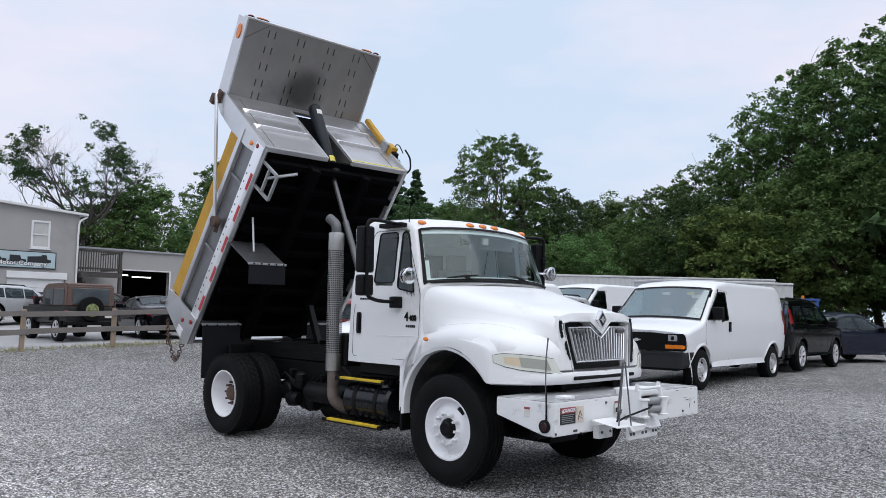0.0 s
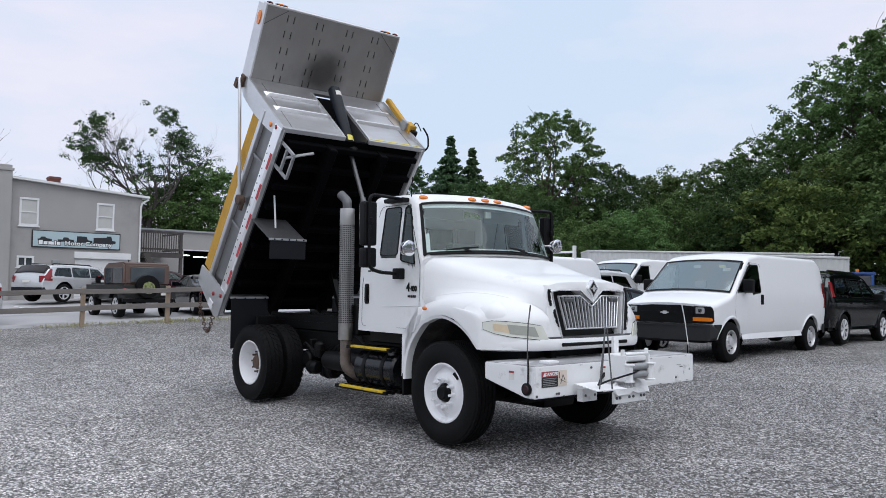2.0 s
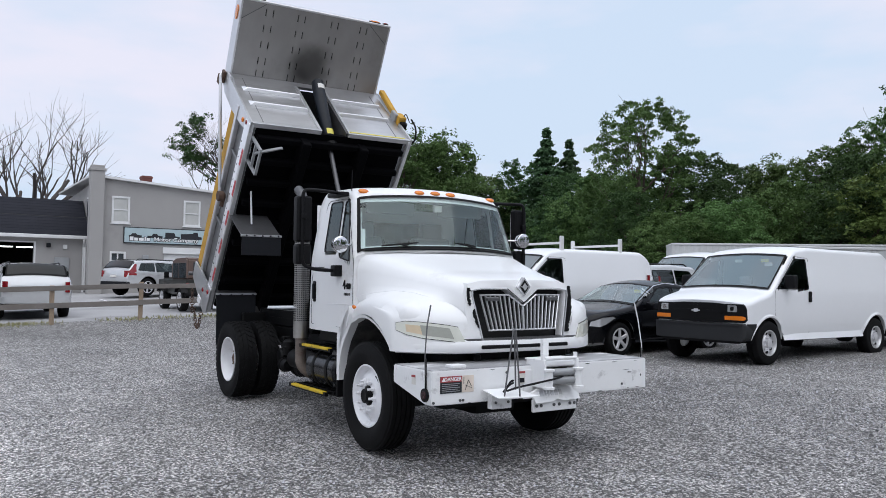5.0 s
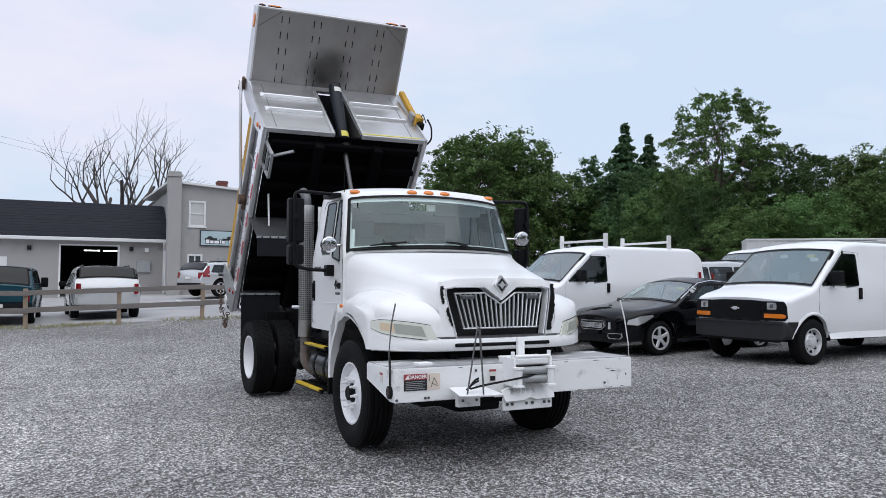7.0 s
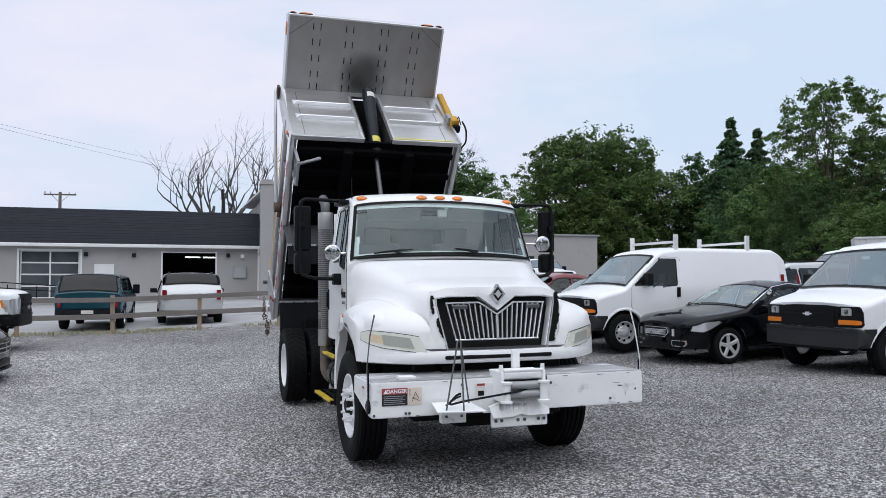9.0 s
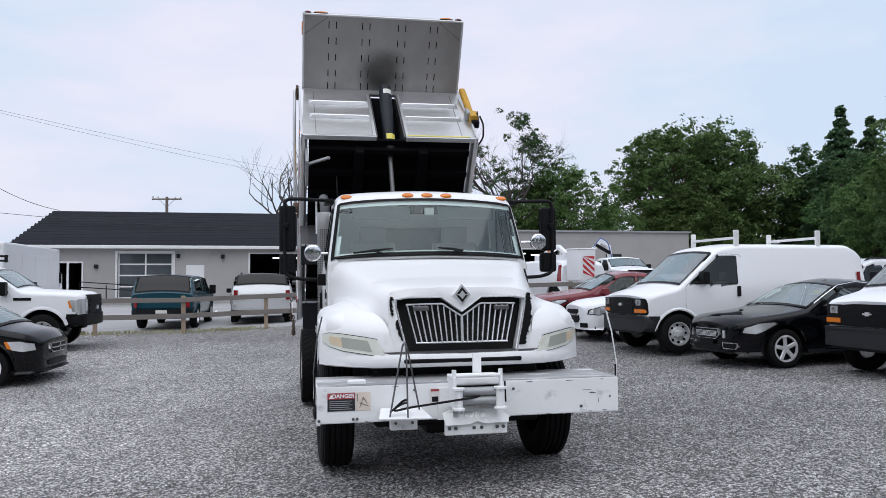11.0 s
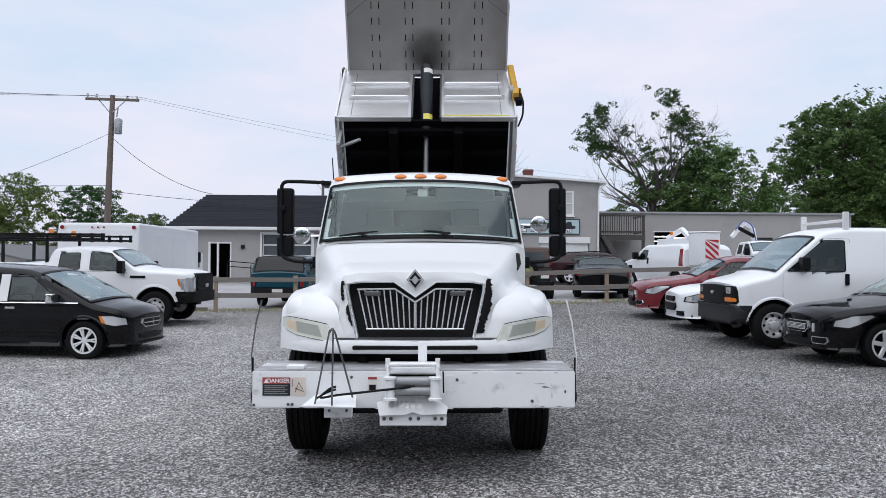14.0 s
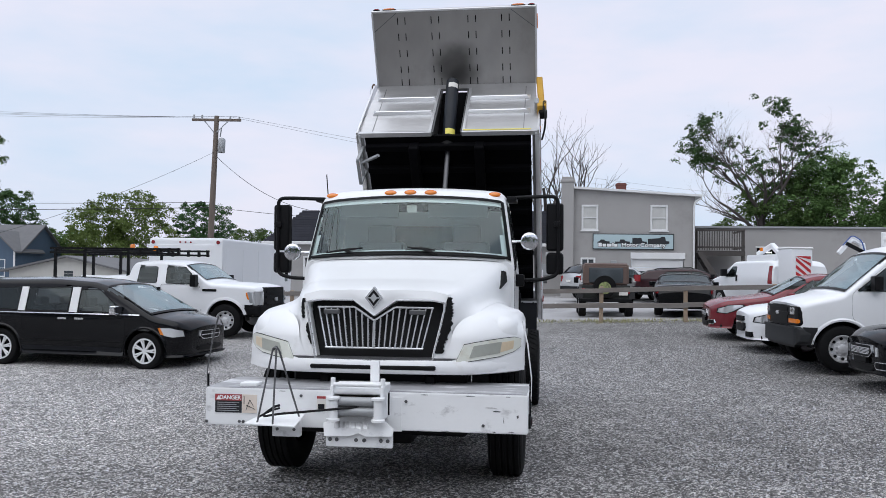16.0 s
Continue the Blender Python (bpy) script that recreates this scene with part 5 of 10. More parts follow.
lathe(bm, [(0.001, 0.7), (0.22, 0.75), (0.24, 1.0), (0.16, 1.5), (0.10, 1.9), (0.001, 1.92)], 16, "y", (0, 0, 0.55))
part("gearbox", bm, FRAME, TR)
bm = B()
box(bm, -0.9, 0.9, 0.75, 1.7, 0.92, 1.06, 0.02, 1)
part("cab_floor", bm, FRAME, TR)
# air tanks and boxes seen behind the step
for x, y, z, r, L in ((-0.72, 2.5, 0.62, 0.12, 0.7), (0.7, 2.6, 0.65, 0.14, 0.8)):
    bm = B()
    lathe(bm, [(0.001, -L / 2 - 0.05), (r * 0.7, -L / 2 - 0.03), (r, -L / 2 + 0.03), (r, L / 2 - 0.03), (r * 0.7, L / 2 + 0.03), (0.001, L / 2 + 0.05)], 20, "y", (x, y, z))
    part("air_tank", bm, FRAME, TR)
for s in (-1, 1):
    bm = B()
    lathe(bm, [(0.001, -0.16), (0.1, -0.15), (0.1, -0.03), (0.13, -0.02), (0.13, 0.02), (0.08, 0.04), (0.08, 0.16), (0.001, 0.18)], 16, "y", (s * 0.42, 3.62, 0.52))
    part("brake_chamber", bm, FRAME, TR)
bm = B()
for i in range(6):
    a = Vector((-0.6 + 0.05 * i, 2.2 + 0.1 * i, 0.85 + 0.03 * i))
    tube(bm, arc_pts([a, a + Vector((0.1, 0.4, 0.12)), a + Vector((0.25, 0.9, -0.1)), (-0.3, 3.6, 0.8)], 0.2), 0.014, 6)
part("brake_hoses", bm, BLACK, TR)


# ---- cab
def cab_top(y):
    return smooth_table([(0.585, 1.86), (0.835, 2.545), (0.98, 2.60), (1.62, 2.615), (1.80, 2.53)], y, 0.05)[0]


def cab_half(y, z):
    body = 1.03 - 0.05 * max(0, (1.35 - z)) ** 2
    if z > 1.84:
        body -= 0.155 * (z - 1.84)
    return body * (1 - 0.04 * max(0, (y - 1.45) / 0.35) ** 2)


def cab_warp(x, y, z):
    f = max(0.0, min(1.0, (1.25 - y) / 0.6)) ** 1.3
    lean = 0.06 * max(0, min(1, (y - 1.5) / 0.3)) * (z - 1.0)
    return (x, y - 0.24 * f * (1 - min(1, abs(x) / 1.0) ** 2.2) - lean, z)


CAB = Shell(0.585, 1.80, 0.035, cab_top, lambda y: 1.06 + 0.02 * max(0, 0.8 - y), cab_half, lambda y: 0.10, 0.035, cab_warp, (0.835, 0.625))
DOORWIN = [(1.01, 1.91), (1.34, 1.91), (1.34, 2.46), (1.05, 2.46)]
VENT = [(0.68, 1.80), (0.96, 1.85), (0.99, 2.46), (0.89, 2.45)]
cab = part("cab", CAB.mesh([CAB.hole(DOORWIN), CAB.hole(VENT)], [(0.62, 0.795, 0.90)], front=True, back=False), WHITE, TR, "white steel truck cab")
# back wall with a rear window
bm = B()
wall_with_holes(bm, -0.93, 0.93, 1.06, 2.46, 1.72, 1.75, [(-0.42, 0.42, 1.85, 2.3)])
part("back_panel", bm, WHITE, TR, smooth=False)
bm = B()
box(bm, -0.42, 0.42, 1.73, 1.735, 1.85, 2.3)
part("rear_window", bm, DARKGLASS, TR)
CAB.side_window(DOORWIN, TR, DARKGLASS, "door_window", 0.025, 0.05)
CAB.side_window(VENT, TR, DARKGLASS, "quarter_window", 0.028, 0.06)
CAB.top_patch(0.597, 0.818, 0.968, 0.008, -1, "windscreen", TR, GLASS, 0.035)
bm = B()
prev = None
tube(bm, [Vector(CAB.warp(x, 0.605, CAB.z_at(0.9 * x, 0.605))) + Vector((0, -0.03, -0.01)) for x in (-0.94, -0.7, -0.4, 0, 0.4, 0.7, 0.94)], 0.012, 8)
part("windscreen_seal", bm, TRIM, TR)
# door edges, handles, badges
for s in (-1, 1):
    door = [(0.62, 1.12), (1.70, 1.12), (1.705, 1.6), (1.42, 2.48), (0.94, 2.48), (0.60, 1.82)]
    bm = CAB.ring(door, s, 0.004, 0.007, 0.06)
    part("door_edge", bm, GREYPLASTIC, TR, "shut line of the door")
    bm = CAB.panel([(1.53, 1.37), (1.62, 1.37), (1.62, 1.60), (1.53, 1.60)], s, 0.012, 0.03, 0.02)
    h = part("door_handle", bm, BLACK, TR, "black recessed door handle")
    bm = CAB.panel([(1.555, 1.40), (1.595, 1.40), (1.595, 1.57), (1.555, 1.57)], s, 0.028, 0.015, 0.02)
    part("lever", bm, GREYPLASTIC, h)
    bm = CAB.panel([(0.60, 1.365), (1.74, 1.345), (1.74, 1.352), (0.60, 1.372)], s, 0.006, 0)
    part("body_crease", bm, WHITE, TR)
for body, size, y, z in (("4", 0.135, 0.795, 1.560), ("400", 0.082, 0.700, 1.548)):
    text_mesh("model_badge", body, size, BLACK, Matrix.Translation((-1.040, y, z)) @ Euler((radians(90), 0, radians(-90))).to_matrix().to_4x4(), TR, 0.004, "black model number on the door", 0.85, 0.002)
for k in range(5):
    bm = CAB.panel([(0.665 + 0.029 * k, 1.455), (0.687 + 0.029 * k, 1.455), (0.687 + 0.029 * k, 1.482), (0.665 + 0.029 * k, 1.482)], -1, 0.008, 0)
    part("badge_bar", bm, BLACK, TR)
for k in range(9):
    bm = CAB.panel([(1.30 + 0.03 * k, 1.735), (1.322 + 0.03 * k, 1.735), (1.322 + 0.03 * k, 1.755), (1.30 + 0.03 * k, 1.755)], -1, 0.006, 0)
    part("name_bar", bm, GREYPLASTIC, TR)
# roof lamps
for x in (-0.82, -0.2, 0.0, 0.2, 0.82):
    y = 0.845 if abs(x) < 0.5 else 0.865
    w = Vector(CAB.warp(x, y, CAB.z_at(x, y)))
    bm = B()
    bmesh.ops.create_uvsphere(bm, u_segments=14, v_segments=8, radius=1, matrix=Matrix.Translation(w + Vector((0, -0.004, 0.0))) @ Matrix.Rotation(radians(42), 4, "X") @ Matrix.Diagonal((0.062, 0.032, 0.022, 1)))
    part("clearance_lamp", bm, AMBER, TR, "amber roof clearance lamp")
# wipers, visor strip, aerial
for x0, x1 in ((-0.78, -0.40), (0.30, 0.04)):
    bm = B()
    pts = []
    for t in (0, 0.25, 0.5, 0.75, 1):
        x = x0 + (x1 - x0) * t
        y = 0.610 + 0.010 * t
        pts.append(Vector(CAB.warp(x, y, CAB.z_at(x, y))) + Vector((0, -0.035, 0.022)))
    tube(bm, pts, [0.009, 0.011, 0.014, 0.011, 0.007], 6)
    tube(bm, [pts[2], pts[2] + Vector((0.16, -0.04, -0.05))], 0.012, 6)
    part("wiper", bm, BLACK, TR)
bm = B()
tube(bm, [(-0.90, 0.93, 2.56), (-0.91, 0.9, 2.78)], 0.006, 5)
part("aerial", bm, BLACK, TR)

# cab inside
bm = B()
box(bm, -0.93, 0.93, 0.62, 0.90, 1.35, 1.83, 0.08, 3)
box(bm, -0.9, 0.9, 0.43, 0.66, 1.76, 1.82, 0.02, 1)
part("dashboard", bm, DASH, TR)
for s in (-1, 1):
    bm = B()
    box(bm, s * 0.47 - 0.27, s * 0.47 + 0.27, 1.1, 1.6, 1.35, 1.52, 0.06, 3)
    box(bm, s * 0.47 - 0.25, s * 0.47 + 0.25, 1.48, 1.64, 1.5, 2.12, 0.06, 3)
    box(bm, s * 0.47 - 0.15, s * 0.47 + 0.15, 1.5, 1.6, 2.08, 2.3, 0.05, 3)
    part("seat", bm, SEATM, TR, "grey cloth seat")
bm = B()
lathe(bm, [(0.22 + 0.016 * math.cos(a), 0.016 * math.sin(a)) for a in (k * math.pi / 4 for k in range(8))], 32, "z", closed=True)
for k in range(4):
    a = k * math.pi / 2 + 0.5
    tube(bm, [(0, 0, -0.03), (0.22 * math.cos(a), 0.22 * math.sin(a), 0)], 0.013, 6)
ob = part("steering_wheel", bm, BLACK, TR)
ob.matrix_basis = pose(0.47, 1.0, 1.87, 38, 0, 0)
bm = B()
for x in (-0.45, 0.45):
    box(bm, x - 0.3, x + 0.3, 0.88, 0.9, 2.33, 2.47, 0.01, 1)
part("sun_visor", bm, SEATM, TR)
bm = B()
box(bm, -0.03, 0.07, 0.66, 0.70, 2.36, 2.44, 0.01, 1)
part("windscreen_sticker", bm, PAPER, TR)


# ---- hood and fenders
def hood_rows(y):
    """Centre height, hood half width, hood edge height, fender top height, fender half width."""
    return smooth_table([
        (-0.84, 1.628, 0.605, 1.560, 1.16, 0.70),
        (-0.78, 1.645, 0.63, 1.578, 1.25, 0.83),
        (-0.65, 1.668, 0.67, 1.60, 1.375, 1.005),
        (-0.50, 1.690, 0.71, 1.62, 1.432, 1.118),
        (-0.30, 1.720, 0.76, 1.645, 1.465, 1.148),
        (-0.05, 1.775, 0.82, 1.69, 1.475, 1.16),
        (0.25, 1.84, 0.90, 1.75, 1.44, 1.14),
        (0.45, 1.895, 0.96, 1.81, 1.40, 1.09),
        (0.60, 1.90, 0.99, 1.84, 1.37, 1.05)], y, 0.05)


def nose_back(y):
    """The hood ends a little short of the grille plane."""
    return y + 0.06 * max(0.0, min(1.0, (-0.50 - y) / 0.34))


ARCH = (0.12, 0.655, 0.635)      # centre y, centre z, radius


def fender_low(y):
    d = ARCH[2] ** 2 - (y - ARCH[0]) ** 2
    arch = ARCH[1] + math.sqrt(d) if d > 0 else 0
    base = 1.24 if y < -0.5 else 1.10
    return max(base, arch)


def hood_section(y):
    c, hw, he, ft, fw = hood_rows(y)
    low = min(fender_low(y), ft - 0.05)
    pts = [(fw, low), (fw + 0.004, low + 0.25 * (ft - low)), (fw, low + 0.55 * (ft - low)), (fw - 0.02, low + 0.78 * (ft - low)), (fw - 0.06, low + 0.93 * (ft - low))]
    span = fw - hw
    pts += [(fw - 0.06 - 0.3 * span, ft + 0.015), (hw + 0.28 * span, ft + 0.02 + 0.12 * (he - ft)), (hw + 0.1 * span, ft + 0.4 * (he - ft)), (hw + 0.015, ft + 0.75 * (he - ft)), (hw - 0.02, he)]
    pts += [(hw - 0.07, he + 0.55 * (c - he)), (hw - 0.16, he + 0.8 * (c - he)), (0.6 * hw, he + 0.93 * (c - he)), (0.45 * hw, c - 0.004), (0.22 * hw, c), (0, c)]
    return pts


bm = B()
rows = []
ys = [-0.84, -0.82] + [-0.80 + 0.04 * i for i in range(33)] + [0.53, 0.60]
for y in ys:
    h = hood_section(y)
    bulge = []
    for x, z in [(-p, q) for p, q in h] + [(p, q) for p, q in h[-2::-1]]:
        k = max(0.0, min(1.0, (0.60 - y) / 1.50)) ** 1.5
        back = 0.24 * (1 - k) * (1 - min(1, abs(x)) ** 2.2)
        bulge.append(bm.verts.new((x, nose_back(y) - back * max(0, min(1, (y + 0.6) / 1.1)) - 0.04 * k * (1 - min(1.0, abs(x) / 0.9) ** 2), z)))
    rows.append(bulge)
grid_faces(bm, rows)
for side in (rows[0][:10], rows[0][:-11:-1]):
    back = [bm.verts.new((math.copysign(0.60, v.co.x), v.co.y + 0.01, v.co.z)) for v in side]
    grid_faces(bm, [side, back])
hood = part("hood", bm, WHITE, TR, "white tilting hood with flared fenders", angle=50)
# thin white ridge that draws the crease highlight between hood and fender
for s in (-1, 1):
    pts = []
    for i in range(26):
        y = -0.52 + 0.042 * i
        x, z = hood_section(y)[6]
        k = max(0.0, min(1.0, (0.60 - y) / 1.50)) ** 1.5
        back = 0.24 * (1 - k) * (1 - min(1, x) ** 2.2) * max(0, min(1, (y + 0.6) / 1.1))
        pts.append((s * x, nose_back(y) - back - 0.04 * k * (1 - min(1.0, x / 0.9) ** 2), z + 0.0005))
    part("hood_seam", tube(B(), pts, 0.0025, 5), WHITE, TR)
# front face of the hood round the grille
bm = B()


def nose_y(x, z):
    return -0.848 - 0.035 * (1 - (abs(x) / 0.6) ** 2) + 0.10 * max(0, z - 1.1) + 0.18 * max(0.0, abs(x) - 0.6)


outer = [(-0.66, 1.04), (-0.64, 1.16), (-0.62, 1.34), (-0.625, 1.50), (-0.59, 1.60), (-0.46, 1.630), (-0.2, 1.640), (0, 1.645), (0.2, 1.640), (0.46, 1.630), (0.59, 1.60), (0.625, 1.50), (0.62, 1.34), (0.64, 1.16), (0.66, 1.04), (0.3, 1.04), (0, 1.04), (-0.3, 1.04)]
inner = [(-0.46, 1.095), (-0.475, 1.17), (-0.515, 1.34), (-0.545, 1.48), (-0.545, 1.53), (-0.45, 1.545), (-0.17, 1.545), (0, 1.425), (0.17, 1.545), (0.45, 1.545), (0.545, 1.53), (0.545, 1.48), (0.515, 1.34), (0.475, 1.17), (0.46, 1.095), (0.3, 1.09), (0, 1.085), (-0.3, 1.09)]
rows = [[bm.verts.new((x, nose_y(x, z) + dy, z)) for x, z in p] for p, dy in ((outer, 0.09), (outer, 0.012), ([(0.94 * x + 0.06 * u, 0.94 * z + 0.06 * v) for (x, z), (u, v) in zip(outer, inner)], -0.008), ([(0.2 * x + 0.8 * u, 0.2 * z + 0.8 * v) for (x, z), (u, v) in zip(outer, inner)], -0.022), (inner, -0.008), (inner, 0.08))]
grid_faces(bm, rows, True)
part("grille_surround", bm, WHITE, TR, "white hood nose around the grille", angle=50)
bm = B()
sc = lambda k: [(x * k, 1.32 + (z - 1.32) * k) for x, z in inner]
rows = [[bm.verts.new((x, nose_y(x, z) + dy, z)) for x, z in p] for p, dy in ((sc(1.040), -0.010), (sc(1.036), -0.03), (sc(1.012), -0.03), (sc(1.006), 0.03))]
grid_faces(bm, rows, True)
grille = part("grille", bm, GRILLECHROME, TR, "chrome barred grille with a dark recess")
bm = B()
vs = [bm.verts.new((x, nose_y(x, z) + 0.10, z)) for x, z in inner]
bm.faces.new(vs)
box(bm, -0.42, 0.42, -0.70, -0.67, 1.12, 1.5)
part("radiator", bm, RADIATOR, grille)
for i in range(19):
    x = -0.459 + 0.051 * i
    zt = 1.488 if abs(x) > 0.165 else 1.385 + 0.60 * abs(x)
    zb = 1.180
    xb = x * 0.84
    bm = B()
    pts = [(x, zt), (xb, zb)]
    top, bot = Vector((x, nose_y(x, zt) + 0.0, zt)), Vector((xb, nose_y(xb, zb) + 0.0, zb))
    obox(bm, bot, top, 0.011 if abs(x) > 0.01 else 0.022, 0.03, up=(0, -1, 0), bevel=0.005)
    part("bar", bm, GRILLECHROME, grille)
for a, b in (((-0.47, 1.492), (-0.165, 1.497)), ((0.165, 1.497), (0.47, 1.492)), ((-0.165, 1.497), (0, 1.39)), ((0.165, 1.497), (0, 1.39)), ((-0.395, 1.175), (0.395, 1.175))):
    bm = B()
    obox(bm, (a[0], nose_y(*a) - 0.005, a[1]), (b[0], nose_y(*b) - 0.005, b[1]), 0.014, 0.03, up=(0, -1, 0), bevel=0.004)
    part("bar", bm, GRILLECHROME, grille)
for s in (-1, 1):
    bm = B()
    box(bm, s * 0.345 - 0.065, s * 0.345 + 0.065, -0.878, -0.838, 1.440, 1.478, 0.008, 1)
    part("grille_lamp", bm, STEELGREY, grille)
for k, y0, y1, mt, nm in ((1.0, -0.885, -0.835, GRILLECHROME, "badge"), (0.74, -0.889, -0.884, BLACK, "badge_inset"), (0.42, -0.893, -0.888, GRILLECHROME, "badge_mark")):
    bm = B()
    prism(bm, [(0, 1.57 - 0.088 * k), (0.072 * k, 1.57), (0, 1.57 + 0.088 * k), (-0.072 * k, 1.57)], XZ, (y0, y1))
    if nm == "badge_mark":
        box(bm, -0.05, 0.05, y0 + 0.001, y1, 1.566, 1.574)
    part(nm, bm, mt, grille, "chrome diamond badge" if nm == "badge" else "", smooth=False)
# dark ragged patches beside the grille, painting dark reflections of the chrome bezel
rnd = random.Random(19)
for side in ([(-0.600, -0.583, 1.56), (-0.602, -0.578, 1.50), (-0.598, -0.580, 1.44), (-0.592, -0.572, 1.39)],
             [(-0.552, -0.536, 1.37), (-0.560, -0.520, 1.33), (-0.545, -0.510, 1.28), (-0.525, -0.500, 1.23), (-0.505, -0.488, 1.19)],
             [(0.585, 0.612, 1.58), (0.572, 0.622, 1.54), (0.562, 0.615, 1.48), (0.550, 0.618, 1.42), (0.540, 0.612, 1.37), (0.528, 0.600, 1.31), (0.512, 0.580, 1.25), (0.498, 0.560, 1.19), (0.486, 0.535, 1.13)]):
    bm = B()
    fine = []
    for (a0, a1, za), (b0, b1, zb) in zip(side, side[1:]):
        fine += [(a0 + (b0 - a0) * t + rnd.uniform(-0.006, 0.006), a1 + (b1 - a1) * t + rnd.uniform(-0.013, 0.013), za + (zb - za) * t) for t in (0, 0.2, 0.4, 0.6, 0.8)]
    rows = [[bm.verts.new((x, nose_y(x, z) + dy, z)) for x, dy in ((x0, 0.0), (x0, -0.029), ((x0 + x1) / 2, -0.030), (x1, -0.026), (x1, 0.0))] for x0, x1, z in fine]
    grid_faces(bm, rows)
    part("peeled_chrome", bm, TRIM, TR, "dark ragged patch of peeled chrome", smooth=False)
bm = B()
prism(bm, [(0.20, 1.635), (0.40, 1.70), (0.42, 1.79), (0.36, 1.80)], lambda u, v, w: Vector((0.885 + 0.30 * (u - 0.2) - 0.20 * (v - 1.635) + w, u, v)), (0.0, 0.042))
part("cowl_vent", bm, BLACK, TR, "black louvred intake", smooth=False)
# lower valance and chrome strip
bm = B()
prof = [(-0.87, 0.98), (-0.885, 1.0), (-0.89, 1.05), (-0.875, 1.085), (-0.83, 1.09), (-0.79, 1.02), (-0.81, 0.97)]
xs = [-1.12, -1.10, -1.02, -0.9, -0.72, -0.4, 0, 0.4, 0.72, 0.9, 1.02, 1.10, 1.12]
rows = []
for x in xs:
    k = max(0.0, (abs(x) - 0.55) / 0.57)
    sh = 0.38 * k ** 2.0
    rows.append([bm.verts.new((x, y + sh - 0.035 * (1 - (x / 1.2) ** 2), z)) for y, z in prof])
grid_faces(bm, rows, True)
part("valance", bm, WHITE, TR, "white lower hood valance")
bm = B()
for z in (1.03,):
    for x0, x1 in ((-0.50, 0.50),):
        box(bm, x0, x1, -0.930, -0.88, z - 0.017, z + 0.017, 0.008, 1)
part("valance_slot", bm, TRIM, TR)
bm = B()
xs = [-0.66, -0.6, -0.45, -0.25, 0, 0.25, 0.45, 0.6, 0.66]
rows = [[bm.verts.new((x, nose_y(x, 1.1) + dy, z)) for x in xs] for z, dy in ((1.108, 0.02), (1.104, -0.03), (1.056, -0.012), (1.052, 0.03))]
grid_faces(bm, rows)
part("chrome_strip", bm, STEELGREY, TR, "polished band below the grille")


# headlights wrapped round the corners
def corner(x, z, off=0.0):
    """The skin of the front corner at height z: returns a point for a signed x."""
    ax = abs(x)
    k = max(0.0, (ax - 0.60) / 0.55)
    y = -0.855 + 0.385 * k ** 2.0 + 0.10 * max(0, z - 1.08)
    return Vector((x, y - off * (1 - 0.5 * k), z))


def fender_height(x, y):
    """Half width and height of the hood's fender top at x, kept off the hood's side."""
    c, hw, he, ft, fw = hood_rows(max(-0.84, min(0.5, y)))
    pts = hood_section(max(-0.84, min(0.5, y)))[:7]
    x = max(pts[-1][0], min(pts[2][0] - 0.002, x))
    for (x0, z0), (x1, z1) in zip(pts[2:], pts[3:]):
        if x1 <= x <= x0:
            return x, z0 + (z1 - z0) * (x0 - x) / max(1e-6, x0 - x1)
    return x, pts[-1][1]


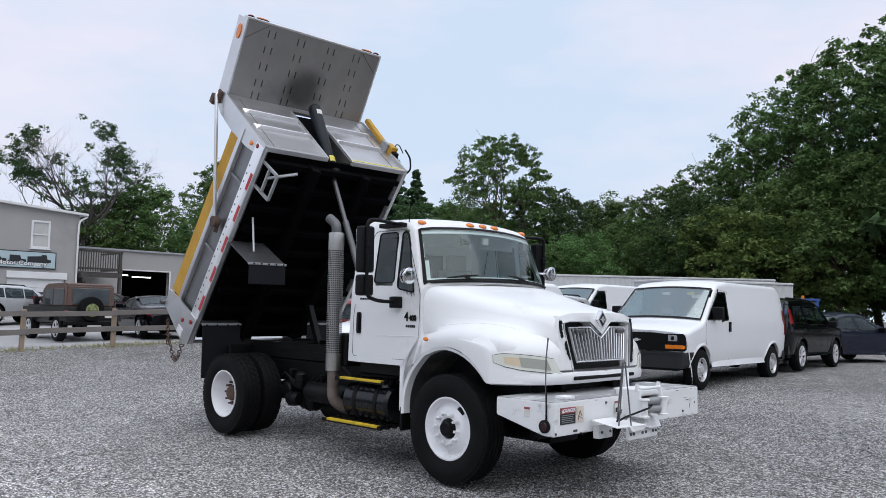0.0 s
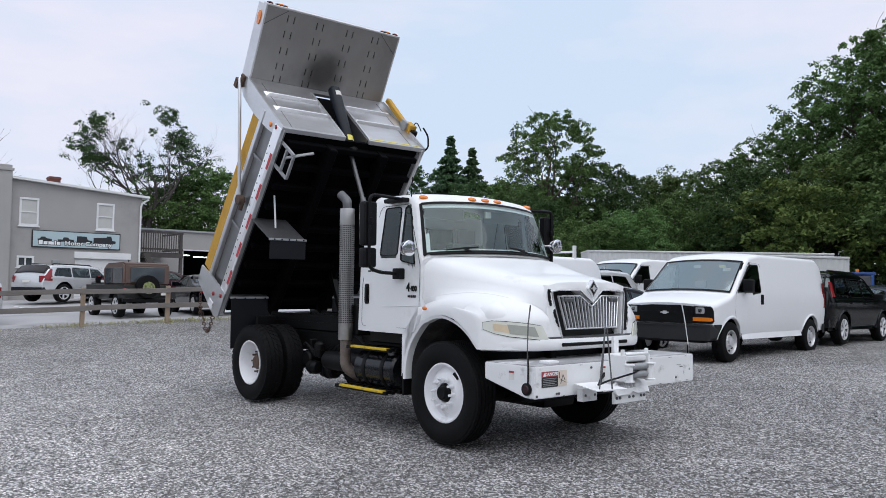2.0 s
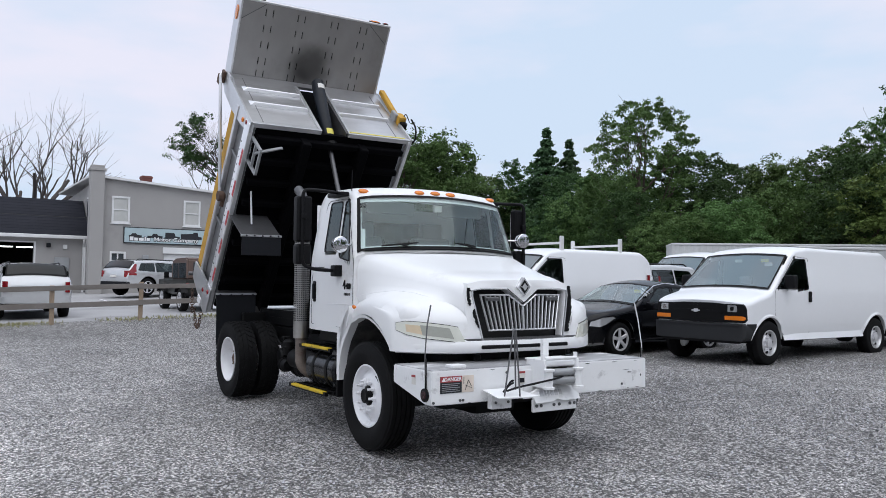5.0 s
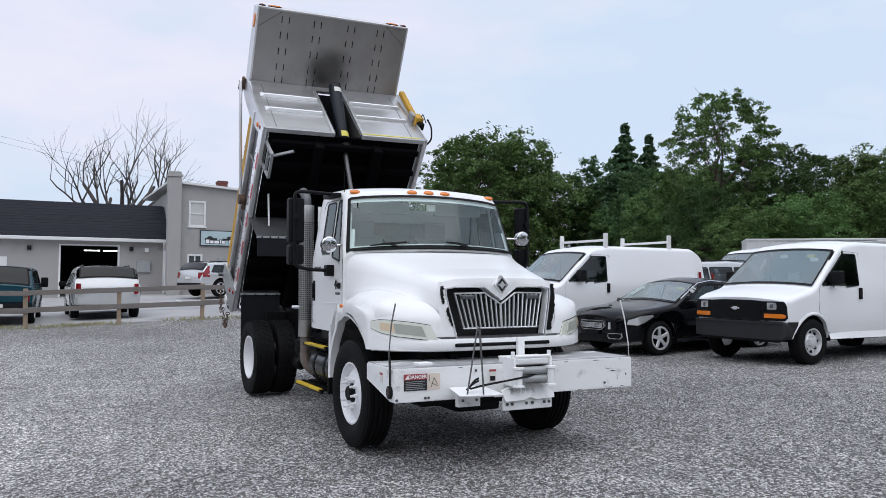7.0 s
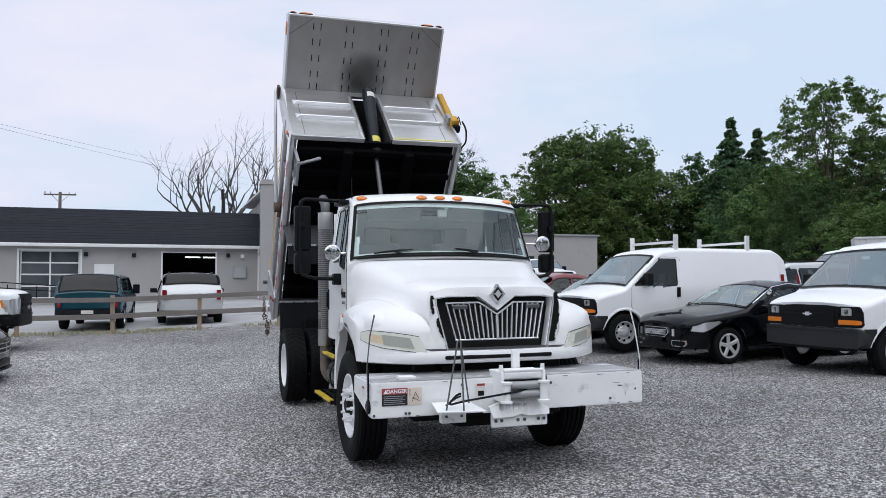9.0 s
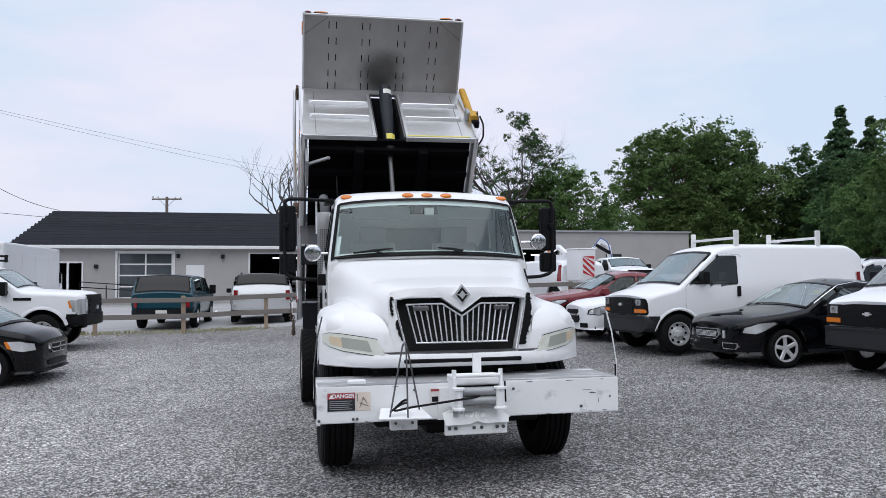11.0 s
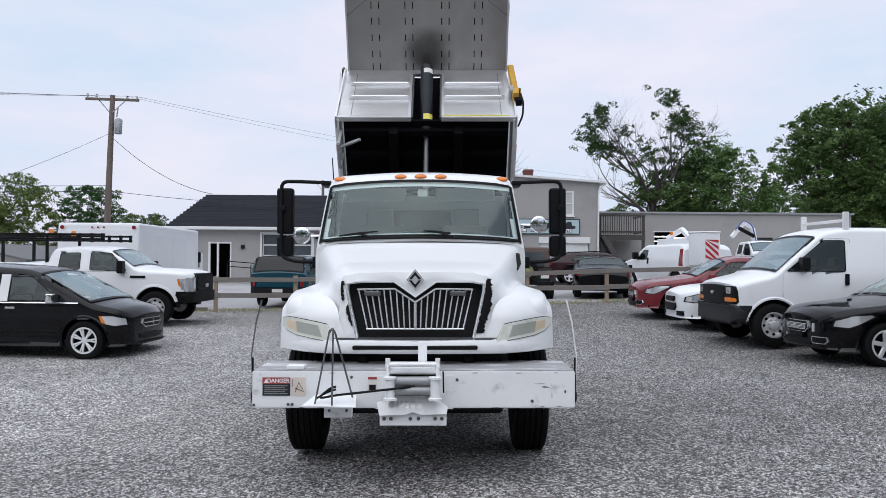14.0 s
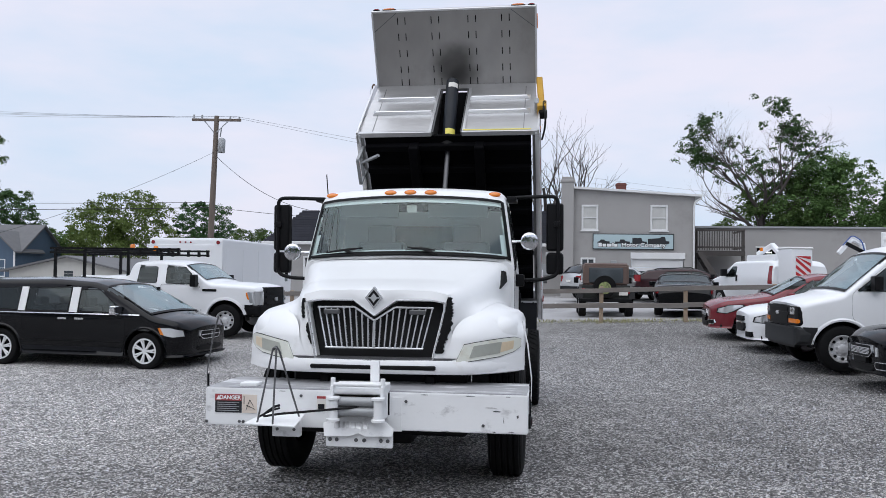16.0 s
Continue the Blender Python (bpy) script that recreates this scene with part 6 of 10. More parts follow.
for s in (-1, 1):
    top = [(0.715, 1.210), (0.80, 1.226), (0.90, 1.240), (1.0, 1.251), (1.09, 1.256), (1.142, 1.240)]
    bot = [(0.655, 1.080), (0.75, 1.083), (0.86, 1.098), (0.98, 1.112), (1.08, 1.140), (1.142, 1.178)]
    def lens(k0, k1, off, thick=0.03, a=0, b=6):
        bm = B()
        rows = []
        for t in (0.0, 0.25, 0.5, 0.75, 1.0):
            f = k0 + (k1 - k0) * t
            rows.append([bm.verts.new(corner(s * (u0 + (u1 - u0) * f), v0 + (v1 - v0) * f, off)) for (u0, v0), (u1, v1) in list(zip(bot, top))[a:b]])
        grid_faces(bm, rows)
        back = [[bm.verts.new(v.co + Vector((0, thick, 0))) for v in (r[0], r[-1])] for r in (rows[0], rows[-1])]
        edge = rows[0] + [r[-1] for r in rows[1:-1]] + rows[-1][::-1] + [r[0] for r in rows[-2:0:-1]]
        rim = [bm.verts.new(v.co + Vector((-s * 0.01, thick, 0))) for v in edge]
        grid_faces(bm, [edge, rim], True)
        bmesh.ops.delete(bm, geom=[v for v in bm.verts if not v.link_faces], context="VERTS")
        return bm
    part("lamp_seal", lens(-0.035, 1.035, 0.025, 0.02), TRIM, TR)
    hl = part("headlight", lens(0.0, 1.0, 0.030), LENS, TR, "yellowed wraparound headlight")
    part("reflector", lens(0.18, 0.82, 0.035, 0.006, 1, 4), LENSIN, hl)
    part("turn_signal", lens(0.22, 0.78, 0.035, 0.006, 3, 5), mat("faded_amber_lens", (0.66, 0.54, 0.38), 0.3, vary=0.1, coat=0.5) if s < 0 else bpy.data.materials["faded_amber_lens"], hl)
    # front corner skin of the fender, above and below the lamp
    bm = B()
    cols = [0.0, 0.04, 0.12, 0.22, 0.34, 0.46, 0.58, 0.70, 0.80, 0.88, 0.94, 0.98, 1.0]
    rows = []
    for z in (0.985, 1.0, 1.03, 1.06, 1.09, 1.13, 1.17, 1.21, 1.25):
        inner_x = 0.55 + 0.08 * max(0.0, min(1.0, (z - 1.09) / 0.2))
        line = [corner(s * (inner_x + (1.158 - inner_x) * c), z, 0.012) for c in cols]
        ya = ARCH[0] - math.sqrt(ARCH[2] ** 2 - (z - ARCH[1]) ** 2)
        y0 = line[-1].y
        line += [Vector((s * 1.166, y0 + (ya - y0) * c, z)) for c in (0.2, 0.6, 1.0)]
        rows.append(line)
    last = rows[-1]
    for f in (0.12, 0.25, 0.38, 0.52, 0.66, 0.82, 1.0):
        line = []
        for p in last:
            yt = p.y + 0.24
            xt, zt = fender_height(abs(p.x), yt)
            f2, f3 = f * f, f * f * f
            h0, h1, g0, g1 = 2 * f3 - 3 * f2 + 1, 3 * f2 - 2 * f3, f3 - 2 * f2 + f, f3 - f2
            line.append(Vector((s * (abs(p.x) * (1 - f2) + xt * f2), h0 * p.y + h1 * yt + g0 * 0.03 + g1 * 0.34, h0 * p.z + h1 * (zt + 0.003) + g0 * 0.24 + g1 * 0.05)))
        rows.append(line)
    grid_faces(bm, [[bm.verts.new(p) for p in line] for line in rows])
    part("fender_front", bm, WHITE, TR, "white fender corner", angle=60)
    # side skirt of the fender before and behind the arch, inner arch, marker lamp
    bm = B()
    n = 20
    rows = []
    for i in range(n + 1):
        a = math.pi * (0.19 + 0.84 * i / n)
        y, z = ARCH[0] - ARCH[2] * math.cos(a), ARCH[1] + ARCH[2] * math.sin(a)
        fw = hood_rows(max(-0.7, min(0.53, y)))[4] + (0.02 if y < 0.4 else 0.06)
        rows.append([Vector((s * fw, y, z)), Vector((s * (fw - 0.01), y + 0.03 * math.cos(a), z - 0.03 * math.sin(a))), Vector((s * (fw - 0.09), y + 0.034 * math.cos(a), z - 0.032 * math.sin(a))), Vector((s * 0.62, y + 0.05 * math.cos(a), z - 0.04 * math.sin(a)))])
    grid_faces(bm, [[bm.verts.new(p) for p in r_[:3]] for r_ in rows])
    arch = part("wheel_arch", bm, WHITE, TR, "white lip of the wheel arch")
    bm = B()
    grid_faces(bm, [[bm.verts.new(p) for p in r_[2:]] for r_ in rows])
    part("arch_liner", bm, ARCHMUD, arch, "dark muddy inner arch")
    bm = B()
    box(bm, s * 0.60 - 0.01, s * 0.60 + 0.01, -0.62, 0.74, 0.56, 1.45)
    part("inner_splash_panel", bm, GREYPLASTIC, TR)
    bm = B()
    prism(bm, [(0.53, 1.36), (0.66, 1.22), (0.74, 1.02), (0.765, 0.62), (0.80, 0.62), (0.80, 1.06), (0.60, 1.10), (0.53, 1.28)], YZ, (s * 1.06 - 0.05, s * 1.06 + 0.05))
    part("arch_tail", bm, WHITE, TR, smooth=False)
    bm = B()
    box(bm, s * 1.06 - 0.07, s * 1.06 + 0.07, 0.745, 0.775, 0.42, 0.66, 0.01, 1)
    part("splash_flap", bm, BLACK, TR)
    bm = B()
    bmesh.ops.create_uvsphere(bm, u_segments=14, v_segments=8, radius=1, matrix=Matrix.Translation((s * 1.10, 0.44, 1.350)) @ Matrix.Diagonal((0.016, 0.036, 0.020, 1)))
    part("side_marker", bm, AMBER, TR, "amber side marker lamp")

# ---- mirrors
for s in (-1, 1):
    m = part("mirror_arm", tube(B(), arc_pts([(s * 0.98, 1.04, 2.54), (s * 1.28, 0.96, 2.545), (s * 1.44, 0.96, 2.545), (s * 1.44, 0.96, 1.765), (s * 1.3, 0.95, 1.72), (s * 1.04, 0.93, 1.71)], 0.07), 0.019, 10), BLACK, TR, "black tubular mirror arm")
    bm = B()
    box(bm, s * 1.41 - 0.085, s * 1.41 + 0.085, 0.97, 1.085, 2.005, 2.48, 0.04, 3)
    box(bm, s * 1.43 - 0.03, s * 1.43 + 0.03, 0.93, 1.0, 2.24, 2.30, 0.015, 2)
    h = part("mirror_head", bm, BLACK, m, "black upper mirror housing")
    bm = B()
    box(bm, s * 1.41 - 0.085, s * 1.41 + 0.085, 0.97, 1.09, 1.77, 1.985, 0.045, 3)
    part("mirror_convex", bm, BLACK, m, "black lower mirror housing")
    bm = B()
    box(bm, s * 1.41 - 0.07, s * 1.41 + 0.07, 1.082, 1.09, 2.03, 2.45)
    part("mirror_glass", bm, CHROME, m)
    bm = B()
    box(bm, s * 1.06 - 0.05, s * 1.06 + 0.05, 0.87, 0.99, 1.65, 1.77, 0.02, 2)
    part("mirror_base", bm, BLACK, m)
    bm = B()
    box(bm, s * 0.98 - 0.05, s * 0.98 + 0.05, 0.92, 1.27, 2.50, 2.55, 0.02, 2)
    part("mirror_base", bm, BLACK, m)
    # chrome spot lamp on the pillar
    c = Vector((s * 1.17, 0.66, 2.03 + 0.055 * s))
    bm = B()
    lathe(bm, [(0.001, 0.07), (0.045, 0.06), (0.078, 0.02), (0.085, -0.03), (0.083, -0.045), (0.075, -0.05), (0.001, -0.052)], 24, "y", c)
    sp = part("spot_lamp", bm, CHROME, TR, "chrome pillar spot lamp")
    bm = B()
    lathe(bm, [(0.07, -0.054), (0.05, -0.058), (0.001, -0.06)], 20, "y", c)
    part("lamp_glass", bm, CHROME, sp)
    bm = B()
    tube(bm, [c + Vector((0, 0.02, 0)), c + Vector((-s * 0.1, 0.03, 0.0)), c + Vector((-s * 0.17, 0.04, 0.0))], 0.014, 8)
    part("lamp_bracket", bm, CHROME, sp)

# ---- steps, tank and exhaust stack
for s in (-1, 1):
    for z, y0, y1, x in ((0.87, 1.12, 1.96, 1.02), (0.41, 1.10, 2.10, 1.08)):
        bm = B()
        for k in range(4):
            box(bm, s * (x - 0.30 + 0.1 * k) - 0.018, s * (x - 0.30 + 0.1 * k) + 0.018, y0, y1, z - 0.03, z + 0.008)
        for k in range(8):
            yy = y0 + (y1 - y0) * (k + 0.5) / 8
            box(bm, s * (x - 0.17) - 0.14, s * (x - 0.17) + 0.14, yy - 0.012, yy + 0.012, z - 0.015, z + 0.009)
        st = part("cab_step", bm, FRAME, TR, "black grated cab step")
        bm = B()
        box(bm, s * x - 0.030, s * x + 0.030, y0 + 0.05, y1 - 0.10, z - 0.012, z + 0.014, 0.004, 1)
        part("step_edge", bm, STEPYELLOW, st, "yellow non-slip step edge")
    bm = B()
    lathe(bm, [(0.001, 1.13), (0.19, 1.14), (0.215, 1.17), (0.215, 1.86), (0.19, 1.89), (0.001, 1.90)], 32, "y", (s * 0.78, 0, 0.62))
    tk = part("fuel_tank", bm, TANKBLACK, TR, "black cylindrical fuel tank")
    for y in (1.33, 1.68):
        bm = B()
        lathe(bm, [(0.22, y - 0.03), (0.224, y), (0.22, y + 0.03)], 32, "y", (s * 0.78, 0, 0.62))
        part("tank_strap", bm, FRAME, tk)
    bm = B()
    lathe(bm, [(0.05, 0), (0.05, 0.05), (0.03, 0.07), (0.001, 0.07)], 16, "z", (s * 0.9, 1.24, 0.80))
    part("filler_cap", bm, STEELGREY, tk)
bm = B()
tube(bm, arc_pts([(-0.5, 1.6, 0.5), (-0.8, 2.02, 0.48), (-0.965, 2.085, 0.60), (-0.965, 2.085, 1.0)], 0.15), 0.065, 16)
ex = part("exhaust_stack", bm, HOTSTEEL, TR, "tall exhaust stack with perforated bright heat shield")
bm = B()
tube(bm, arc_pts([(-0.965, 2.085, 0.95), (-0.965, 2.085, 2.50), (-0.965, 2.095, 2.60), (-0.97, 2.22, 2.68)], 0.10, 7), 0.056, 16)
part("tail_pipe", bm, STEELGREY, ex)
bm = B()
N = 24
lathe(bm, [(0.088, 0.93), (0.090, 0.94), (0.090, 1.12), (0.087, 1.12)], N, "z", (-0.965, 2.085, 0))
lathe(bm, [(0.087, 2.3), (0.090, 2.3), (0.090, 2.49), (0.088, 2.5)], N, "z", (-0.965, 2.085, 0))
for k in range(N):
    a0 = 2 * math.pi * (k + 0.14) / N
    a1 = 2 * math.pi * (k + 0.86) / N
    c0, c1 = [(-0.965 + 0.0895 * math.cos(a), 2.085 + 0.0895 * math.sin(a)) for a in (a0 - 0.07, a0)]
    v = [bm.verts.new((*c, z)) for c in (c0, c1) for z in (1.12, 2.3)]
    bm.faces.new((v[0], v[2], v[3], v[1]))
for i in range(48):
    z = 1.12 + i * 1.18 / 48
    lathe(bm, [(0.0895, z), (0.0895, z + 0.009)], N, "z", (-0.965, 2.085, 0))
bmesh.ops.delete(bm, geom=[f for f in bm.faces if len(f.verts) > 8], context="FACES")
part("heat_shield", bm, STACK, ex, "perforated bright steel heat shield")

# ---- front work bumper with winch
bm = B()
prism(bm, [(-1.235, 0.605), (-1.12, 0.605), (-0.60, 0.735), (-0.60, 0.885), (-1.235, 0.885)], YZ, (-1.225, 1.225))
bmesh.ops.bevel(bm, geom=bm.edges[:], offset=0.007, segments=2, affect="EDGES")
bump = part("front_bumper", bm, CHIPPED, TR, "wide white box-section work bumper with chipped paint")
bm = B()
box(bm, -1.215, 1.215, -1.225, -0.61, 0.886, 0.891)
part("bumper_top", bm, WORN, bump, "scuffed bumper deck with worn paint")
bm = B()
box(bm, -0.29, 0.30, -1.245, -1.235, 0.60, 0.85)
part("joint_plate", bm, CHIPPED, bump)
for s in (-1, 1):
    bm = B()
    lathe(bm, [(0.055, -0.004), (0.055, 0.02), (0.045, 0.024), (0.001, 0.024)], 20, "x", (0, 0, 0))
    o = part("side_lamp", bm, BLACK, bump, "round black recessed side lamp")
    o.matrix_basis = pose(s * 1.222, -1.14, 0.685, 0, 0, 0 if s > 0 else 180)
    bm = B()
    lathe(bm, [(0.036, 0.024), (0.03, 0.03), (0.001, 0.032)], 16, "x")
    q = part("side_lamp_lens", bm, WINE, o)
for x, z in ((-1.21, 0.63), (-0.95, 0.635), (-0.92, 0.635), (0.9, 0.66), (-0.47, 0.84), (0.33, 0.82)):
    bm = B()
    lathe(bm, [(0.012, 0), (0.012, -0.008), (0.001, -0.009)], 6, "y", (x, -1.236, z))
    part("bolt", bm, STEELGREY, bump)
# scrapes and chips through the paint
rnd = random.Random(9)
for x, z, w, h in ((0.96, 0.79, 0.10, 0.004), (1.0, 0.765, 0.07, 0.012), (1.05, 0.70, 0.006, 0.05), (1.10, 0.62, 0.05, 0.006), (0.98, 0.616, 0.03, 0.008), (0.62, 0.612, 0.06, 0.005), (1.15, 0.73, 0.018, 0.03), (0.47, 0.872, 0.07, 0.006), (0.80, 0.871, 0.09, 0.007), (1.08, 0.872, 0.05, 0.006), (-0.62, 0.871, 0.06, 0.006), (-0.85, 0.612, 0.04, 0.006)):
    bm = B()
    n = 7
    prism(bm, [(x + w * 0.5 * rnd.uniform(0.6, 1.1) * math.cos(6.2832 * i / n), z + h * 0.5 * rnd.uniform(0.6, 1.2) * math.sin(6.2832 * i / n)) for i in range(n)], XZ, (-1.2372, -1.235))
    part("paint_scrape", bm, STEELGREY, bump, smooth=False)
# warning plates
bm = B()
box(bm, -1.145, -0.935, -1.2395, -1.235, 0.70, 0.838)
wp = part("warning_plate", bm, SIGNBLACK, bump, "DANGER warning plate with fine print")
bm = B()
box(bm, -1.145, -0.935, -1.2425, -1.239, 0.79, 0.838)
part("plate_header", bm, REDSTICK, wp)
text_mesh("plate_lettering", "DANGER", 0.042, LETTER, pose(-1.025, -1.244, 0.813, 90, 0, 0), wp, 0.0006, bold=0.0012)
bm = B()
prism(bm, [(-1.135, 0.797), (-1.098, 0.797), (-1.1165, 0.830)], XZ, (-1.2445, -1.242))
part("plate_triangle", bm, LETTER, wp, smooth=False)
for k in range(5):
    bm = B()
    z = 0.775 - 0.015 * k
    box(bm, -1.13, -0.955 - 0.02 * (k % 2), -1.2415, -1.239, z - 0.0025, z + 0.0025)
    part("print_bar", bm, GALV, wp)
bm = B()
box(bm, -0.93, -0.815, -1.2395, -1.235, 0.70, 0.838)
fs_ = part("picture_plate", bm, PEACH, bump, "faded peach sticker with a sketched rig")
bm = B()
for a, b in (((-0.9, 0.72), (-0.87, 0.80)), ((-0.87, 0.80), (-0.84, 0.75)), ((-0.9, 0.76), (-0.83, 0.73)), ((-0.915, 0.825), (-0.915, 0.77))):
    obox(bm, (a[0], -1.241, a[1]), (b[0], -1.241, b[1]), 0.004, 0.003)
part("picture_bar", bm, SIGNBLACK, fs_)
for x in (-0.31,):
    bm = B()
    box(bm, x - 0.035, x + 0.035, -1.249, -1.245, 0.845 - 0.11, 0.845)
    st = part("small_sticker", bm, PAPER, bump)
    bm = B()
    box(bm, x - 0.033, x + 0.033, -1.2515, -1.249, 0.825, 0.843)
    part("sticker_header", bm, REDSTICK, st)
    bm = B()
    box(bm, x - 0.025, x + 0.025, -1.2515, -1.249, 0.745, 0.785)
    part("sticker_bar", bm, GREYPLASTIC, st)
bm = B()
box(bm, -1.229, -1.226, -0.98, -0.92, 0.75, 0.83)
ss = part("small_sticker", bm, PAPER, bump)
bm = B()
box(bm, -1.2315, -1.229, -0.98, -0.92, 0.812, 0.83)
part("sticker_header", bm, REDSTICK, ss)
# winch and fairlead
w = new("winch_fairlead")
w.empty_display_size = 0.1
w.parent = TR
w["label"] = "white roller fairlead and winch frame"
for s in (-1, 1):
    bm = B()
    box(bm, s * 0.185 - 0.012, s * 0.185 + 0.012, -1.42, -1.16, 0.70, 0.95, 0.008, 1)
    part("side_plate", bm, CHIPPED, w)
    bm = B()
    lathe(bm, [(0.05, 0.70), (0.05, 0.715), (0.034, 0.72), (0.034, 0.85), (0.05, 0.855), (0.05, 0.87)], 14, "z", (s * 0.165, -1.44, 0))
    part("upright_roller", bm, CHIPPED, w)
for z, r, y in ((0.765, 0.034, -1.41), (0.835, 0.034, -1.41), (0.905, 0.028, -1.36), (0.955, 0.014, -1.40)):
    bm = B()
    tube(bm, [(-0.175, y, z), (0.175, y, z)], r, 14)
    part("roller", bm, GALV if r > 0.03 else CHIPPED, w)
bm = B()
tube(bm, [(-0.16, -1.28, 0.80), (0.16, -1.28, 0.80)], 0.06, 14)
part("drum", bm, RUST, w)
for s in (-1, 1):
    bm = B()
    tube(bm, [(s * 0.185, -1.38, 0.93), (s * 0.185, -1.38, 1.0)], 0.018, 8)
    part("frame_pin", bm, CHIPPED, w)
bm = B()
box(bm, 0.03, 0.10, -1.12, -1.08, 0.86, 1.10, 0.012, 2)
part("tow_post", bm, CHIPPED, w)
bm = B()
box(bm, -0.19, 0.19, -1.36, -1.13, 0.93, 0.945, 0.004, 1)
part("winch_cover", bm, CHIPPED, w)
bm = B()
tube(bm, [(0.225, -1.36, 0.90), (0.228, -1.37, 0.74)], 0.007, 6)
part("pin_chain", bm, BLACK, w)
bm = B()
prism(bm, [(-0.27, 0.66), (-0.11, 0.71), (0.14, 0.71), (0.26, 0.63), (0.25, 0.585), (0.06, 0.58), (0.0, 0.60), (-0.06, 0.58), (-0.25, 0.575)], lambda u, v, q: Vector((u, q - 0.55 * (0.71 - v), v)), (-1.30, -1.275))
part("name_plate", bm, CHIPPED, w, "white plate with raised maker's name", smooth=False)
for x, wd in ((-0.165, 0.04), (-0.115, 0.014), (-0.085, 0.02), (-0.045, 0.034), (0.0, 0.034), (0.05, 0.03)):
    bm = B()
    prism(bm, [(x - wd / 2, 0.63), (x + wd / 2, 0.63), (x + wd / 2, 0.675), (x - wd / 2, 0.675)], lambda u, v, q: Vector((u, q - 0.55 * (0.71 - v), v)), (-1.305, -1.298))
    part("raised_mark", bm, ALUMSIDE, w, smooth=False)
bm = B()
box(bm, -0.25, 0.25, -1.33, -1.30, 0.49, 0.60, 0.006, 1)
part("pintle_plate", bm, CHIPPED, w, "scratched white plate below the bumper")
for x in (-0.215, -0.165, 0.165, 0.215, -0.02, 0.04):
    bm = B()
    lathe(bm, [(0.014, -1.331), (0.014, -1.340), (0.001, -1.341)], 10, "y", (x, 0, 0.545))
    part("plate_bolt", bm, STEELGREY, w)
bm = B()
box(bm, -0.67, -0.46, -1.30, -1.235, 0.545, 0.66, 0.004, 1)
part("hook_bracket", bm, CHIPPED, w)
for x in (-0.63, -0.5):
    bm = B()
    lathe(bm, [(0.012, -1.30), (0.012, -1.308), (0.001, -1.309)], 8, "y", (x, 0, 0.60))
    part("plate_bolt", bm, STEELGREY, w)
# folding marker plate with wire legs and cable
bm = B()
prism(bm, [(-0.79, -1.56), (-0.40, -1.60), (-0.43, -1.27), (-0.74, -1.26)], lambda u, v, q: Vector((u, v, q + 0.10 * (v + 1.26))), (0.705, 0.712))
sp = part("wheel_chock_plate", bm, CHIPPED, TR, "white folding plate on bent wire legs", smooth=False)
bm = B()
tube(bm, arc_pts([(-0.705, -1.52, 0.68), (-0.60, -1.50, 1.22), (-0.575, -1.50, 1.22), (-0.575, -1.56, 0.68)], 0.02), 0.007, 6)
tube(bm, arc_pts([(-0.60, -1.49, 1.20), (-0.585, -1.49, 1.235), (-0.565, -1.47, 1.20), (-0.45, -1.34, 0.70)], 0.02), 0.007, 6)
part("wire_leg", bm, STEELGREY, sp)
bm = B()
tube(bm, arc_pts([(0.05, -1.40, 0.80), (-0.12, -1.47, 0.79), (-0.35, -1.48, 0.765), (-0.55, -1.49, 0.745), (-0.69, -1.50, 0.72), (-0.60, -1.46, 0.79), (-0.56, -1.45, 0.80)], 0.05), 0.009, 6)
tube(bm, arc_pts([(-0.70, -1.50, 0.72), (-0.62, -1.47, 0.765), (-0.56, -1.45, 0.78)], 0.03), 0.008, 6)
part("winch_cable", bm, BLACK, w)
# flexible bumper markers
for s in (-1, 1):
    bm = B()
    x, y = s * 1.237, -1.16
    tube(bm, [(x, y, 0.74), (x + 0.01 * s, y, 1.0), (x - 0.02 * s, y + 0.02, 1.25), (x - 0.06 * s, y + 0.03, 1.42)], [0.006, 0.005, 0.006, 0.007], 6)
    r = part("marker_rod", bm, WHITETAPE if s > 0 else STEELGREY, TR, "thin flexible bumper guide rod")
    bm = B()
    tube(bm, [(x, y, 0.72), (x, y, 0.98)], 0.008, 6)
    part("rod_spring", bm, BLACK, r)
bm = B()
box(bm, -0.98, -0.84, -1.17, -1.05, 0.891, 0.918, 0.012, 2)
part("deck_block", bm, CHIPPED, bump)

# ---- raised dump bed (built lying level, then tipped about its front lower edge line)
ANG = 55.0
BED = new("dump_bed")
BED.parent = TR
BED.empty_display_size = 0.1
BED.matrix_basis = Matrix.Translation((0, 3.33, 3.61)) @ Matrix.Rotation(radians(-ANG), 4, "X")
BED["label"] = "raised stainless steel dump bed with a cab shield"
L, W2 = 2.98, 1.135
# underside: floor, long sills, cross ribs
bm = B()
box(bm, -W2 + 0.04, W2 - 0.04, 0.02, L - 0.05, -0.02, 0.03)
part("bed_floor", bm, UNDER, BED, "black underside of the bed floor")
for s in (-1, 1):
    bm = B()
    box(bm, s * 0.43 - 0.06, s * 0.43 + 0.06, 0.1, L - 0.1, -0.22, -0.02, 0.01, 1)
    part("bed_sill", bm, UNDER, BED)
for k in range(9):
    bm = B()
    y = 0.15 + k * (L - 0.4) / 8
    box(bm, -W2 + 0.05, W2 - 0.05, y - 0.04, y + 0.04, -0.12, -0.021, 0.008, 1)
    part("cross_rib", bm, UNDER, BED)
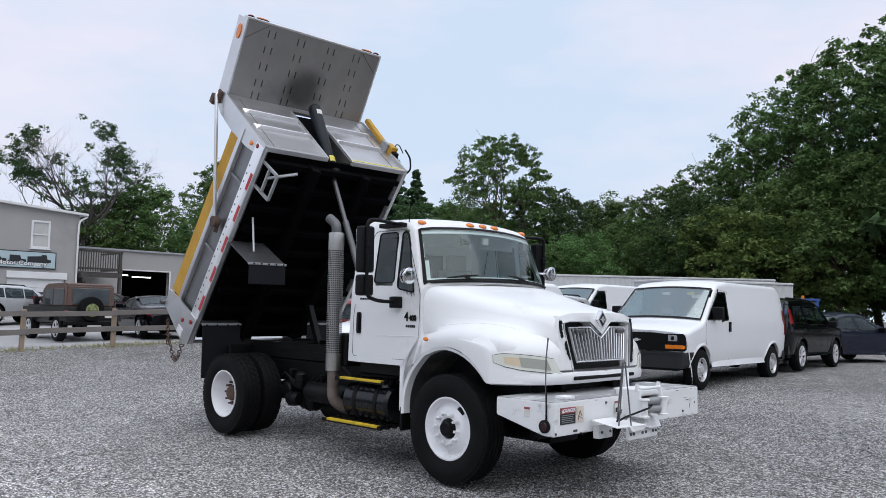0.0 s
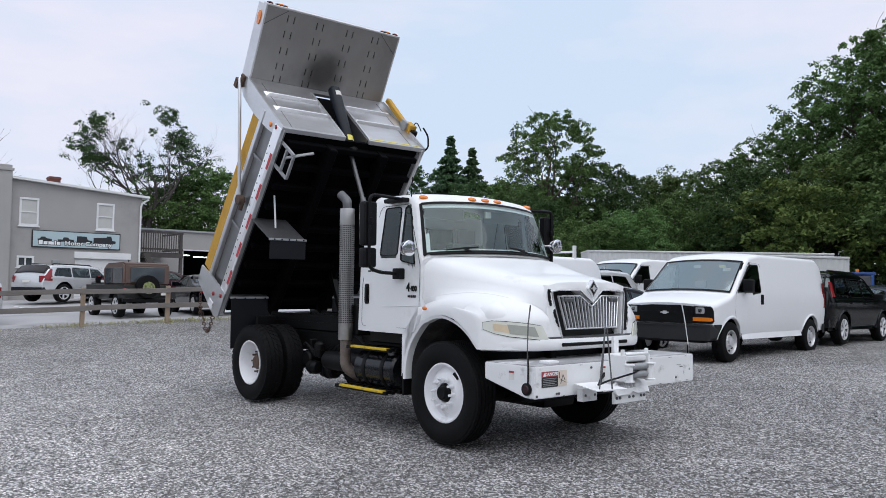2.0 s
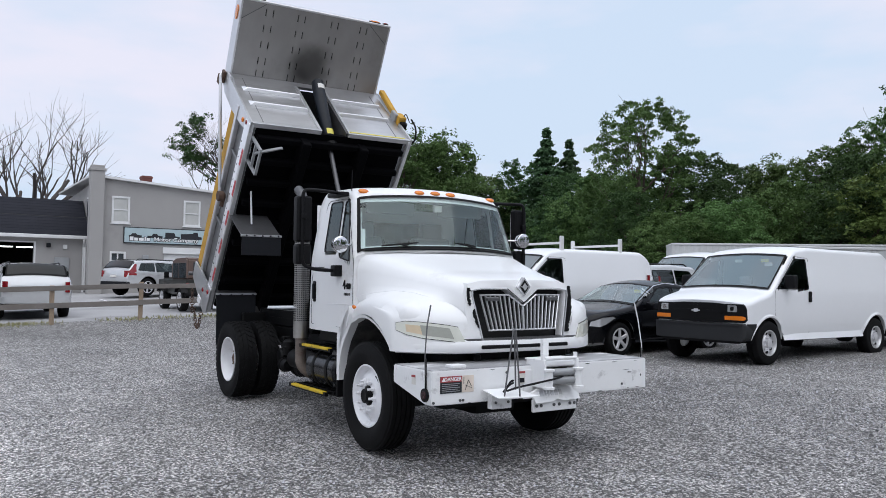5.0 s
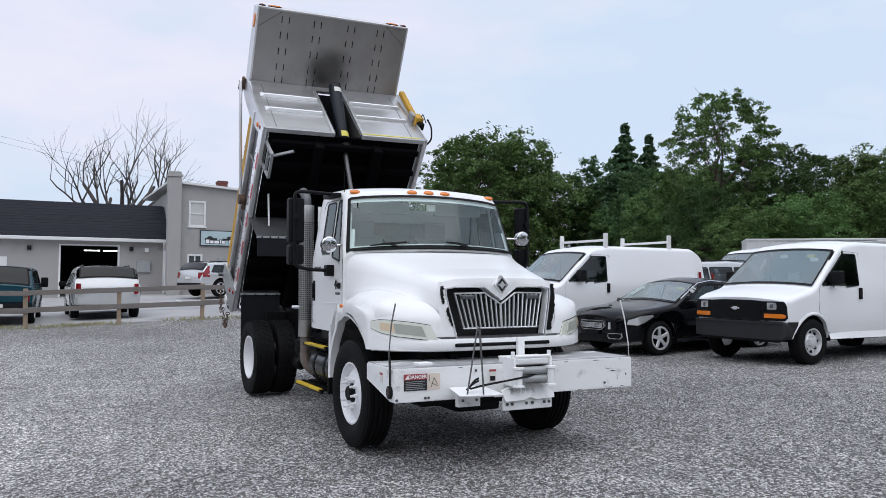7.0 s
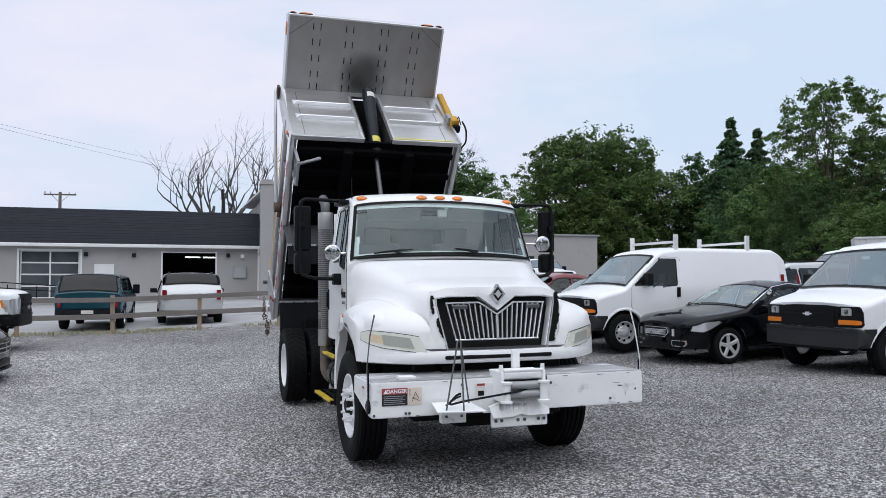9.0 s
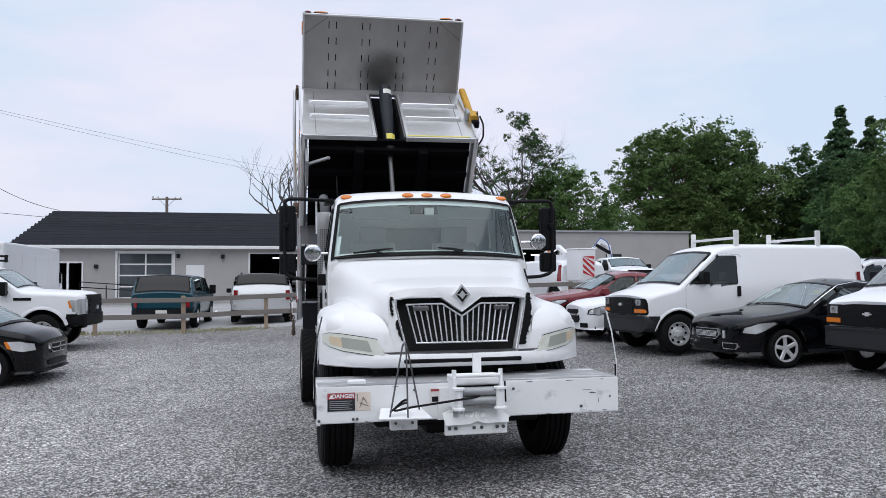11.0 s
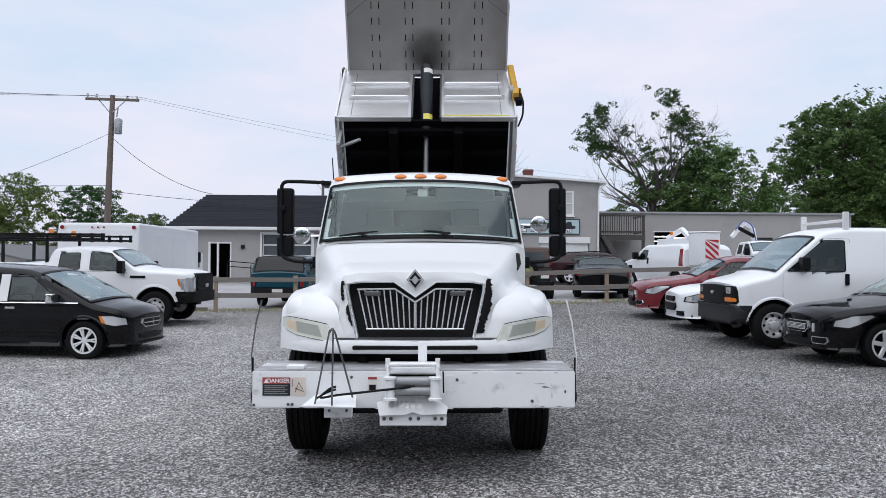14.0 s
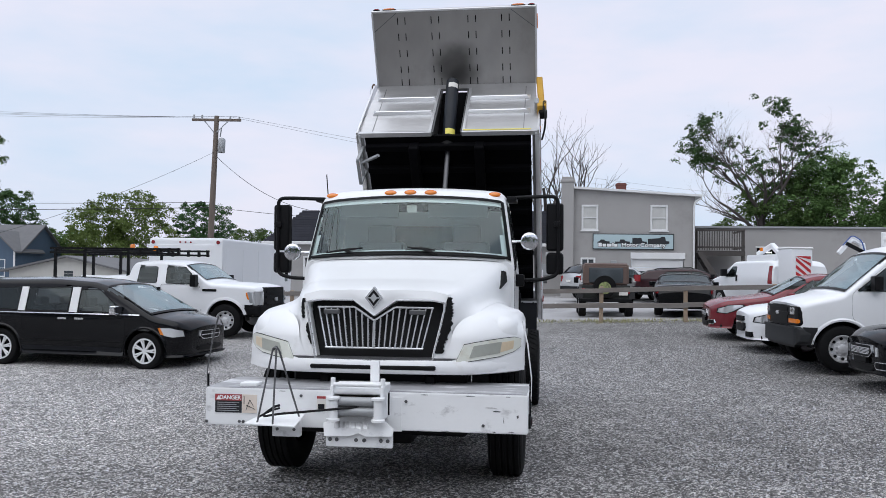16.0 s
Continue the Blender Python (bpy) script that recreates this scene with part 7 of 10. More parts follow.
# front wall (leans forward), its ledges, cylinder doghouse
FW = Matrix.Rotation(radians(6.0), 4, "X")
HW = 1.32
bm = B()
for x0, x1 in ((-1.19, -0.19), (0.19, 1.19)):
    box(bm, x0, x1, -0.02, 0.02, 0, HW)
for v in bm.verts:
    if abs(v.co.x) > 1:
        v.co.x *= 1 - 0.05 * v.co.z / HW
box(bm, -0.19, 0.19, -0.02, 0.02, HW - 0.12, HW)
bmesh.ops.transform(bm, matrix=FW, verts=bm.verts[:])
part("front_wall", bm, ALUM, BED, "brushed stainless front wall of the bed")
for s in (-1, 1):
    for z in (0.52, 0.90):
        bm = B()
        prism(bm, [(-0.021, z - 0.045), (-0.066, z - 0.030), (-0.072, z - 0.022), (-0.026, z + 0.072), (-0.021, z + 0.074)], YZ, (s * 0.64 - 0.43, s * 0.64 + 0.43))
        for v in bm.verts:
            if v.co.y < -0.04:
                v.co.x += 0.05 if v.co.x < s * 0.64 else -0.05
        bmesh.ops.transform(bm, matrix=FW, verts=bm.verts[:])
        part("stiffener", bm, BRIGHTSTEEL, BED, "bright folded stiffener", smooth=False)
    bm = B()
    prism(bm, [(-0.03, 0.0), (-0.03, 1.18), (0.03, 1.18), (0.32, 0.0)], lambda u, v, w: FW @ Vector((w, u, v)), (s * 0.20 - 0.02, s * 0.20 + 0.02))
    part("doghouse_side", bm, STEELGREY, BED, smooth=False)
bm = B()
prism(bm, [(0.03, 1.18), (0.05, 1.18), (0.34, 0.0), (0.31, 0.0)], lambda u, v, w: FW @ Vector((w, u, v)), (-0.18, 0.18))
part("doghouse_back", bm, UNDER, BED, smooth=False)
bm = B()
box(bm, -1.2, -0.2, -0.05, 0.02, -0.04, 0.01, 0.006, 1)
box(bm, 0.2, 1.2, -0.05, 0.02, -0.04, 0.01, 0.006, 1)
part("front_lip", bm, ALUMSIDE, BED)
bm = B()
box(bm, 0.22, 1.1, -0.056, -0.05, -0.01, 0.012)
part("yellow_tape", bm, YELLOWTAG, BED)
# cab shield with slots, edge lip and lamps
CS = FW @ Matrix.Translation((0, 0.0, HW)) @ Matrix.Rotation(radians(-14.5), 4, "X")
SH = 1.05
bm = B()
cols, slot = [-0.785, -0.68, -0.31, -0.205, 0.205, 0.31, 0.67, 0.775], []
holes = []
for r in range(5):
    z0 = (0.02, 0.2, 0.43, 0.66, 0.88)[r]
    for c in cols:
        holes.append((c - 0.007, c + 0.007, -(z0 + 0.10), -z0))
cx = sorted({-1.13, 1.13, *[h[0] for h in holes], *[h[1] for h in holes]})
cy = sorted({-SH, 0.0, *[h[2] for h in holes], *[h[3] for h in holes]})
for a, b in zip(cx, cx[1:]):
    for c, d in zip(cy, cy[1:]):
        if not any(h[0] <= (a + b) / 2 <= h[1] and h[2] <= (c + d) / 2 <= h[3] for h in holes):
            vs = [bm.verts.new(p) for p in ((a, c, 0), (b, c, 0), (b, d, 0), (a, d, 0))]
            bm.faces.new(vs)
bmesh.ops.remove_doubles(bm, verts=bm.verts[:], dist=1e-5)
r = bmesh.ops.extrude_face_region(bm, geom=bm.faces[:])
bmesh.ops.translate(bm, vec=(0, 0, 0.012), verts=[v for v in r["geom"] if isinstance(v, bmesh.types.BMVert)])
bmesh.ops.transform(bm, matrix=CS, verts=bm.verts[:])
shield = part("cab_shield", bm, SHIELDSTEEL, BED, "slotted stainless cab shield")
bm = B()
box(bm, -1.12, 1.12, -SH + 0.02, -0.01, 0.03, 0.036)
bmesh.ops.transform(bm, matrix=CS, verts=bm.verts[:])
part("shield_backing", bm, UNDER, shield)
bm = B()
box(bm, -1.148, 1.148, -SH - 0.03, -SH, -0.012, 0.10, 0.006, 1)
for s in (-1, 1):
    box(bm, s * 1.138 - 0.012, s * 1.138 + 0.012, -SH, 0.0, -0.012, 0.24, 0.004, 1)
bmesh.ops.transform(bm, matrix=CS, verts=bm.verts[:])
part("shield_edge", bm, ALUMSIDE, shield)
for s in (-1, 1):
    for x, rx in ((s * 0.90, 0.085), (s * 1.08, 0.035)):
        bm = B()
        lathe(bm, [(1.0, 0), (1.0, -0.012), (0.001, -0.013)], 24, "y")
        bmesh.ops.transform(bm, matrix=CS @ Matrix.Translation((x, -SH - 0.03, 0.045)) @ Matrix.Diagonal((rx + 0.012, 1, 0.036, 1)), verts=bm.verts[:])
        la = part("marker_lamp", bm, TRIM, shield)
        bm = B()
        lathe(bm, [(1.0, -0.012), (0.8, -0.022), (0.001, -0.026)], 24, "y")
        bmesh.ops.transform(bm, matrix=CS @ Matrix.Translation((x, -SH - 0.03, 0.045)) @ Matrix.Diagonal((rx, 1, 0.024, 1)), verts=bm.verts[:])
        part("marker_lens", bm, AMBER if rx > 0.05 else REDLENS, la)
    bm = B()
    lathe(bm, [(1.0, 0), (1.0, s * 0.012), (0.001, s * 0.016)], 24, "x")
    bmesh.ops.transform(bm, matrix=CS @ Matrix.Translation((s * 1.150, -SH + 0.2, 0.12)) @ Matrix.Diagonal((1, 0.10, 0.05, 1)), verts=bm.verts[:])
    part("side_lamp", bm, AMBER, shield)
# sides with ribs, rails, tape, boards
for s in (-1, 1):
    bm = B()
    box(bm, s * W2 - 0.02, s * W2 + 0.02, 0.0, L, -0.02, 0.56)
    sd = part("bed_side", bm, SIDESTEEL, BED, "stainless bed side with a lower rail")
    bm = B()
    box(bm, s * (W2 + 0.045) - 0.03, s * (W2 + 0.045) + 0.03, -0.02, L + 0.02, -0.05, 0.15, 0.012, 2)
    part("lower_rail", bm, BRIGHTSTEEL, sd)
    for k in range(20):
        bm = B()
        lathe(bm, [(0.013, 0), (0.011, s * 0.002), (0.001, s * 0.002)], 8, "x", (s * (W2 + 0.0755), 0.30 + 0.115 * k, 0.105))
        part("rail_hole", bm, TRIM, sd)
    bm = B()
    box(bm, s * (W2 + 0.05) - 0.03, s * (W2 + 0.05) + 0.03, -0.02, L + 0.02, 0.50, 0.585, 0.015, 2)
    part("top_rail", bm, ALUMSIDE, sd)
    for y in (0.62, 1.7):
        bm = B()
        box(bm, s * (W2 + 0.035) - 0.02, s * (W2 + 0.035) + 0.02, y - 0.02, y + 0.02, 0.15, 0.50, 0.006, 1)
        part("rib", bm, SIDESTEEL, sd)
    for y0, z in ((0.0, 0.0), (2.72, 0.0)):
        bm = B()
        if y0 == 0:
            prism(bm, [(-0.06, -0.05), (0.10, -0.05), (0.16, 0.35), (0.16, 0.80), (0.10, 1.22), (0.0, 1.40), (-0.14, 1.42), (-0.18, 1.28)], YZ, (s * (W2 + 0.055) - 0.012, s * (W2 + 0.055) + 0.012))
        else:
            prism(bm, [(2.62, -0.05), (3.02, -0.05), (3.10, 0.06), (2.98, 0.82), (2.72, 0.84), (2.66, 0.5)], YZ, (s * (W2 + 0.075) - 0.012, s * (W2 + 0.075) + 0.012))
        part("corner_post", bm, ALUMSIDE, sd, smooth=False)
    for k in range(10):
        bm = B()
        y = 0.36 + 0.235 * k
        box(bm, s * (W2 + 0.0775), s * (W2 + 0.0795), y, y + 0.235, -0.035, 0.02)
        part("reflective_tape", bm, REDTAPE if k % 2 == 0 else WHITETAPE, sd)
    for y, z, mt in ((0.02, 0.10, REDLENS), (0.06, 0.26, AMBER), (2.83, 0.26, REDLENS), (2.72, 0.05, REDLENS)):
        bm = B()
        lathe(bm, [(0.032, s * -0.005), (0.032, s * 0.012), (0.02, s * 0.018), (0.001, s * 0.02)], 18, "x", (s * (W2 + (0.067 if y < 1 else 0.087)), y, z))
        part("round_marker", bm, mt, sd)
    bm = B()
    box(bm, s * (W2 + 0.03) - 0.022, s * (W2 + 0.03) + 0.022, 0.12, 2.70, 0.59, 0.84, 0.008, 1)
    part("side_board", bm, YELLOW, sd, "weathered yellow wooden side board")
    # tarp arm
    bm = B()
    if s < 0:
        tube(bm, arc_pts([(s * (W2 + 0.12), 1.28, 0.34), (s * (W2 + 0.13), 0.30, 1.05), (s * (W2 + 0.12), -0.10, 1.38), (s * (W2 + 0.05), -0.12, 1.42)], 0.2), 0.024, 10)
        part("tarp_arm", bm, ALUMSIDE, sd)
        bm = B()
        lathe(bm, [(0.07, -0.05), (0.075, 0.02), (0.05, 0.05), (0.001, 0.055)], 16, "x", (s * (W2 + 0.1), 1.28, 0.34))
        tube(bm, [(s * (W2 + 0.06), 1.28, 0.34), (s * (W2 + 0.08), 1.42, 0.30)], 0.03, 8)
        part("arm_pivot", bm, RUST, sd)
    else:
        tube(bm, arc_pts([(s * (W2 + 0.1), 0.15, 0.1), (s * (W2 + 0.14), -0.06, -0.02), (s * (W2 + 0.15), -0.20, 0.10), (s * (W2 + 0.12), -0.26, 0.24)], 0.06), 0.013, 8)
        part("tarp_crank", bm, BLACK, sd)
        bm = B()
        obox(bm, (1.225, -0.10, 0.56), (1.185, -0.25, 1.22), 0.075, 0.085, up=(1, 0, 0), bevel=0.012)
        part("tarp_housing", bm, YELLOW, sd, "yellow tarp motor beam")
        bm = B()
        box(bm, 1.17, 1.29, -0.19, -0.05, 0.42, 0.60, 0.015, 2)
        part("tarp_motor", bm, YELLOW, sd, "yellow tarp motor box")
        bm = B()
        box(bm, 1.13, 1.19, -0.20, -0.05, 0.50, 0.66, 0.01, 1)
        part("motor_bracket", bm, GALV, sd)
        bm = B()
        box(bm, 1.19, 1.30, -0.13, -0.02, 0.36, 0.44, 0.012, 1)
        part("gear_box", bm, BLACK, sd)
        bm = B()
        tube(bm, arc_pts([(1.24, -0.1, 0.44), (1.28, -0.22, 0.5), (1.25, -0.26, 0.40), (1.25, -0.2, 0.25)], 0.05), 0.008, 6)
        part("motor_lead", bm, BLACK, sd)
for s in (-1, 1):
    # thin darker strips on the creases of front wall and shield, and doghouse flanges
    bm = B()
    obox(bm, FW @ Vector((s * 1.0, -0.021, 0.02)), FW @ Vector((s * 1.0, -0.021, HW - 0.1)), 0.010, 0.006, up=(0, 1, 0))
    part("wall_seam", bm, SIDESTEEL, BED)
    bm = B()
    obox(bm, CS @ Vector((s * 1.125, -SH + 0.26, -0.003)), CS @ Vector((s * 0.80, -SH + 0.01, -0.003)), 0.008, 0.005)
    part("shield_crease", bm, STEELGREY, shield)
    bm = B()
    obox(bm, FW @ Vector((s * 0.222, -0.035, 0.0)), FW @ Vector((s * 0.222, -0.035, 1.16)), 0.035, 0.03, up=(0, 1, 0))
    part("doghouse_flange", bm, ALUMSIDE, BED)
bm = B()
box(bm, -1.24, -1.20, -0.17, 0.0, 1.30, 1.40, 0.01, 1)
box(bm, -1.25, -1.19, -0.06, 0.08, 1.42, 1.52, 0.01, 1)
part("tarp_housing", bm, RUST, BED)
# tailgate
bm = B()
box(bm, -W2 + 0.03, W2 - 0.03, L + 0.03, L + 0.09, 0.02, 0.85, 0.015, 1)
part("tailgate", bm, ALUMSIDE, BED)
bm = B()
tube(bm, [(-1.28, L - 0.02, 0.86), (1.28, L - 0.02, 0.86)], 0.03, 10)
part("tailgate_hinge", bm, STEELGREY, BED)
bm = B()
box(bm, -1.30, -1.285, 2.86, 2.97, 0.06, 0.20)
part("sticker_plate", bm, WHITETAPE, BED)
# folding ladder under the front corner
bm = B()
for a, b in (((-1.13, 0.16, -0.02), (-1.13, 0.16, -0.42)), ((-1.13, 0.50, -0.02), (-1.13, 0.50, -0.42)), ((-1.13, 0.16, -0.42), (-1.13, 0.50, -0.42)), ((-1.13, 0.16, -0.22), (-1.13, 0.50, -0.22)), ((-1.13, 0.30, -0.22), (-0.85, 0.1, -0.4))):
    obox(bm, a, b, 0.03, 0.035, up=(1, 0, 0))
part("folding_ladder", bm, GALV, BED, "small grey folding ladder")
# hanging guard plate below the bed: plate, stay, strip and plumb rubber
bm = B()
prism(bm, [(4.17, 2.54), (3.56, 2.19), (3.56, 2.175), (4.17, 2.525)], YZ, (-1.20, -0.66))
gd = part("mud_guard", bm, STEELGREY, TR, "grey steel fender plate below the bed", smooth=False)
bm = B()
tube(bm, [(-0.98, 3.80, 2.35), (-0.98, 3.85, 2.80)], 0.013, 8)
part("guard_stay", bm, WHITETAPE, gd)
bm = B()
box(bm, -1.20, -0.66, 3.54, 3.555, 1.92, 2.18, 0.004, 1)
part("guard_rubber", bm, GREYPLASTIC, gd, "black rubber flap")
bm = B()
box(bm, -1.21, -0.65, 3.53, 3.565, 2.165, 2.195, 0.004, 1)
part("guard_strip", bm, GALV, gd)
for k in range(5):
    bm = B()
    lathe(bm, [(0.012, 3.531), (0.012, 3.523), (0.001, 3.522)], 8, "y", (-1.14 + 0.11 * k, 0, 2.18))
    part("strip_bolt", bm, TRIM, gd)
# rear mud flaps and plates over the drive wheels
for s in (-1, 1):
    bm = B()
    prism(bm, [(4.77, 1.385), (5.01, 1.53), (5.01, 1.545), (4.77, 1.40)], YZ, (s * 0.855 - 0.30, s * 0.855 + 0.30))
    gp = part("rear_guard", bm, STEELGREY, TR, "grey steel guard plate over the rear wheels", smooth=False)
    bm = B()
    box(bm, s * 0.855 - 0.29, s * 0.855 + 0.29, 4.74, 4.755, 0.66, 1.39, 0.004, 1)
    part("mud_flap", bm, GREYPLASTIC, gp, "black rubber mud flap")
    bm = B()
    box(bm, s * 0.855 - 0.30, s * 0.855 + 0.30, 4.73, 4.765, 1.37, 1.40, 0.004, 1)
    part("flap_strip", bm, GALV, gp)
    for k in range(4):
        bm = B()
        lathe(bm, [(0.012, 4.731), (0.012, 4.723), (0.001, 4.722)], 8, "y", (s * 0.855 - 0.24 + 0.16 * k, 0, 1.375))
        part("strip_bolt", bm, TRIM, gp)
# hoist cylinder
P0, P1 = Vector((0, 3.93, 4.46)), Vector((0, 2.35, 1.05))
d = (P1 - P0).normalized()
bm = B()
tube(bm, [P0, P0 + d * 0.03, P0 + d * 1.02, P0 + d * 1.05], [0.065, 0.088, 0.088, 0.075], 20)
cyl = part("hoist_cylinder", bm, HOISTPAINT, TR, "black telescopic hoist cylinder")
bm = B()
tube(bm, [P0 + d * 1.0, P0 + d * 1.14], 0.125, 20)
box(bm, -0.16, 0.16, -0.05, 0.05, -0.05, 0.05, 0.01, 1, Matrix.Translation(P0 + d * 1.08))
part("trunnion", bm, FRAME, cyl)
bm = B()
tube(bm, [P0 + d * 1.1, P0 + d * 1.9], 0.032, 16)
tube(bm, [P0 + d * 1.85, P0 + d * 2.9], 0.042, 16)
tube(bm, [P0 + d * 2.85, P1], 0.07, 16)
part("rod", bm, STEELGREY, cyl, "bright steel hoist stage")
for t, w_, mt in ((0.10, 0.075, PAPER), (0.86, 0.09, YELLOWTAG)):
    c = P0 + d * t
    bm = B()
    rows = []
    side, up = Vector((1, 0, 0)), d.cross(Vector((1, 0, 0)))
    for k in range(7):
        a = math.pi * (1.15 + 0.5 * k / 6) if up.y < 0 else math.pi * (0.15 + 0.5 * k / 6)
        n = math.cos(a) * side + math.sin(a) * up
        if n.y > 0:
            n = -n
        rows.append([bm.verts.new(c + n * 0.091), bm.verts.new(c + d * w_ + n * 0.091)])
    grid_faces(bm, rows)
    part("label", bm, mt, cyl)
# subframe props and hinge
for s in (-1, 1):
    bm = B()
    box(bm, s * 0.43 - 0.05, s * 0.43 + 0.05, 4.75, 5.2, 0.85, 1.2, 0.02, 1)
    part("hinge_bracket", bm, FRAME, TR)
    bm = B()
    obox(bm, (s * 0.43, 2.0, 1.02), (s * 0.43, 4.9, 1.02), 0.09, 0.1)
    part("subframe_rail", bm, FRAME, TR)
bm = B()
box(bm, -0.9, 0.9, 1.95, 2.15, 0.98, 1.35, 0.02, 1)
part("rear_toolbox", bm, FRAME, TR)
# Dark plate added to fill the shaded gap between chassis and bed
bm = B()
box(bm, -0.80, 0.80, 4.62, 4.70, 0.88, 1.12, 0.02, 1)
part("rear_crossmember", bm, FRAME, TR)
bm = B()
obox(bm, (0.4, 4.2, 1.1), (0.4, 4.6, 1.95), 0.08, 0.08)
part("safety_prop", bm, FRAME, TR)
# tailgate chains
for x, y0, n in ((-1.27, 5.28, 16), (-1.30, 5.36, 9)):
    bm = B()
    for k in range(n):
        t = k / (n - 1)
        if n == 16:
            c = Vector((x, 5.42 - 0.34 * t, 1.30 - 0.36 * math.sin(math.pi * (0.15 + 0.75 * t)) - 0.1 * t))
        else:
            c = Vector((x, 5.44 - 0.02 * t, 1.42 - 0.30 * t))
        m = Matrix.Translation(c) @ Euler((radians(20 + 90 * (k % 2)), radians(90 * (k % 2)), 0.3 * k)).to_matrix().to_4x4()
        pts = [m @ Vector((0.018 * math.cos(a), 0, 0.032 * math.sin(a))) for a in (j * math.pi / 4 for j in range(9))]
        tube(bm, pts, 0.007, 5, False)
    tagged(part("tailgate_chain", bm, RUST, TR), "rusty hanging tailgate chain")

# ---------------------------------------------------------------- parked vehicles
def car_wheel(parent, x, y, z, r, w, s, style, rim_mat):
    bm = B()
    rim_r = r * (0.66 if style not in ("truck", "steel") else 0.58)
    h = w / 2
    lathe(bm, [(rim_r, -h * 0.8), (rim_r + 0.02, -h * 0.95), (r - 0.05, -h), (r - 0.015, -h * 0.86), (r, -h * 0.6), (r, -0.012), (r - 0.01, -0.006), (r - 0.01, 0.006), (r, 0.012), (r, h * 0.6), (r - 0.015, h * 0.86), (r - 0.05, h), (rim_r + 0.02, h * 0.95), (rim_r, h * 0.8)], 36, "x", caps=False)
    wh = part("wheel", bm, RUBBER, parent)
    wh.matrix_basis = pose(x, y, z, 31 * (x + y), 0, 0)
    bm = B()
    lathe(bm, [(rim_r + 0.004, s * h * 0.8), (rim_r + 0.006, s * h * 0.93), (rim_r - 0.012, s * h * 0.93), (rim_r - 0.03, s * h * 0.6), (rim_r - 0.04, -s * h * 0.3), (0.05, -s * h * 0.3)], 36, "x", caps=False)
    part("rim", bm, STEELRIM if style in ("steel", "truck") else GREYPLASTIC, wh)
    bm = B()
    if style in ("steel", "truck"):
        lathe(bm, [(rim_r - 0.012, s * h * 0.45), (rim_r * 0.75, s * h * 0.30), (rim_r * 0.55, s * h * 0.62), (rim_r * 0.34, s * h * 0.62), (rim_r * 0.33, s * h * 0.98), (rim_r * 0.2, s * h * 1.05), (0.001, s * h * 1.06)], 28, "x", caps=False)
        for k in range(8):
            a = k * math.pi / 4
            lathe(bm, [(0.014, s * h * 0.6), (0.012, s * h * 0.86), (0.001, s * h * 0.87)], 6, "x", (0, rim_r * 0.45 * math.cos(a), rim_r * 0.45 * math.sin(a)))
        for k in range(8):
            a = (k + 0.5) * math.pi / 4
            hb = lathe(B(), [(rim_r * 0.115, s * h * 0.3), (rim_r * 0.115, s * h * 0.52), (0.001, s * h * 0.525)], 10, "x", (0, rim_r * 0.74 * math.cos(a), rim_r * 0.74 * math.sin(a)))
            part("rim_opening", hb, TRIM, wh)
    else:
        n = {"five": 5, "seven": 7, "ten": 10}[style]
        lathe(bm, [(rim_r + 0.006, s * h * 0.80), (rim_r + 0.008, s * h * 0.94), (rim_r - 0.020, s * h * 0.94), (rim_r - 0.026, s * h * 0.7)], 36, "x", caps=False)
        lathe(bm, [(rim_r * 0.22, s * h * 0.3), (rim_r * 0.22, s * h * 0.82), (rim_r * 0.12, s * h * 0.88), (0.001, s * h * 0.88)], 20, "x")
        for k in range(n):
            a = 2 * math.pi * k / n
            for da in ((-0.12, 0.12) if style == "seven" else (0.0,)):
                wid = rim_r * (0.13 if style == "seven" else 0.30 if style == "five" else 0.13)
                p = Vector((s * h * 0.72, rim_r * 0.16 * math.cos(a), rim_r * 0.16 * math.sin(a)))
                q = Vector((s * h * 0.84, (rim_r - 0.008) * math.cos(a + da), (rim_r - 0.008) * math.sin(a + da)))
                obox(bm, p, q, wid, 0.035, up=(s, 0, 0), bevel=0.008)
    part("spokes", bm, rim_mat, wh)
    return wh


def strip_panel(poly, place, q0, q1, n=12):
    """A convex panel of (u, w) cut into upright strips, so that it follows a curved surface."""
    u0, u1 = min(p[0] for p in poly), max(p[0] for p in poly)
    us = sorted({round(u0 + (u1 - u0) * i / n, 5) for i in range(n + 1)} | {round(u0 + (u1 - u0) * k, 5) for k in (0.005, 0.012, 0.022, 0.035, 0.055, 0.945, 0.965, 0.978, 0.988, 0.995)} | {round(p[0], 5) for p in poly})

    def span(u):
        ws = []
        for (a, b), (c, d) in zip(poly, poly[1:] + poly[:1]):
            if min(a, c) - 1e-6 <= u <= max(a, c) + 1e-6:
                ws += [b, d] if abs(a - c) < 1e-6 else [b + (d - b) * (u - a) / (c - a)]
        return min(ws), max(ws)

    bm = B()
    rows = []
    for u in us:
        lo, hi = span(u)
        if hi - lo < 1e-4:
            hi = lo + 1e-4
        rows.append([bm.verts.new(place(u, w, q)) for w, q in ((lo, q1), (lo, q0), ((lo + hi) / 2, q0), (hi, q0), (hi, q1))])
    grid_faces(bm, rows)
    bm.faces.new(rows[0])
    bm.faces.new(rows[-1])
    return bm


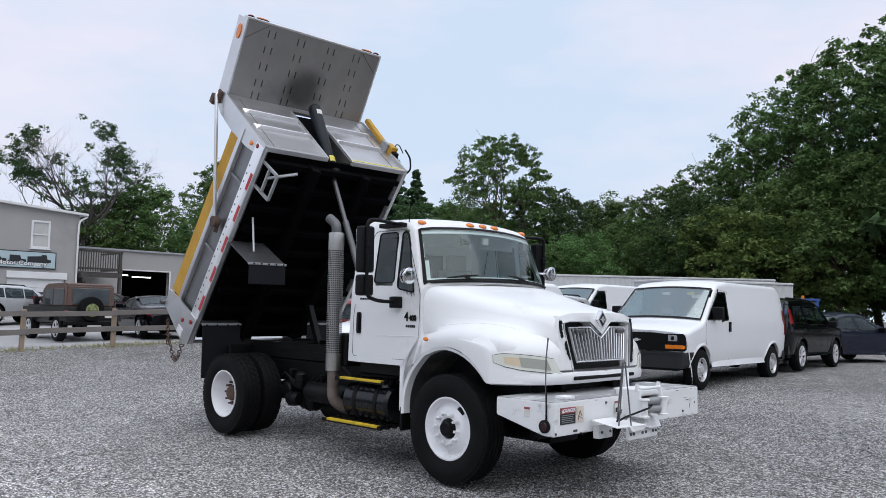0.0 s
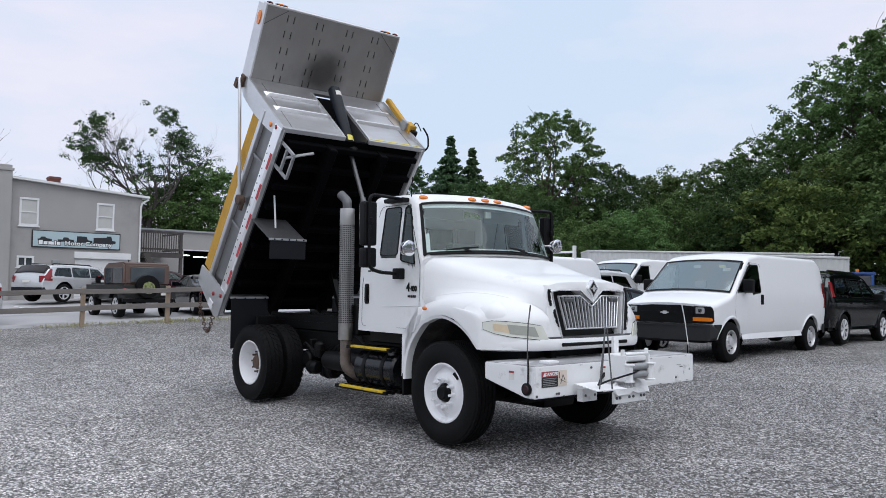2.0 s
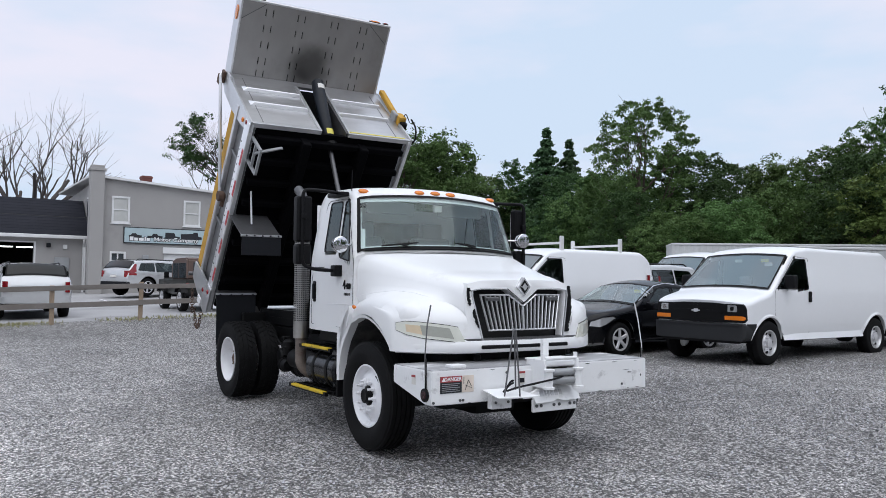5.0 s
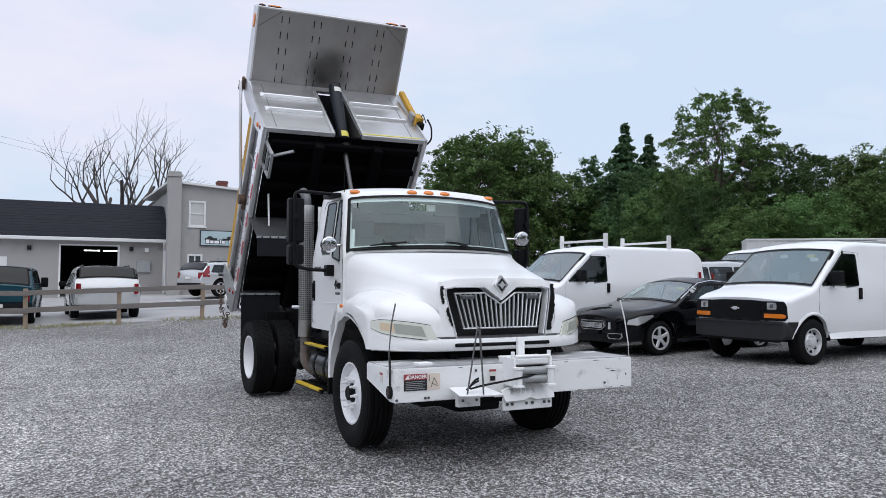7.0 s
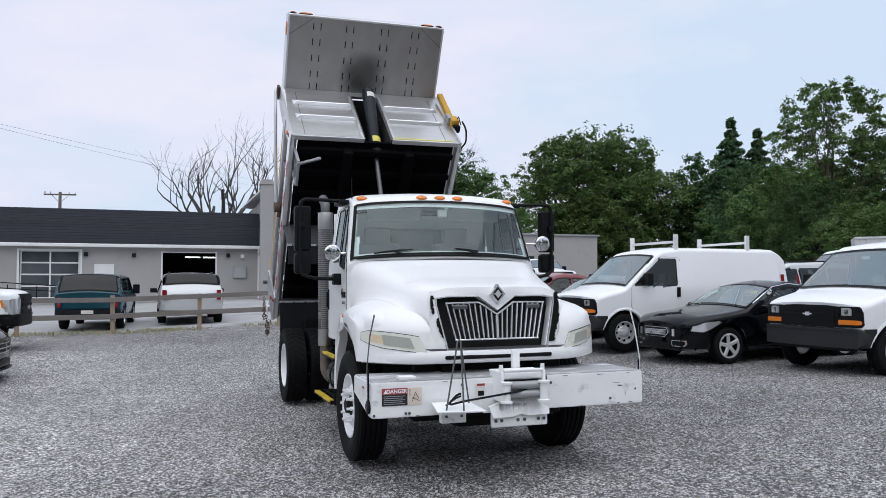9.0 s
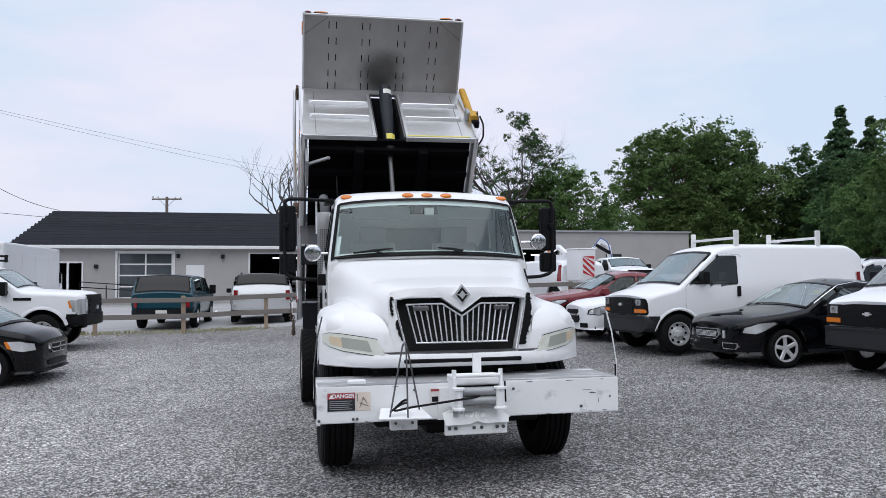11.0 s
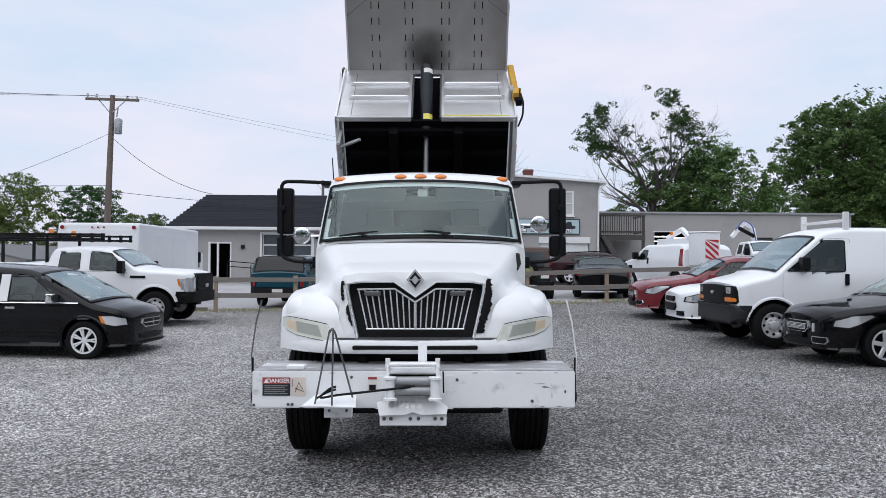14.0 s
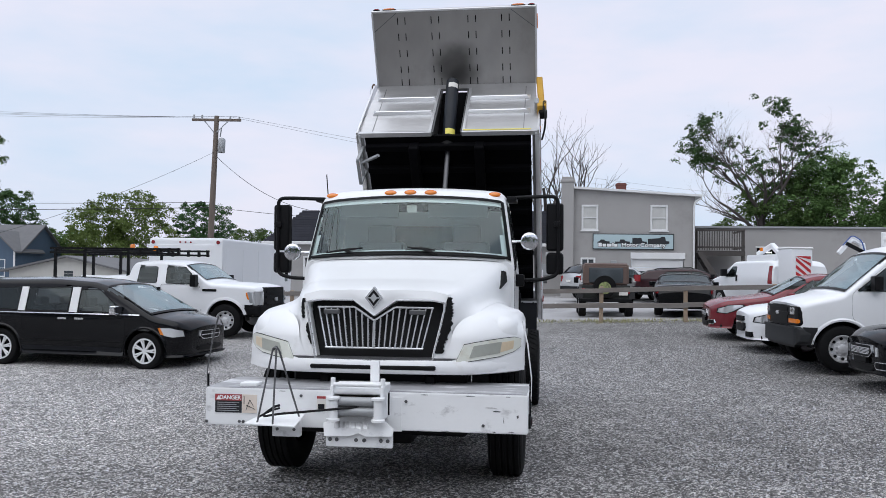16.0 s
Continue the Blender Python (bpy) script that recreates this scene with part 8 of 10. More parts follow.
def vehicle(name, m, label, category, paint, spec, group="parked vehicles"):
    """spec: plan and side outline of a body whose nose points to -y, with the front axle at y = 0."""
    v = thing(name, m, label, category, group)
    y0, y1, hw, wb = spec["nose"], spec["tail"], spec["half"], spec["wb"]
    top, r, wy = spec["top"], spec["tyre"], spec.get("arch", 1.13)
    sill, belt, tum = spec["sill"], spec["belt"], spec.get("tum", 0.22)
    nt, tt = spec.get("nose_taper", 0.16), spec.get("tail_taper", 0.10)
    nl, tl = spec.get("nose_len", 0.6), spec.get("tail_len", 0.4)
    rc, rl = spec.get("round", 0.0), spec.get("round_len", 0.3)

    def half(y, z):
        k = 1 - nt * max(0, (y0 + nl - y) / nl) ** 2 - tt * max(0, (y - y1 + tl) / tl) ** 2
        e = min(1.0, max(0.0, (y0 + rl - y) / rl))
        b = hw * (k - rc * (1 - math.sqrt(1 - e * e)))
        b -= 0.10 * max(0, (sill + 0.25) - z)
        if z > belt:
            b -= tum * (z - belt)
        else:
            b -= 0.03 * ((belt - 0.1 - z) / 0.5) ** 2 if z > sill else 0
        return max(0.1, b)

    def low(y):
        z = spec.get("nose_low", sill) if y < -0.4 else sill if y < wb + 0.3 else spec.get("tail_low", sill + 0.06)
        for c in (0.0, wb):
            d = (r * wy + 0.03) ** 2 - (y - c) ** 2
            if d > 0:
                z = max(z, r + math.sqrt(d))
        return z

    warp_front, warp_back = spec.get("bow", 0.10), spec.get("bow_back", 0.06)

    def warp(x, y, z):
        f = max(0.0, min(1.0, 1 - (y - y0) / 1.6))
        g = max(0.0, min(1.0, 1 - (y1 - y) / 1.2))
        u = min(1.0, abs(x) / hw) ** 2
        lean = spec.get("tail_lean", 0.0) * g * max(0, z - belt)
        yw = y - warp_front * f * (1 - u) * 0.5 + warp_back * g * (1 - u) * 0.5 - lean
        if yw < -0.40:
            yw = -0.40 + (yw + 0.40) * (-y0 - 0.40) / (-y0 - 0.40 + 0.5 * warp_front * spec.get("blunt", 0.0))
        return (x, yw, z)

    def nose_curve(u):
        """How far the nose has fallen back at a width u, where the body narrows."""
        y = y0
        while y < y0 + nl and half(y, (sill + belt) / 2) < abs(u):
            y += 0.01
        return y - y0

    def topf(y):
        return smooth_table(top, y, spec.get("soft", 0.06))[0]

    sh = Shell(y0, y1, 0.06, topf, low, half, lambda y: spec.get("radius", 0.09), spec.get("crown", 0.03), warp,
               [c + k * 0.08 for c in (0.0, wb) for k in range(-5, 6)] + [y0 + rl * (1 - math.cos(k * math.pi / 14)) for k in range(1, 7)])
    holes, th = [sh.hole(p) for p in spec["windows"]], []
    for key in ("windscreen", "rear_screen"):
        if key in spec:
            a, b = spec[key]
            th.append((a + 0.02, b - 0.02, half((a + b) / 2, belt) * 0.88))
    part("body", sh.mesh(holes, th), paint, v, angle=32)
    pane = spec.get("pane", DARKGLASS)
    for p in spec["windows"]:
        sh.side_window(p, v, pane, "side_window", 0.028, 0.05)
    if "windscreen" in spec:
        sh.top_patch(*spec["windscreen"], 0.93, 0.008, -1, "windscreen", v, CARGLASS, 0.034)
    if "rear_screen" in spec:
        sh.top_patch(*spec["rear_screen"], 0.90, 0.008, 1, "rear_screen", v, spec.get("rear_pane", DARKGLASS), 0.05)
    # floor, inner arches and seats
    bm = B()
    box(bm, -hw + 0.12, hw - 0.12, y0 + 0.25, y1 - 0.15, sill - 0.02, sill + 0.06)
    for c in (0.0, wb):
        for s in (-1, 1):
            n = 10
            rows = []
            for i in range(n + 1):
                a = math.pi * i / n
                yy, zz = c - (r * wy + 0.04) * math.cos(a), r + (r * wy + 0.04) * math.sin(a)
                rows.append([bm.verts.new((s * (hw - 0.04), yy, zz)), bm.verts.new((s * (hw - 0.34), yy, zz))])
            grid_faces(bm, rows)
            bm.faces.new([bm.verts.new((s * (hw - 0.34), c - (r * wy + 0.04) * math.cos(math.pi * i / n), r + (r * wy + 0.04) * math.sin(math.pi * i / n))) for i in range(n + 1)])
    part("underbody", bm, BLACK, v)
    for ys in spec.get("seats", ()):
        for s in (-1, 1):
            bm = B()
            box(bm, s * 0.36 - 0.24, s * 0.36 + 0.24, ys - 0.45, ys, belt - 0.55, belt - 0.4, 0.04, 2)
            box(bm, s * 0.36 - 0.23, s * 0.36 + 0.23, ys - 0.05, ys + 0.1, belt - 0.45, belt + 0.12, 0.05, 2)
            box(bm, s * 0.36 - 0.13, s * 0.36 + 0.13, ys + 0.0, ys + 0.09, belt + 0.14, belt + 0.3, 0.04, 2)
            part("seat", bm, SEATM, v)
    if spec.get("seats"):
        bm = B()
        ya = spec["windscreen"][0]
        box(bm, -hw + 0.1, hw - 0.1, ya + 0.05, ya + 0.5, belt - 0.3, belt - 0.06, 0.05, 2)
        part("dashboard", bm, DASH if spec.get("light_dash") else SEATM, v)
    tw = spec.get("tyre_w", 0.22)
    for c in (0.0, wb):
        for s in (-1, 1):
            car_wheel(v, s * (hw - tw / 2 - 0.012), c, r, r, tw, s, spec["wheel"], spec.get("rim_mat", ALLOY))
    # lines of doors, handles, mirrors, lower trim
    for p in spec.get("doors", ()):
        for s in (-1, 1):
            part("door_edge", sh.ring(p, s, 0.003, 0.006, 0.05), BLACK if paint is not BLACKPAINT else TRIM, v)
    for y, z in spec.get("handles", ()):
        for s in (-1, 1):
            q = spec.get("handle_size", (0.09, 0.018))
            part("door_handle", sh.panel([(y - q[0], z - q[1]), (y + q[0], z - q[1]), (y + q[0], z + q[1]), (y - q[0], z + q[1])], s, 0.03, 0.015, 0.03), spec.get("handle_mat", paint), v)
    for y0_, y1_, z0_, z1_, mt in spec.get("strips", ()):
        for s in (-1, 1):
            part("side_trim", sh.panel([(y0_, z0_), (y1_, z0_), (y1_, z1_), (y0_, z1_)] if abs(y1_ - y0_) < 0.6 else
                                       [(y0_ + (y1_ - y0_) * t, z0_) for t in (0, 0.25, 0.5, 0.75, 1)] + [(y0_ + (y1_ - y0_) * t, z1_) for t in (1, 0.75, 0.5, 0.25, 0)], s, 0.012, 0, 0.015), mt, v)
    if "arch_lip" in spec:
        lw, ra = spec["arch_lip"], r * wy + 0.03
        for c in (0.0, wb):
            for s in (-1, 1):
                bm = B()
                a0 = math.asin(max(-0.2, min(0.9, (sill + 0.02 - r) / ra)))
                rows = []
                for i in range(19):
                    a = a0 + (math.pi - 2 * a0) * i / 18
                    rows.append([bm.verts.new(sh.on_side(c - q * math.cos(a), r + q * math.sin(a), s, o)) for q, o in ((ra - 0.012, -0.05), (ra - 0.012, 0.014), (ra + 0.3 * lw, 0.020), (ra + lw, -0.006))])
                grid_faces(bm, rows)
                part("arch_lip", bm, spec.get("lip_mat", paint), v, angle=50)
    if "mirror" in spec:
        y, z = spec["mirror"]
        dx, dz = spec.get("mirror_size", (0.11, 0.075))
        for s in (-1, 1):
            x = s * (half(y, z) + 0.13)
            bm = B()
            box(bm, x - dx, x + dx, y - 0.09, y + 0.05, z - dz, z + dz, 0.04, 3)
            box(bm, s * (half(y, z) - 0.03) - 0.03, s * (half(y, z) + 0.05) + 0.03, y - 0.03, y + 0.03, z - dz, z - dz + 0.05)
            part("wing_mirror", bm, spec.get("mirror_mat", BLACK), v)
    for x, z, sx, sz, mt, nm, *rest in spec.get("front", ()):
        dep = rest[0] if rest else 0.02
        for s in ((-1, 1) if x else (1,)):
            xx = s * x
            poly = [(xx + s * a * sx, z + b * sz) for a, b in (rest[1] if len(rest) > 1 else [(-1, -1), (1, -1), (1, 1), (-1, 1)])]
            bm = strip_panel(poly, lambda u, w, q: Vector((u, warp(u, y0 + nose_curve(u), w)[1] + q, w)), -dep, 0.08)
            part(nm, bm, mt, v, angle=25)
    for x, z, sx, sz, mt, nm, *rest in spec.get("back", ()):
        dep = rest[0] if rest else 0.02
        for s in ((-1, 1) if x else (1,)):
            xx = s * x
            bm = strip_panel([(xx - sx, z - sz), (xx + sx, z - sz), (xx + sx, z + sz), (xx - sx, z + sz)], lambda u, w, q: Vector((u, warp(u, y1, w)[1] - q - max(0.0, abs(u) - hw * 0.80) * 0.8, w)), -dep, 0.06)
            part(nm, bm, mt, v, angle=25)
    for p, mt, nm in spec.get("side_lamps", ()):
        for s in (-1, 1):
            part(nm, strip_panel(p, lambda u, w, q: sh.on_side(u, w, s, q), 0.012 if mt is not BLACK else 0.007, -0.02, 16), mt, v, angle=30)
    if "rack" in spec:
        for ya in spec["rack"]:
            z = topf(ya)
            bm = B()
            box(bm, -hw * 0.84, hw * 0.84, ya - 0.025, ya + 0.025, z + 0.12, z + 0.17, 0.008, 1)
            for s in (-1, 1):
                box(bm, s * hw * 0.82 - 0.03, s * hw * 0.82 + 0.03, ya - 0.05, ya + 0.05, z - 0.08, z + 0.30, 0.01, 1)
            part("ladder_rack", bm, WHITETRIM, v, "white ladder rack bar")
    if "rails" in spec:
        a, b = spec["rails"]
        for s in (-1, 1):
            bm = B()
            tube(bm, arc_pts([(s * hw * 0.66, a, topf(a) + 0.0), (s * hw * 0.66, a + 0.12, topf(a) + 0.07), (s * hw * 0.66, b - 0.12, topf(b) + 0.07), (s * hw * 0.66, b, topf(b))], 0.08), 0.02, 8)
            part("roof_rail", bm, BLACK, v)
    v["_y0"], v["_z"] = y0, belt
    return v


def on_ground(x, y, rz, dz=0.0, roll=0.0, pitch=0.0):
    return pose(x, y, ground_z(x, y) + dz, pitch, roll, rz)


DARKBUMPER = mat("dark_bumper_plastic", (0.011, 0.012, 0.014), 0.62, vary=0.15)
HEX = [(-1, -0.2), (-0.75, -1), (0.75, -1), (1, -0.2), (0.9, 1), (-0.9, 1)]
SOFTBAR = [(-0.93, -1), (0.93, -1), (0.985, -0.6), (1, 0.2), (0.985, 0.75), (0.95, 1), (-0.95, 1), (-0.985, 0.75), (-1, 0.2), (-0.985, -0.6)]
SOFTLAMP = [(-1, -1), (0.86, -1), (1, -0.75), (1, 0.45), (0.88, 0.85), (0.72, 1), (-1, 1)]
FULLVAN = dict(
    nose=-0.72, tail=4.72, half=1.0, wb=3.86, tyre=0.385, tyre_w=0.25, sill=0.42, belt=1.28, tum=0.16, nose_low=0.66, tail_low=0.50,
    top=[(-0.72, 1.075), (-0.67, 1.115), (-0.48, 1.165), (-0.10, 1.255), (0.02, 1.29), (0.80, 1.97), (0.97, 2.06), (1.4, 2.12), (4.4, 2.12), (4.66, 2.0), (4.72, 1.9)],
    radius=0.09, crown=0.04, bow=0.14, blunt=1.0, round=0.07, round_len=0.13, nose_taper=0.04, nose_len=0.35, tail_taper=0.04, tail_lean=0.08,
    windows=[[(0.20, 1.335), (1.27, 1.335), (1.29, 1.90), (0.90, 1.90)]],
    windscreen=(0.05, 0.79), seats=(1.3,), light_dash=True, wheel="steel",
    doors=[[(0.52, 0.50), (1.36, 0.50), (1.38, 1.92), (0.90, 1.94), (0.14, 1.30), (0.14, 0.90)]],
    handles=[(1.28, 1.20)], handle_size=(0.035, 0.10), handle_mat=BLACK, mirror=(0.50, 1.47), mirror_size=(0.10, 0.12), arch_lip=0.05,
    front=[(0, 0.575, 0.965, 0.15, DARKBUMPER, "front_bumper", 0.07, SOFTBAR), (0, 0.705, 0.93, 0.018, DARKBUMPER, "bumper_step", 0.085, SOFTBAR), (0, 0.44, 0.80, 0.06, TRIM, "air_dam", 0.03), (0, 0.905, 0.60, 0.165, BLACK, "grille", 0.03, [(-1, -1), (1, -1), (1, 0.93), (0.5, 1.06), (-0.5, 1.06), (-1, 0.93)]), (0, 0.845, 0.50, 0.070, TRIM, "grille_mesh", 0.036), (0, 1.00, 0.50, 0.035, TRIM, "grille_mesh", 0.036),
           (0, 0.935, 0.58, 0.022, BLACK, "grille_bar", 0.045), (0.765, 0.905, 0.180, 0.160, BLACK, "lamp_bezel", 0.03, SOFTLAMP), (0.715, 0.985, 0.085, 0.058, CARLENS, "headlight", 0.042, SOFTLAMP), (0.715, 0.985, 0.035, 0.035, CHROME, "headlight_bowl", 0.046, HEX), (0.755, 0.822, 0.180, 0.036, AMBER, "turn_signal", 0.042, SOFTLAMP),
           (0, 0.935, 0.085, 0.03, ALLOY, "badge", 0.058, [(-1, -0.35), (-0.35, -0.35), (-0.35, -1), (0.35, -1), (0.35, -0.35), (1, -0.35), (1, 0.35), (0.35, 0.35), (0.35, 1), (-0.35, 1), (-0.35, 0.35), (-1, 0.35)])],
    back=[(0.92, 1.30, 0.06, 0.28, REDLENS, "tail_lamp"), (0, 0.55, 0.95, 0.10, DARKBUMPER, "rear_bumper", 0.10)],
    side_lamps=[([(-0.66, 0.43), (-0.45, 0.43), (-0.455, 0.58), (-0.40, 0.67), (-0.40, 0.725), (-0.66, 0.725)], DARKBUMPER, "bumper_end"), ([(4.60, 1.02), (4.69, 1.02), (4.66, 1.56), (4.60, 1.56)], REDLENS, "tail_lamp_side")],
    strips=[])
van = vehicle("cargo_van", on_ground(7.80, 3.11, -90 + 4.0), "white full-size cargo van with black grille and bumper", "van", VANWHITE, FULLVAN)
for x, y, mt in ((0.45, 0.74, YELLOWTAG), (-0.1, 0.74, PAPER), (0.6, 0.62, PAPER)):
    bm = B()
    box(bm, x - 0.08, x + 0.08, y - 0.045, y - 0.04, 1.83 - (0.74 - y) * 0.6, 1.89 - (0.74 - y) * 0.6, 0.0)
    part("windscreen_sticker", bm, mt, van)
v2 = dict(FULLVAN, tail=4.2, wb=3.43, rack=(1.35, 3.2), top=[(-0.72, 1.075), (-0.67, 1.115), (-0.48, 1.165), (-0.10, 1.255), (0.02, 1.29), (0.80, 1.97), (0.97, 2.06), (1.4, 2.12), (3.9, 2.12), (4.14, 2.0), (4.2, 1.9)])
vehicle("cargo_van", on_ground(6.06, 7.97, -90 + 1.0, 0.02), "white cargo van with ladder rack bars on the roof", "van", VANWHITE, v2)

SEDAN = dict(
    nose=-0.93, tail=3.72, half=0.93, wb=2.78, tyre=0.33, tyre_w=0.23, sill=0.26, belt=0.90, tum=0.50, nose_low=0.24, tail_low=0.34,
    top=[(-0.93, 0.68), (-0.88, 0.755), (-0.6, 0.845), (0.1, 0.93), (0.42, 0.985), (1.15, 1.38), (1.5, 1.46), (2.0, 1.44), (2.45, 1.34), (3.1, 1.06), (3.5, 1.02), (3.68, 0.92), (3.72, 0.72)],
    radius=0.10, crown=0.05, bow=0.42, blunt=1.0, round=0.27, round_len=0.34, bow_back=0.25, nose_taper=0.12, nose_len=0.8, tail_taper=0.16, tail_len=0.6, soft=0.12,
    windows=[[(0.72, 0.95), (1.68, 0.96), (1.68, 1.36), (1.28, 1.34)], [(1.74, 0.96), (2.75, 1.02), (2.35, 1.30), (1.74, 1.36)]],
    windscreen=(0.44, 1.16), rear_screen=(2.45, 3.08), seats=(1.6, 2.4), wheel="five", pane=DARKGLASS,
    doors=[[(0.55, 0.34), (1.70, 0.34), (1.71, 0.93), (0.62, 0.93)], [(1.72, 0.34), (2.45, 0.34), (2.75, 0.7), (2.78, 0.93), (1.72, 0.93)]],
    handles=[(1.55, 0.83), (2.5, 0.85)], mirror=(0.80, 0.98), mirror_mat=BLACKPAINT,
    front=[(0, 0.56, 0.36, 0.092, CHROME, "grille_frame", 0.008, HEX), (0, 0.56, 0.34, 0.080, BLACK, "grille", 0.014, HEX), (0, 0.56, 0.30, 0.006, ALLOY, "grille_bar", 0.020), (0, 0.60, 0.31, 0.006, ALLOY, "grille_bar", 0.020), (0, 0.58, 0.31, 0.004, ALLOY, "grille_bar", 0.020), (0, 0.54, 0.30, 0.004, ALLOY, "grille_bar", 0.020), (0, 0.52, 0.29, 0.006, ALLOY, "grille_bar", 0.020),
           (0, 0.33, 0.42, 0.05, TRIM, "lower_intake", 0.006, HEX), (0, 0.43, 0.20, 0.045, TRIM, "plate_holder", 0.008), (0.58, 0.37, 0.15, 0.055, CHROME, "fog_trim", 0.008, HEX), (0.58, 0.37, 0.13, 0.042, TRIM, "fog_recess", 0.013, HEX), (0.475, 0.56, 0.022, 0.065, CARLENS, "inner_lamp", 0.012), (0, 0.56, 0.05, 0.045, CHROME, "badge", 0.026, HEX)],
    side_lamps=[([(-0.84, 0.585), (-0.62, 0.565), (-0.40, 0.62), (-0.15, 0.745), (-0.20, 0.785), (-0.56, 0.765), (-0.82, 0.690)], BLACK, "headlight_surround"), ([(-0.82, 0.597), (-0.62, 0.580), (-0.42, 0.635), (-0.20, 0.748), (-0.24, 0.772), (-0.56, 0.752), (-0.80, 0.680)], CARLENS, "headlight"), ([(3.45, 0.72), (3.66, 0.74), (3.66, 0.92), (3.4, 0.98)], REDLENS, "tail_lamp")],
    strips=[])
sed = vehicle("sedan", on_ground(6.76, 5.60, -90 + 3), "glossy black four-door saloon with alloy wheels", "car", BLACKPAINT, SEDAN)
for s in (-1, 1):
    bm = B()
    tube(bm, [(s * 0.79, 0.52, 0.99), (s * 0.745, 0.9, 1.22), (s * 0.70, 1.2, 1.38), (s * 0.66, 1.6, 1.44), (s * 0.665, 2.2, 1.38), (s * 0.73, 2.75, 1.18)], 0.012, 6)
    part("chrome_window_trim", bm, CHROME, sed)
bm = B()
box(bm, 0.38, 0.55, 0.98, 0.985, 1.24, 1.30)
part("windscreen_sticker", bm, YELLOWTAG, sed)

red = dict(SEDAN, wheel="seven")
vehicle("sedan", on_ground(5.80, 12.75, -90 - 2), "dark red saloon parked beside a white car", "car", MAROON, dict(red, mirror_mat=MAROON))
small = dict(SEDAN, nose=-0.88, half=0.88, front=[(0, 0.64, 0.30, 0.05, BLACK, "upper_grille", 0.02, HEX), (0, 0.48, 0.36, 0.09, BLACK, "lower_grille", 0.02, HEX), (0, 0.565, 0.33, 0.012, CHROME, "grille_bar", 0.03), (0.55, 0.34, 0.10, 0.05, BLACK, "fog_recess", 0.02)], wheel="seven", mirror_mat=VANWHITE)
vehicle("compact_car", on_ground(6.05, 10.4, -90), "white compact saloon between a red car and a van", "car", VANWHITE, small)

MINIVAN = dict(
    nose=-0.86, tail=4.15, half=1.0, wb=3.08, arch_lip=0.04, tyre=0.355, tyre_w=0.225, sill=0.25, belt=1.02, tum=0.27, nose_low=0.25, tail_low=0.34,
    top=[(-0.86, 0.74), (-0.82, 0.83), (-0.64, 0.915), (-0.25, 0.985), (-0.12, 1.02), (0.90, 1.57), (1.2, 1.645), (2.0, 1.69), (3.6, 1.66), (3.95, 1.58), (4.12, 1.2), (4.15, 0.9)],
    radius=0.10, crown=0.05, bow=0.36, blunt=1.0, round=0.24, round_len=0.30, nose_taper=0.10, nose_len=0.75, tail_taper=0.06, soft=0.10, tail_lean=0.12,
    windows=[[(0.42, 1.06), (1.42, 1.07), (1.42, 1.51), (1.02, 1.51)], [(1.62, 1.07), (2.55, 1.08), (2.55, 1.53), (1.62, 1.54)], [(2.72, 1.08), (3.85, 1.12), (3.72, 1.48), (2.72, 1.53)]],
    windscreen=(-0.09, 0.90), seats=(1.5, 2.6), wheel="seven", rim_mat=mat("pale_wheel_cover", (0.76, 0.77, 0.78), 0.35, 0.2, vary=0.05),
    doors=[[(0.5, 0.34), (1.52, 0.34), (1.53, 1.01), (0.40, 1.01), (0.40, 0.66)], [(1.55, 0.34), (2.45, 0.34), (2.62, 0.7), (2.63, 1.01), (1.55, 1.01)]],
    handles=[(1.36, 0.94), (1.72, 0.94)], handle_mat=CHROME, mirror=(0.56, 1.12), mirror_mat=CHROME, mirror_size=(0.12, 0.085),
    front=[(0, 0.65, 0.42, 0.085, CHROME, "grille_frame", 0.006, HEX), (0, 0.65, 0.395, 0.070, BLACK, "grille", 0.010, HEX), (0, 0.65, 0.38, 0.010, CHROME, "grille_bar", 0.018), (0, 0.65, 0.015, 0.068, CHROME, "grille_bar", 0.019),
           (0, 0.40, 0.50, 0.045, TRIM, "lower_intake", 0.008, HEX), (0, 0.285, 0.80, 0.010, GREYPLASTIC, "bumper_lip", 0.03)],
    side_lamps=[([(-0.80, 0.645), (-0.62, 0.625), (-0.40, 0.655), (-0.33, 0.80), (-0.56, 0.80), (-0.78, 0.755)], CARLENS, "headlight"), ([(-0.40, 0.665), (-0.33, 0.68), (-0.28, 0.80), (-0.335, 0.802)], AMBER, "turn_signal")],
    strips=[(0.10, 4.0, 1.025, 1.043, CHROME), (1.43, 1.60, 1.06, 1.54, WHITETRIM), (2.56, 2.71, 1.07, 1.53, WHITETRIM), (0.5, 2.6, 0.50, 0.515, TRIM), (0.50, 2.62, 0.29, 0.40, GREYPLASTIC)])
vehicle("minivan", on_ground(-6.22, 8.30, 90 - 3, -0.055), "black minivan with chrome side trim and pale wheel covers", "minivan", BLACKPAINT, MINIVAN)

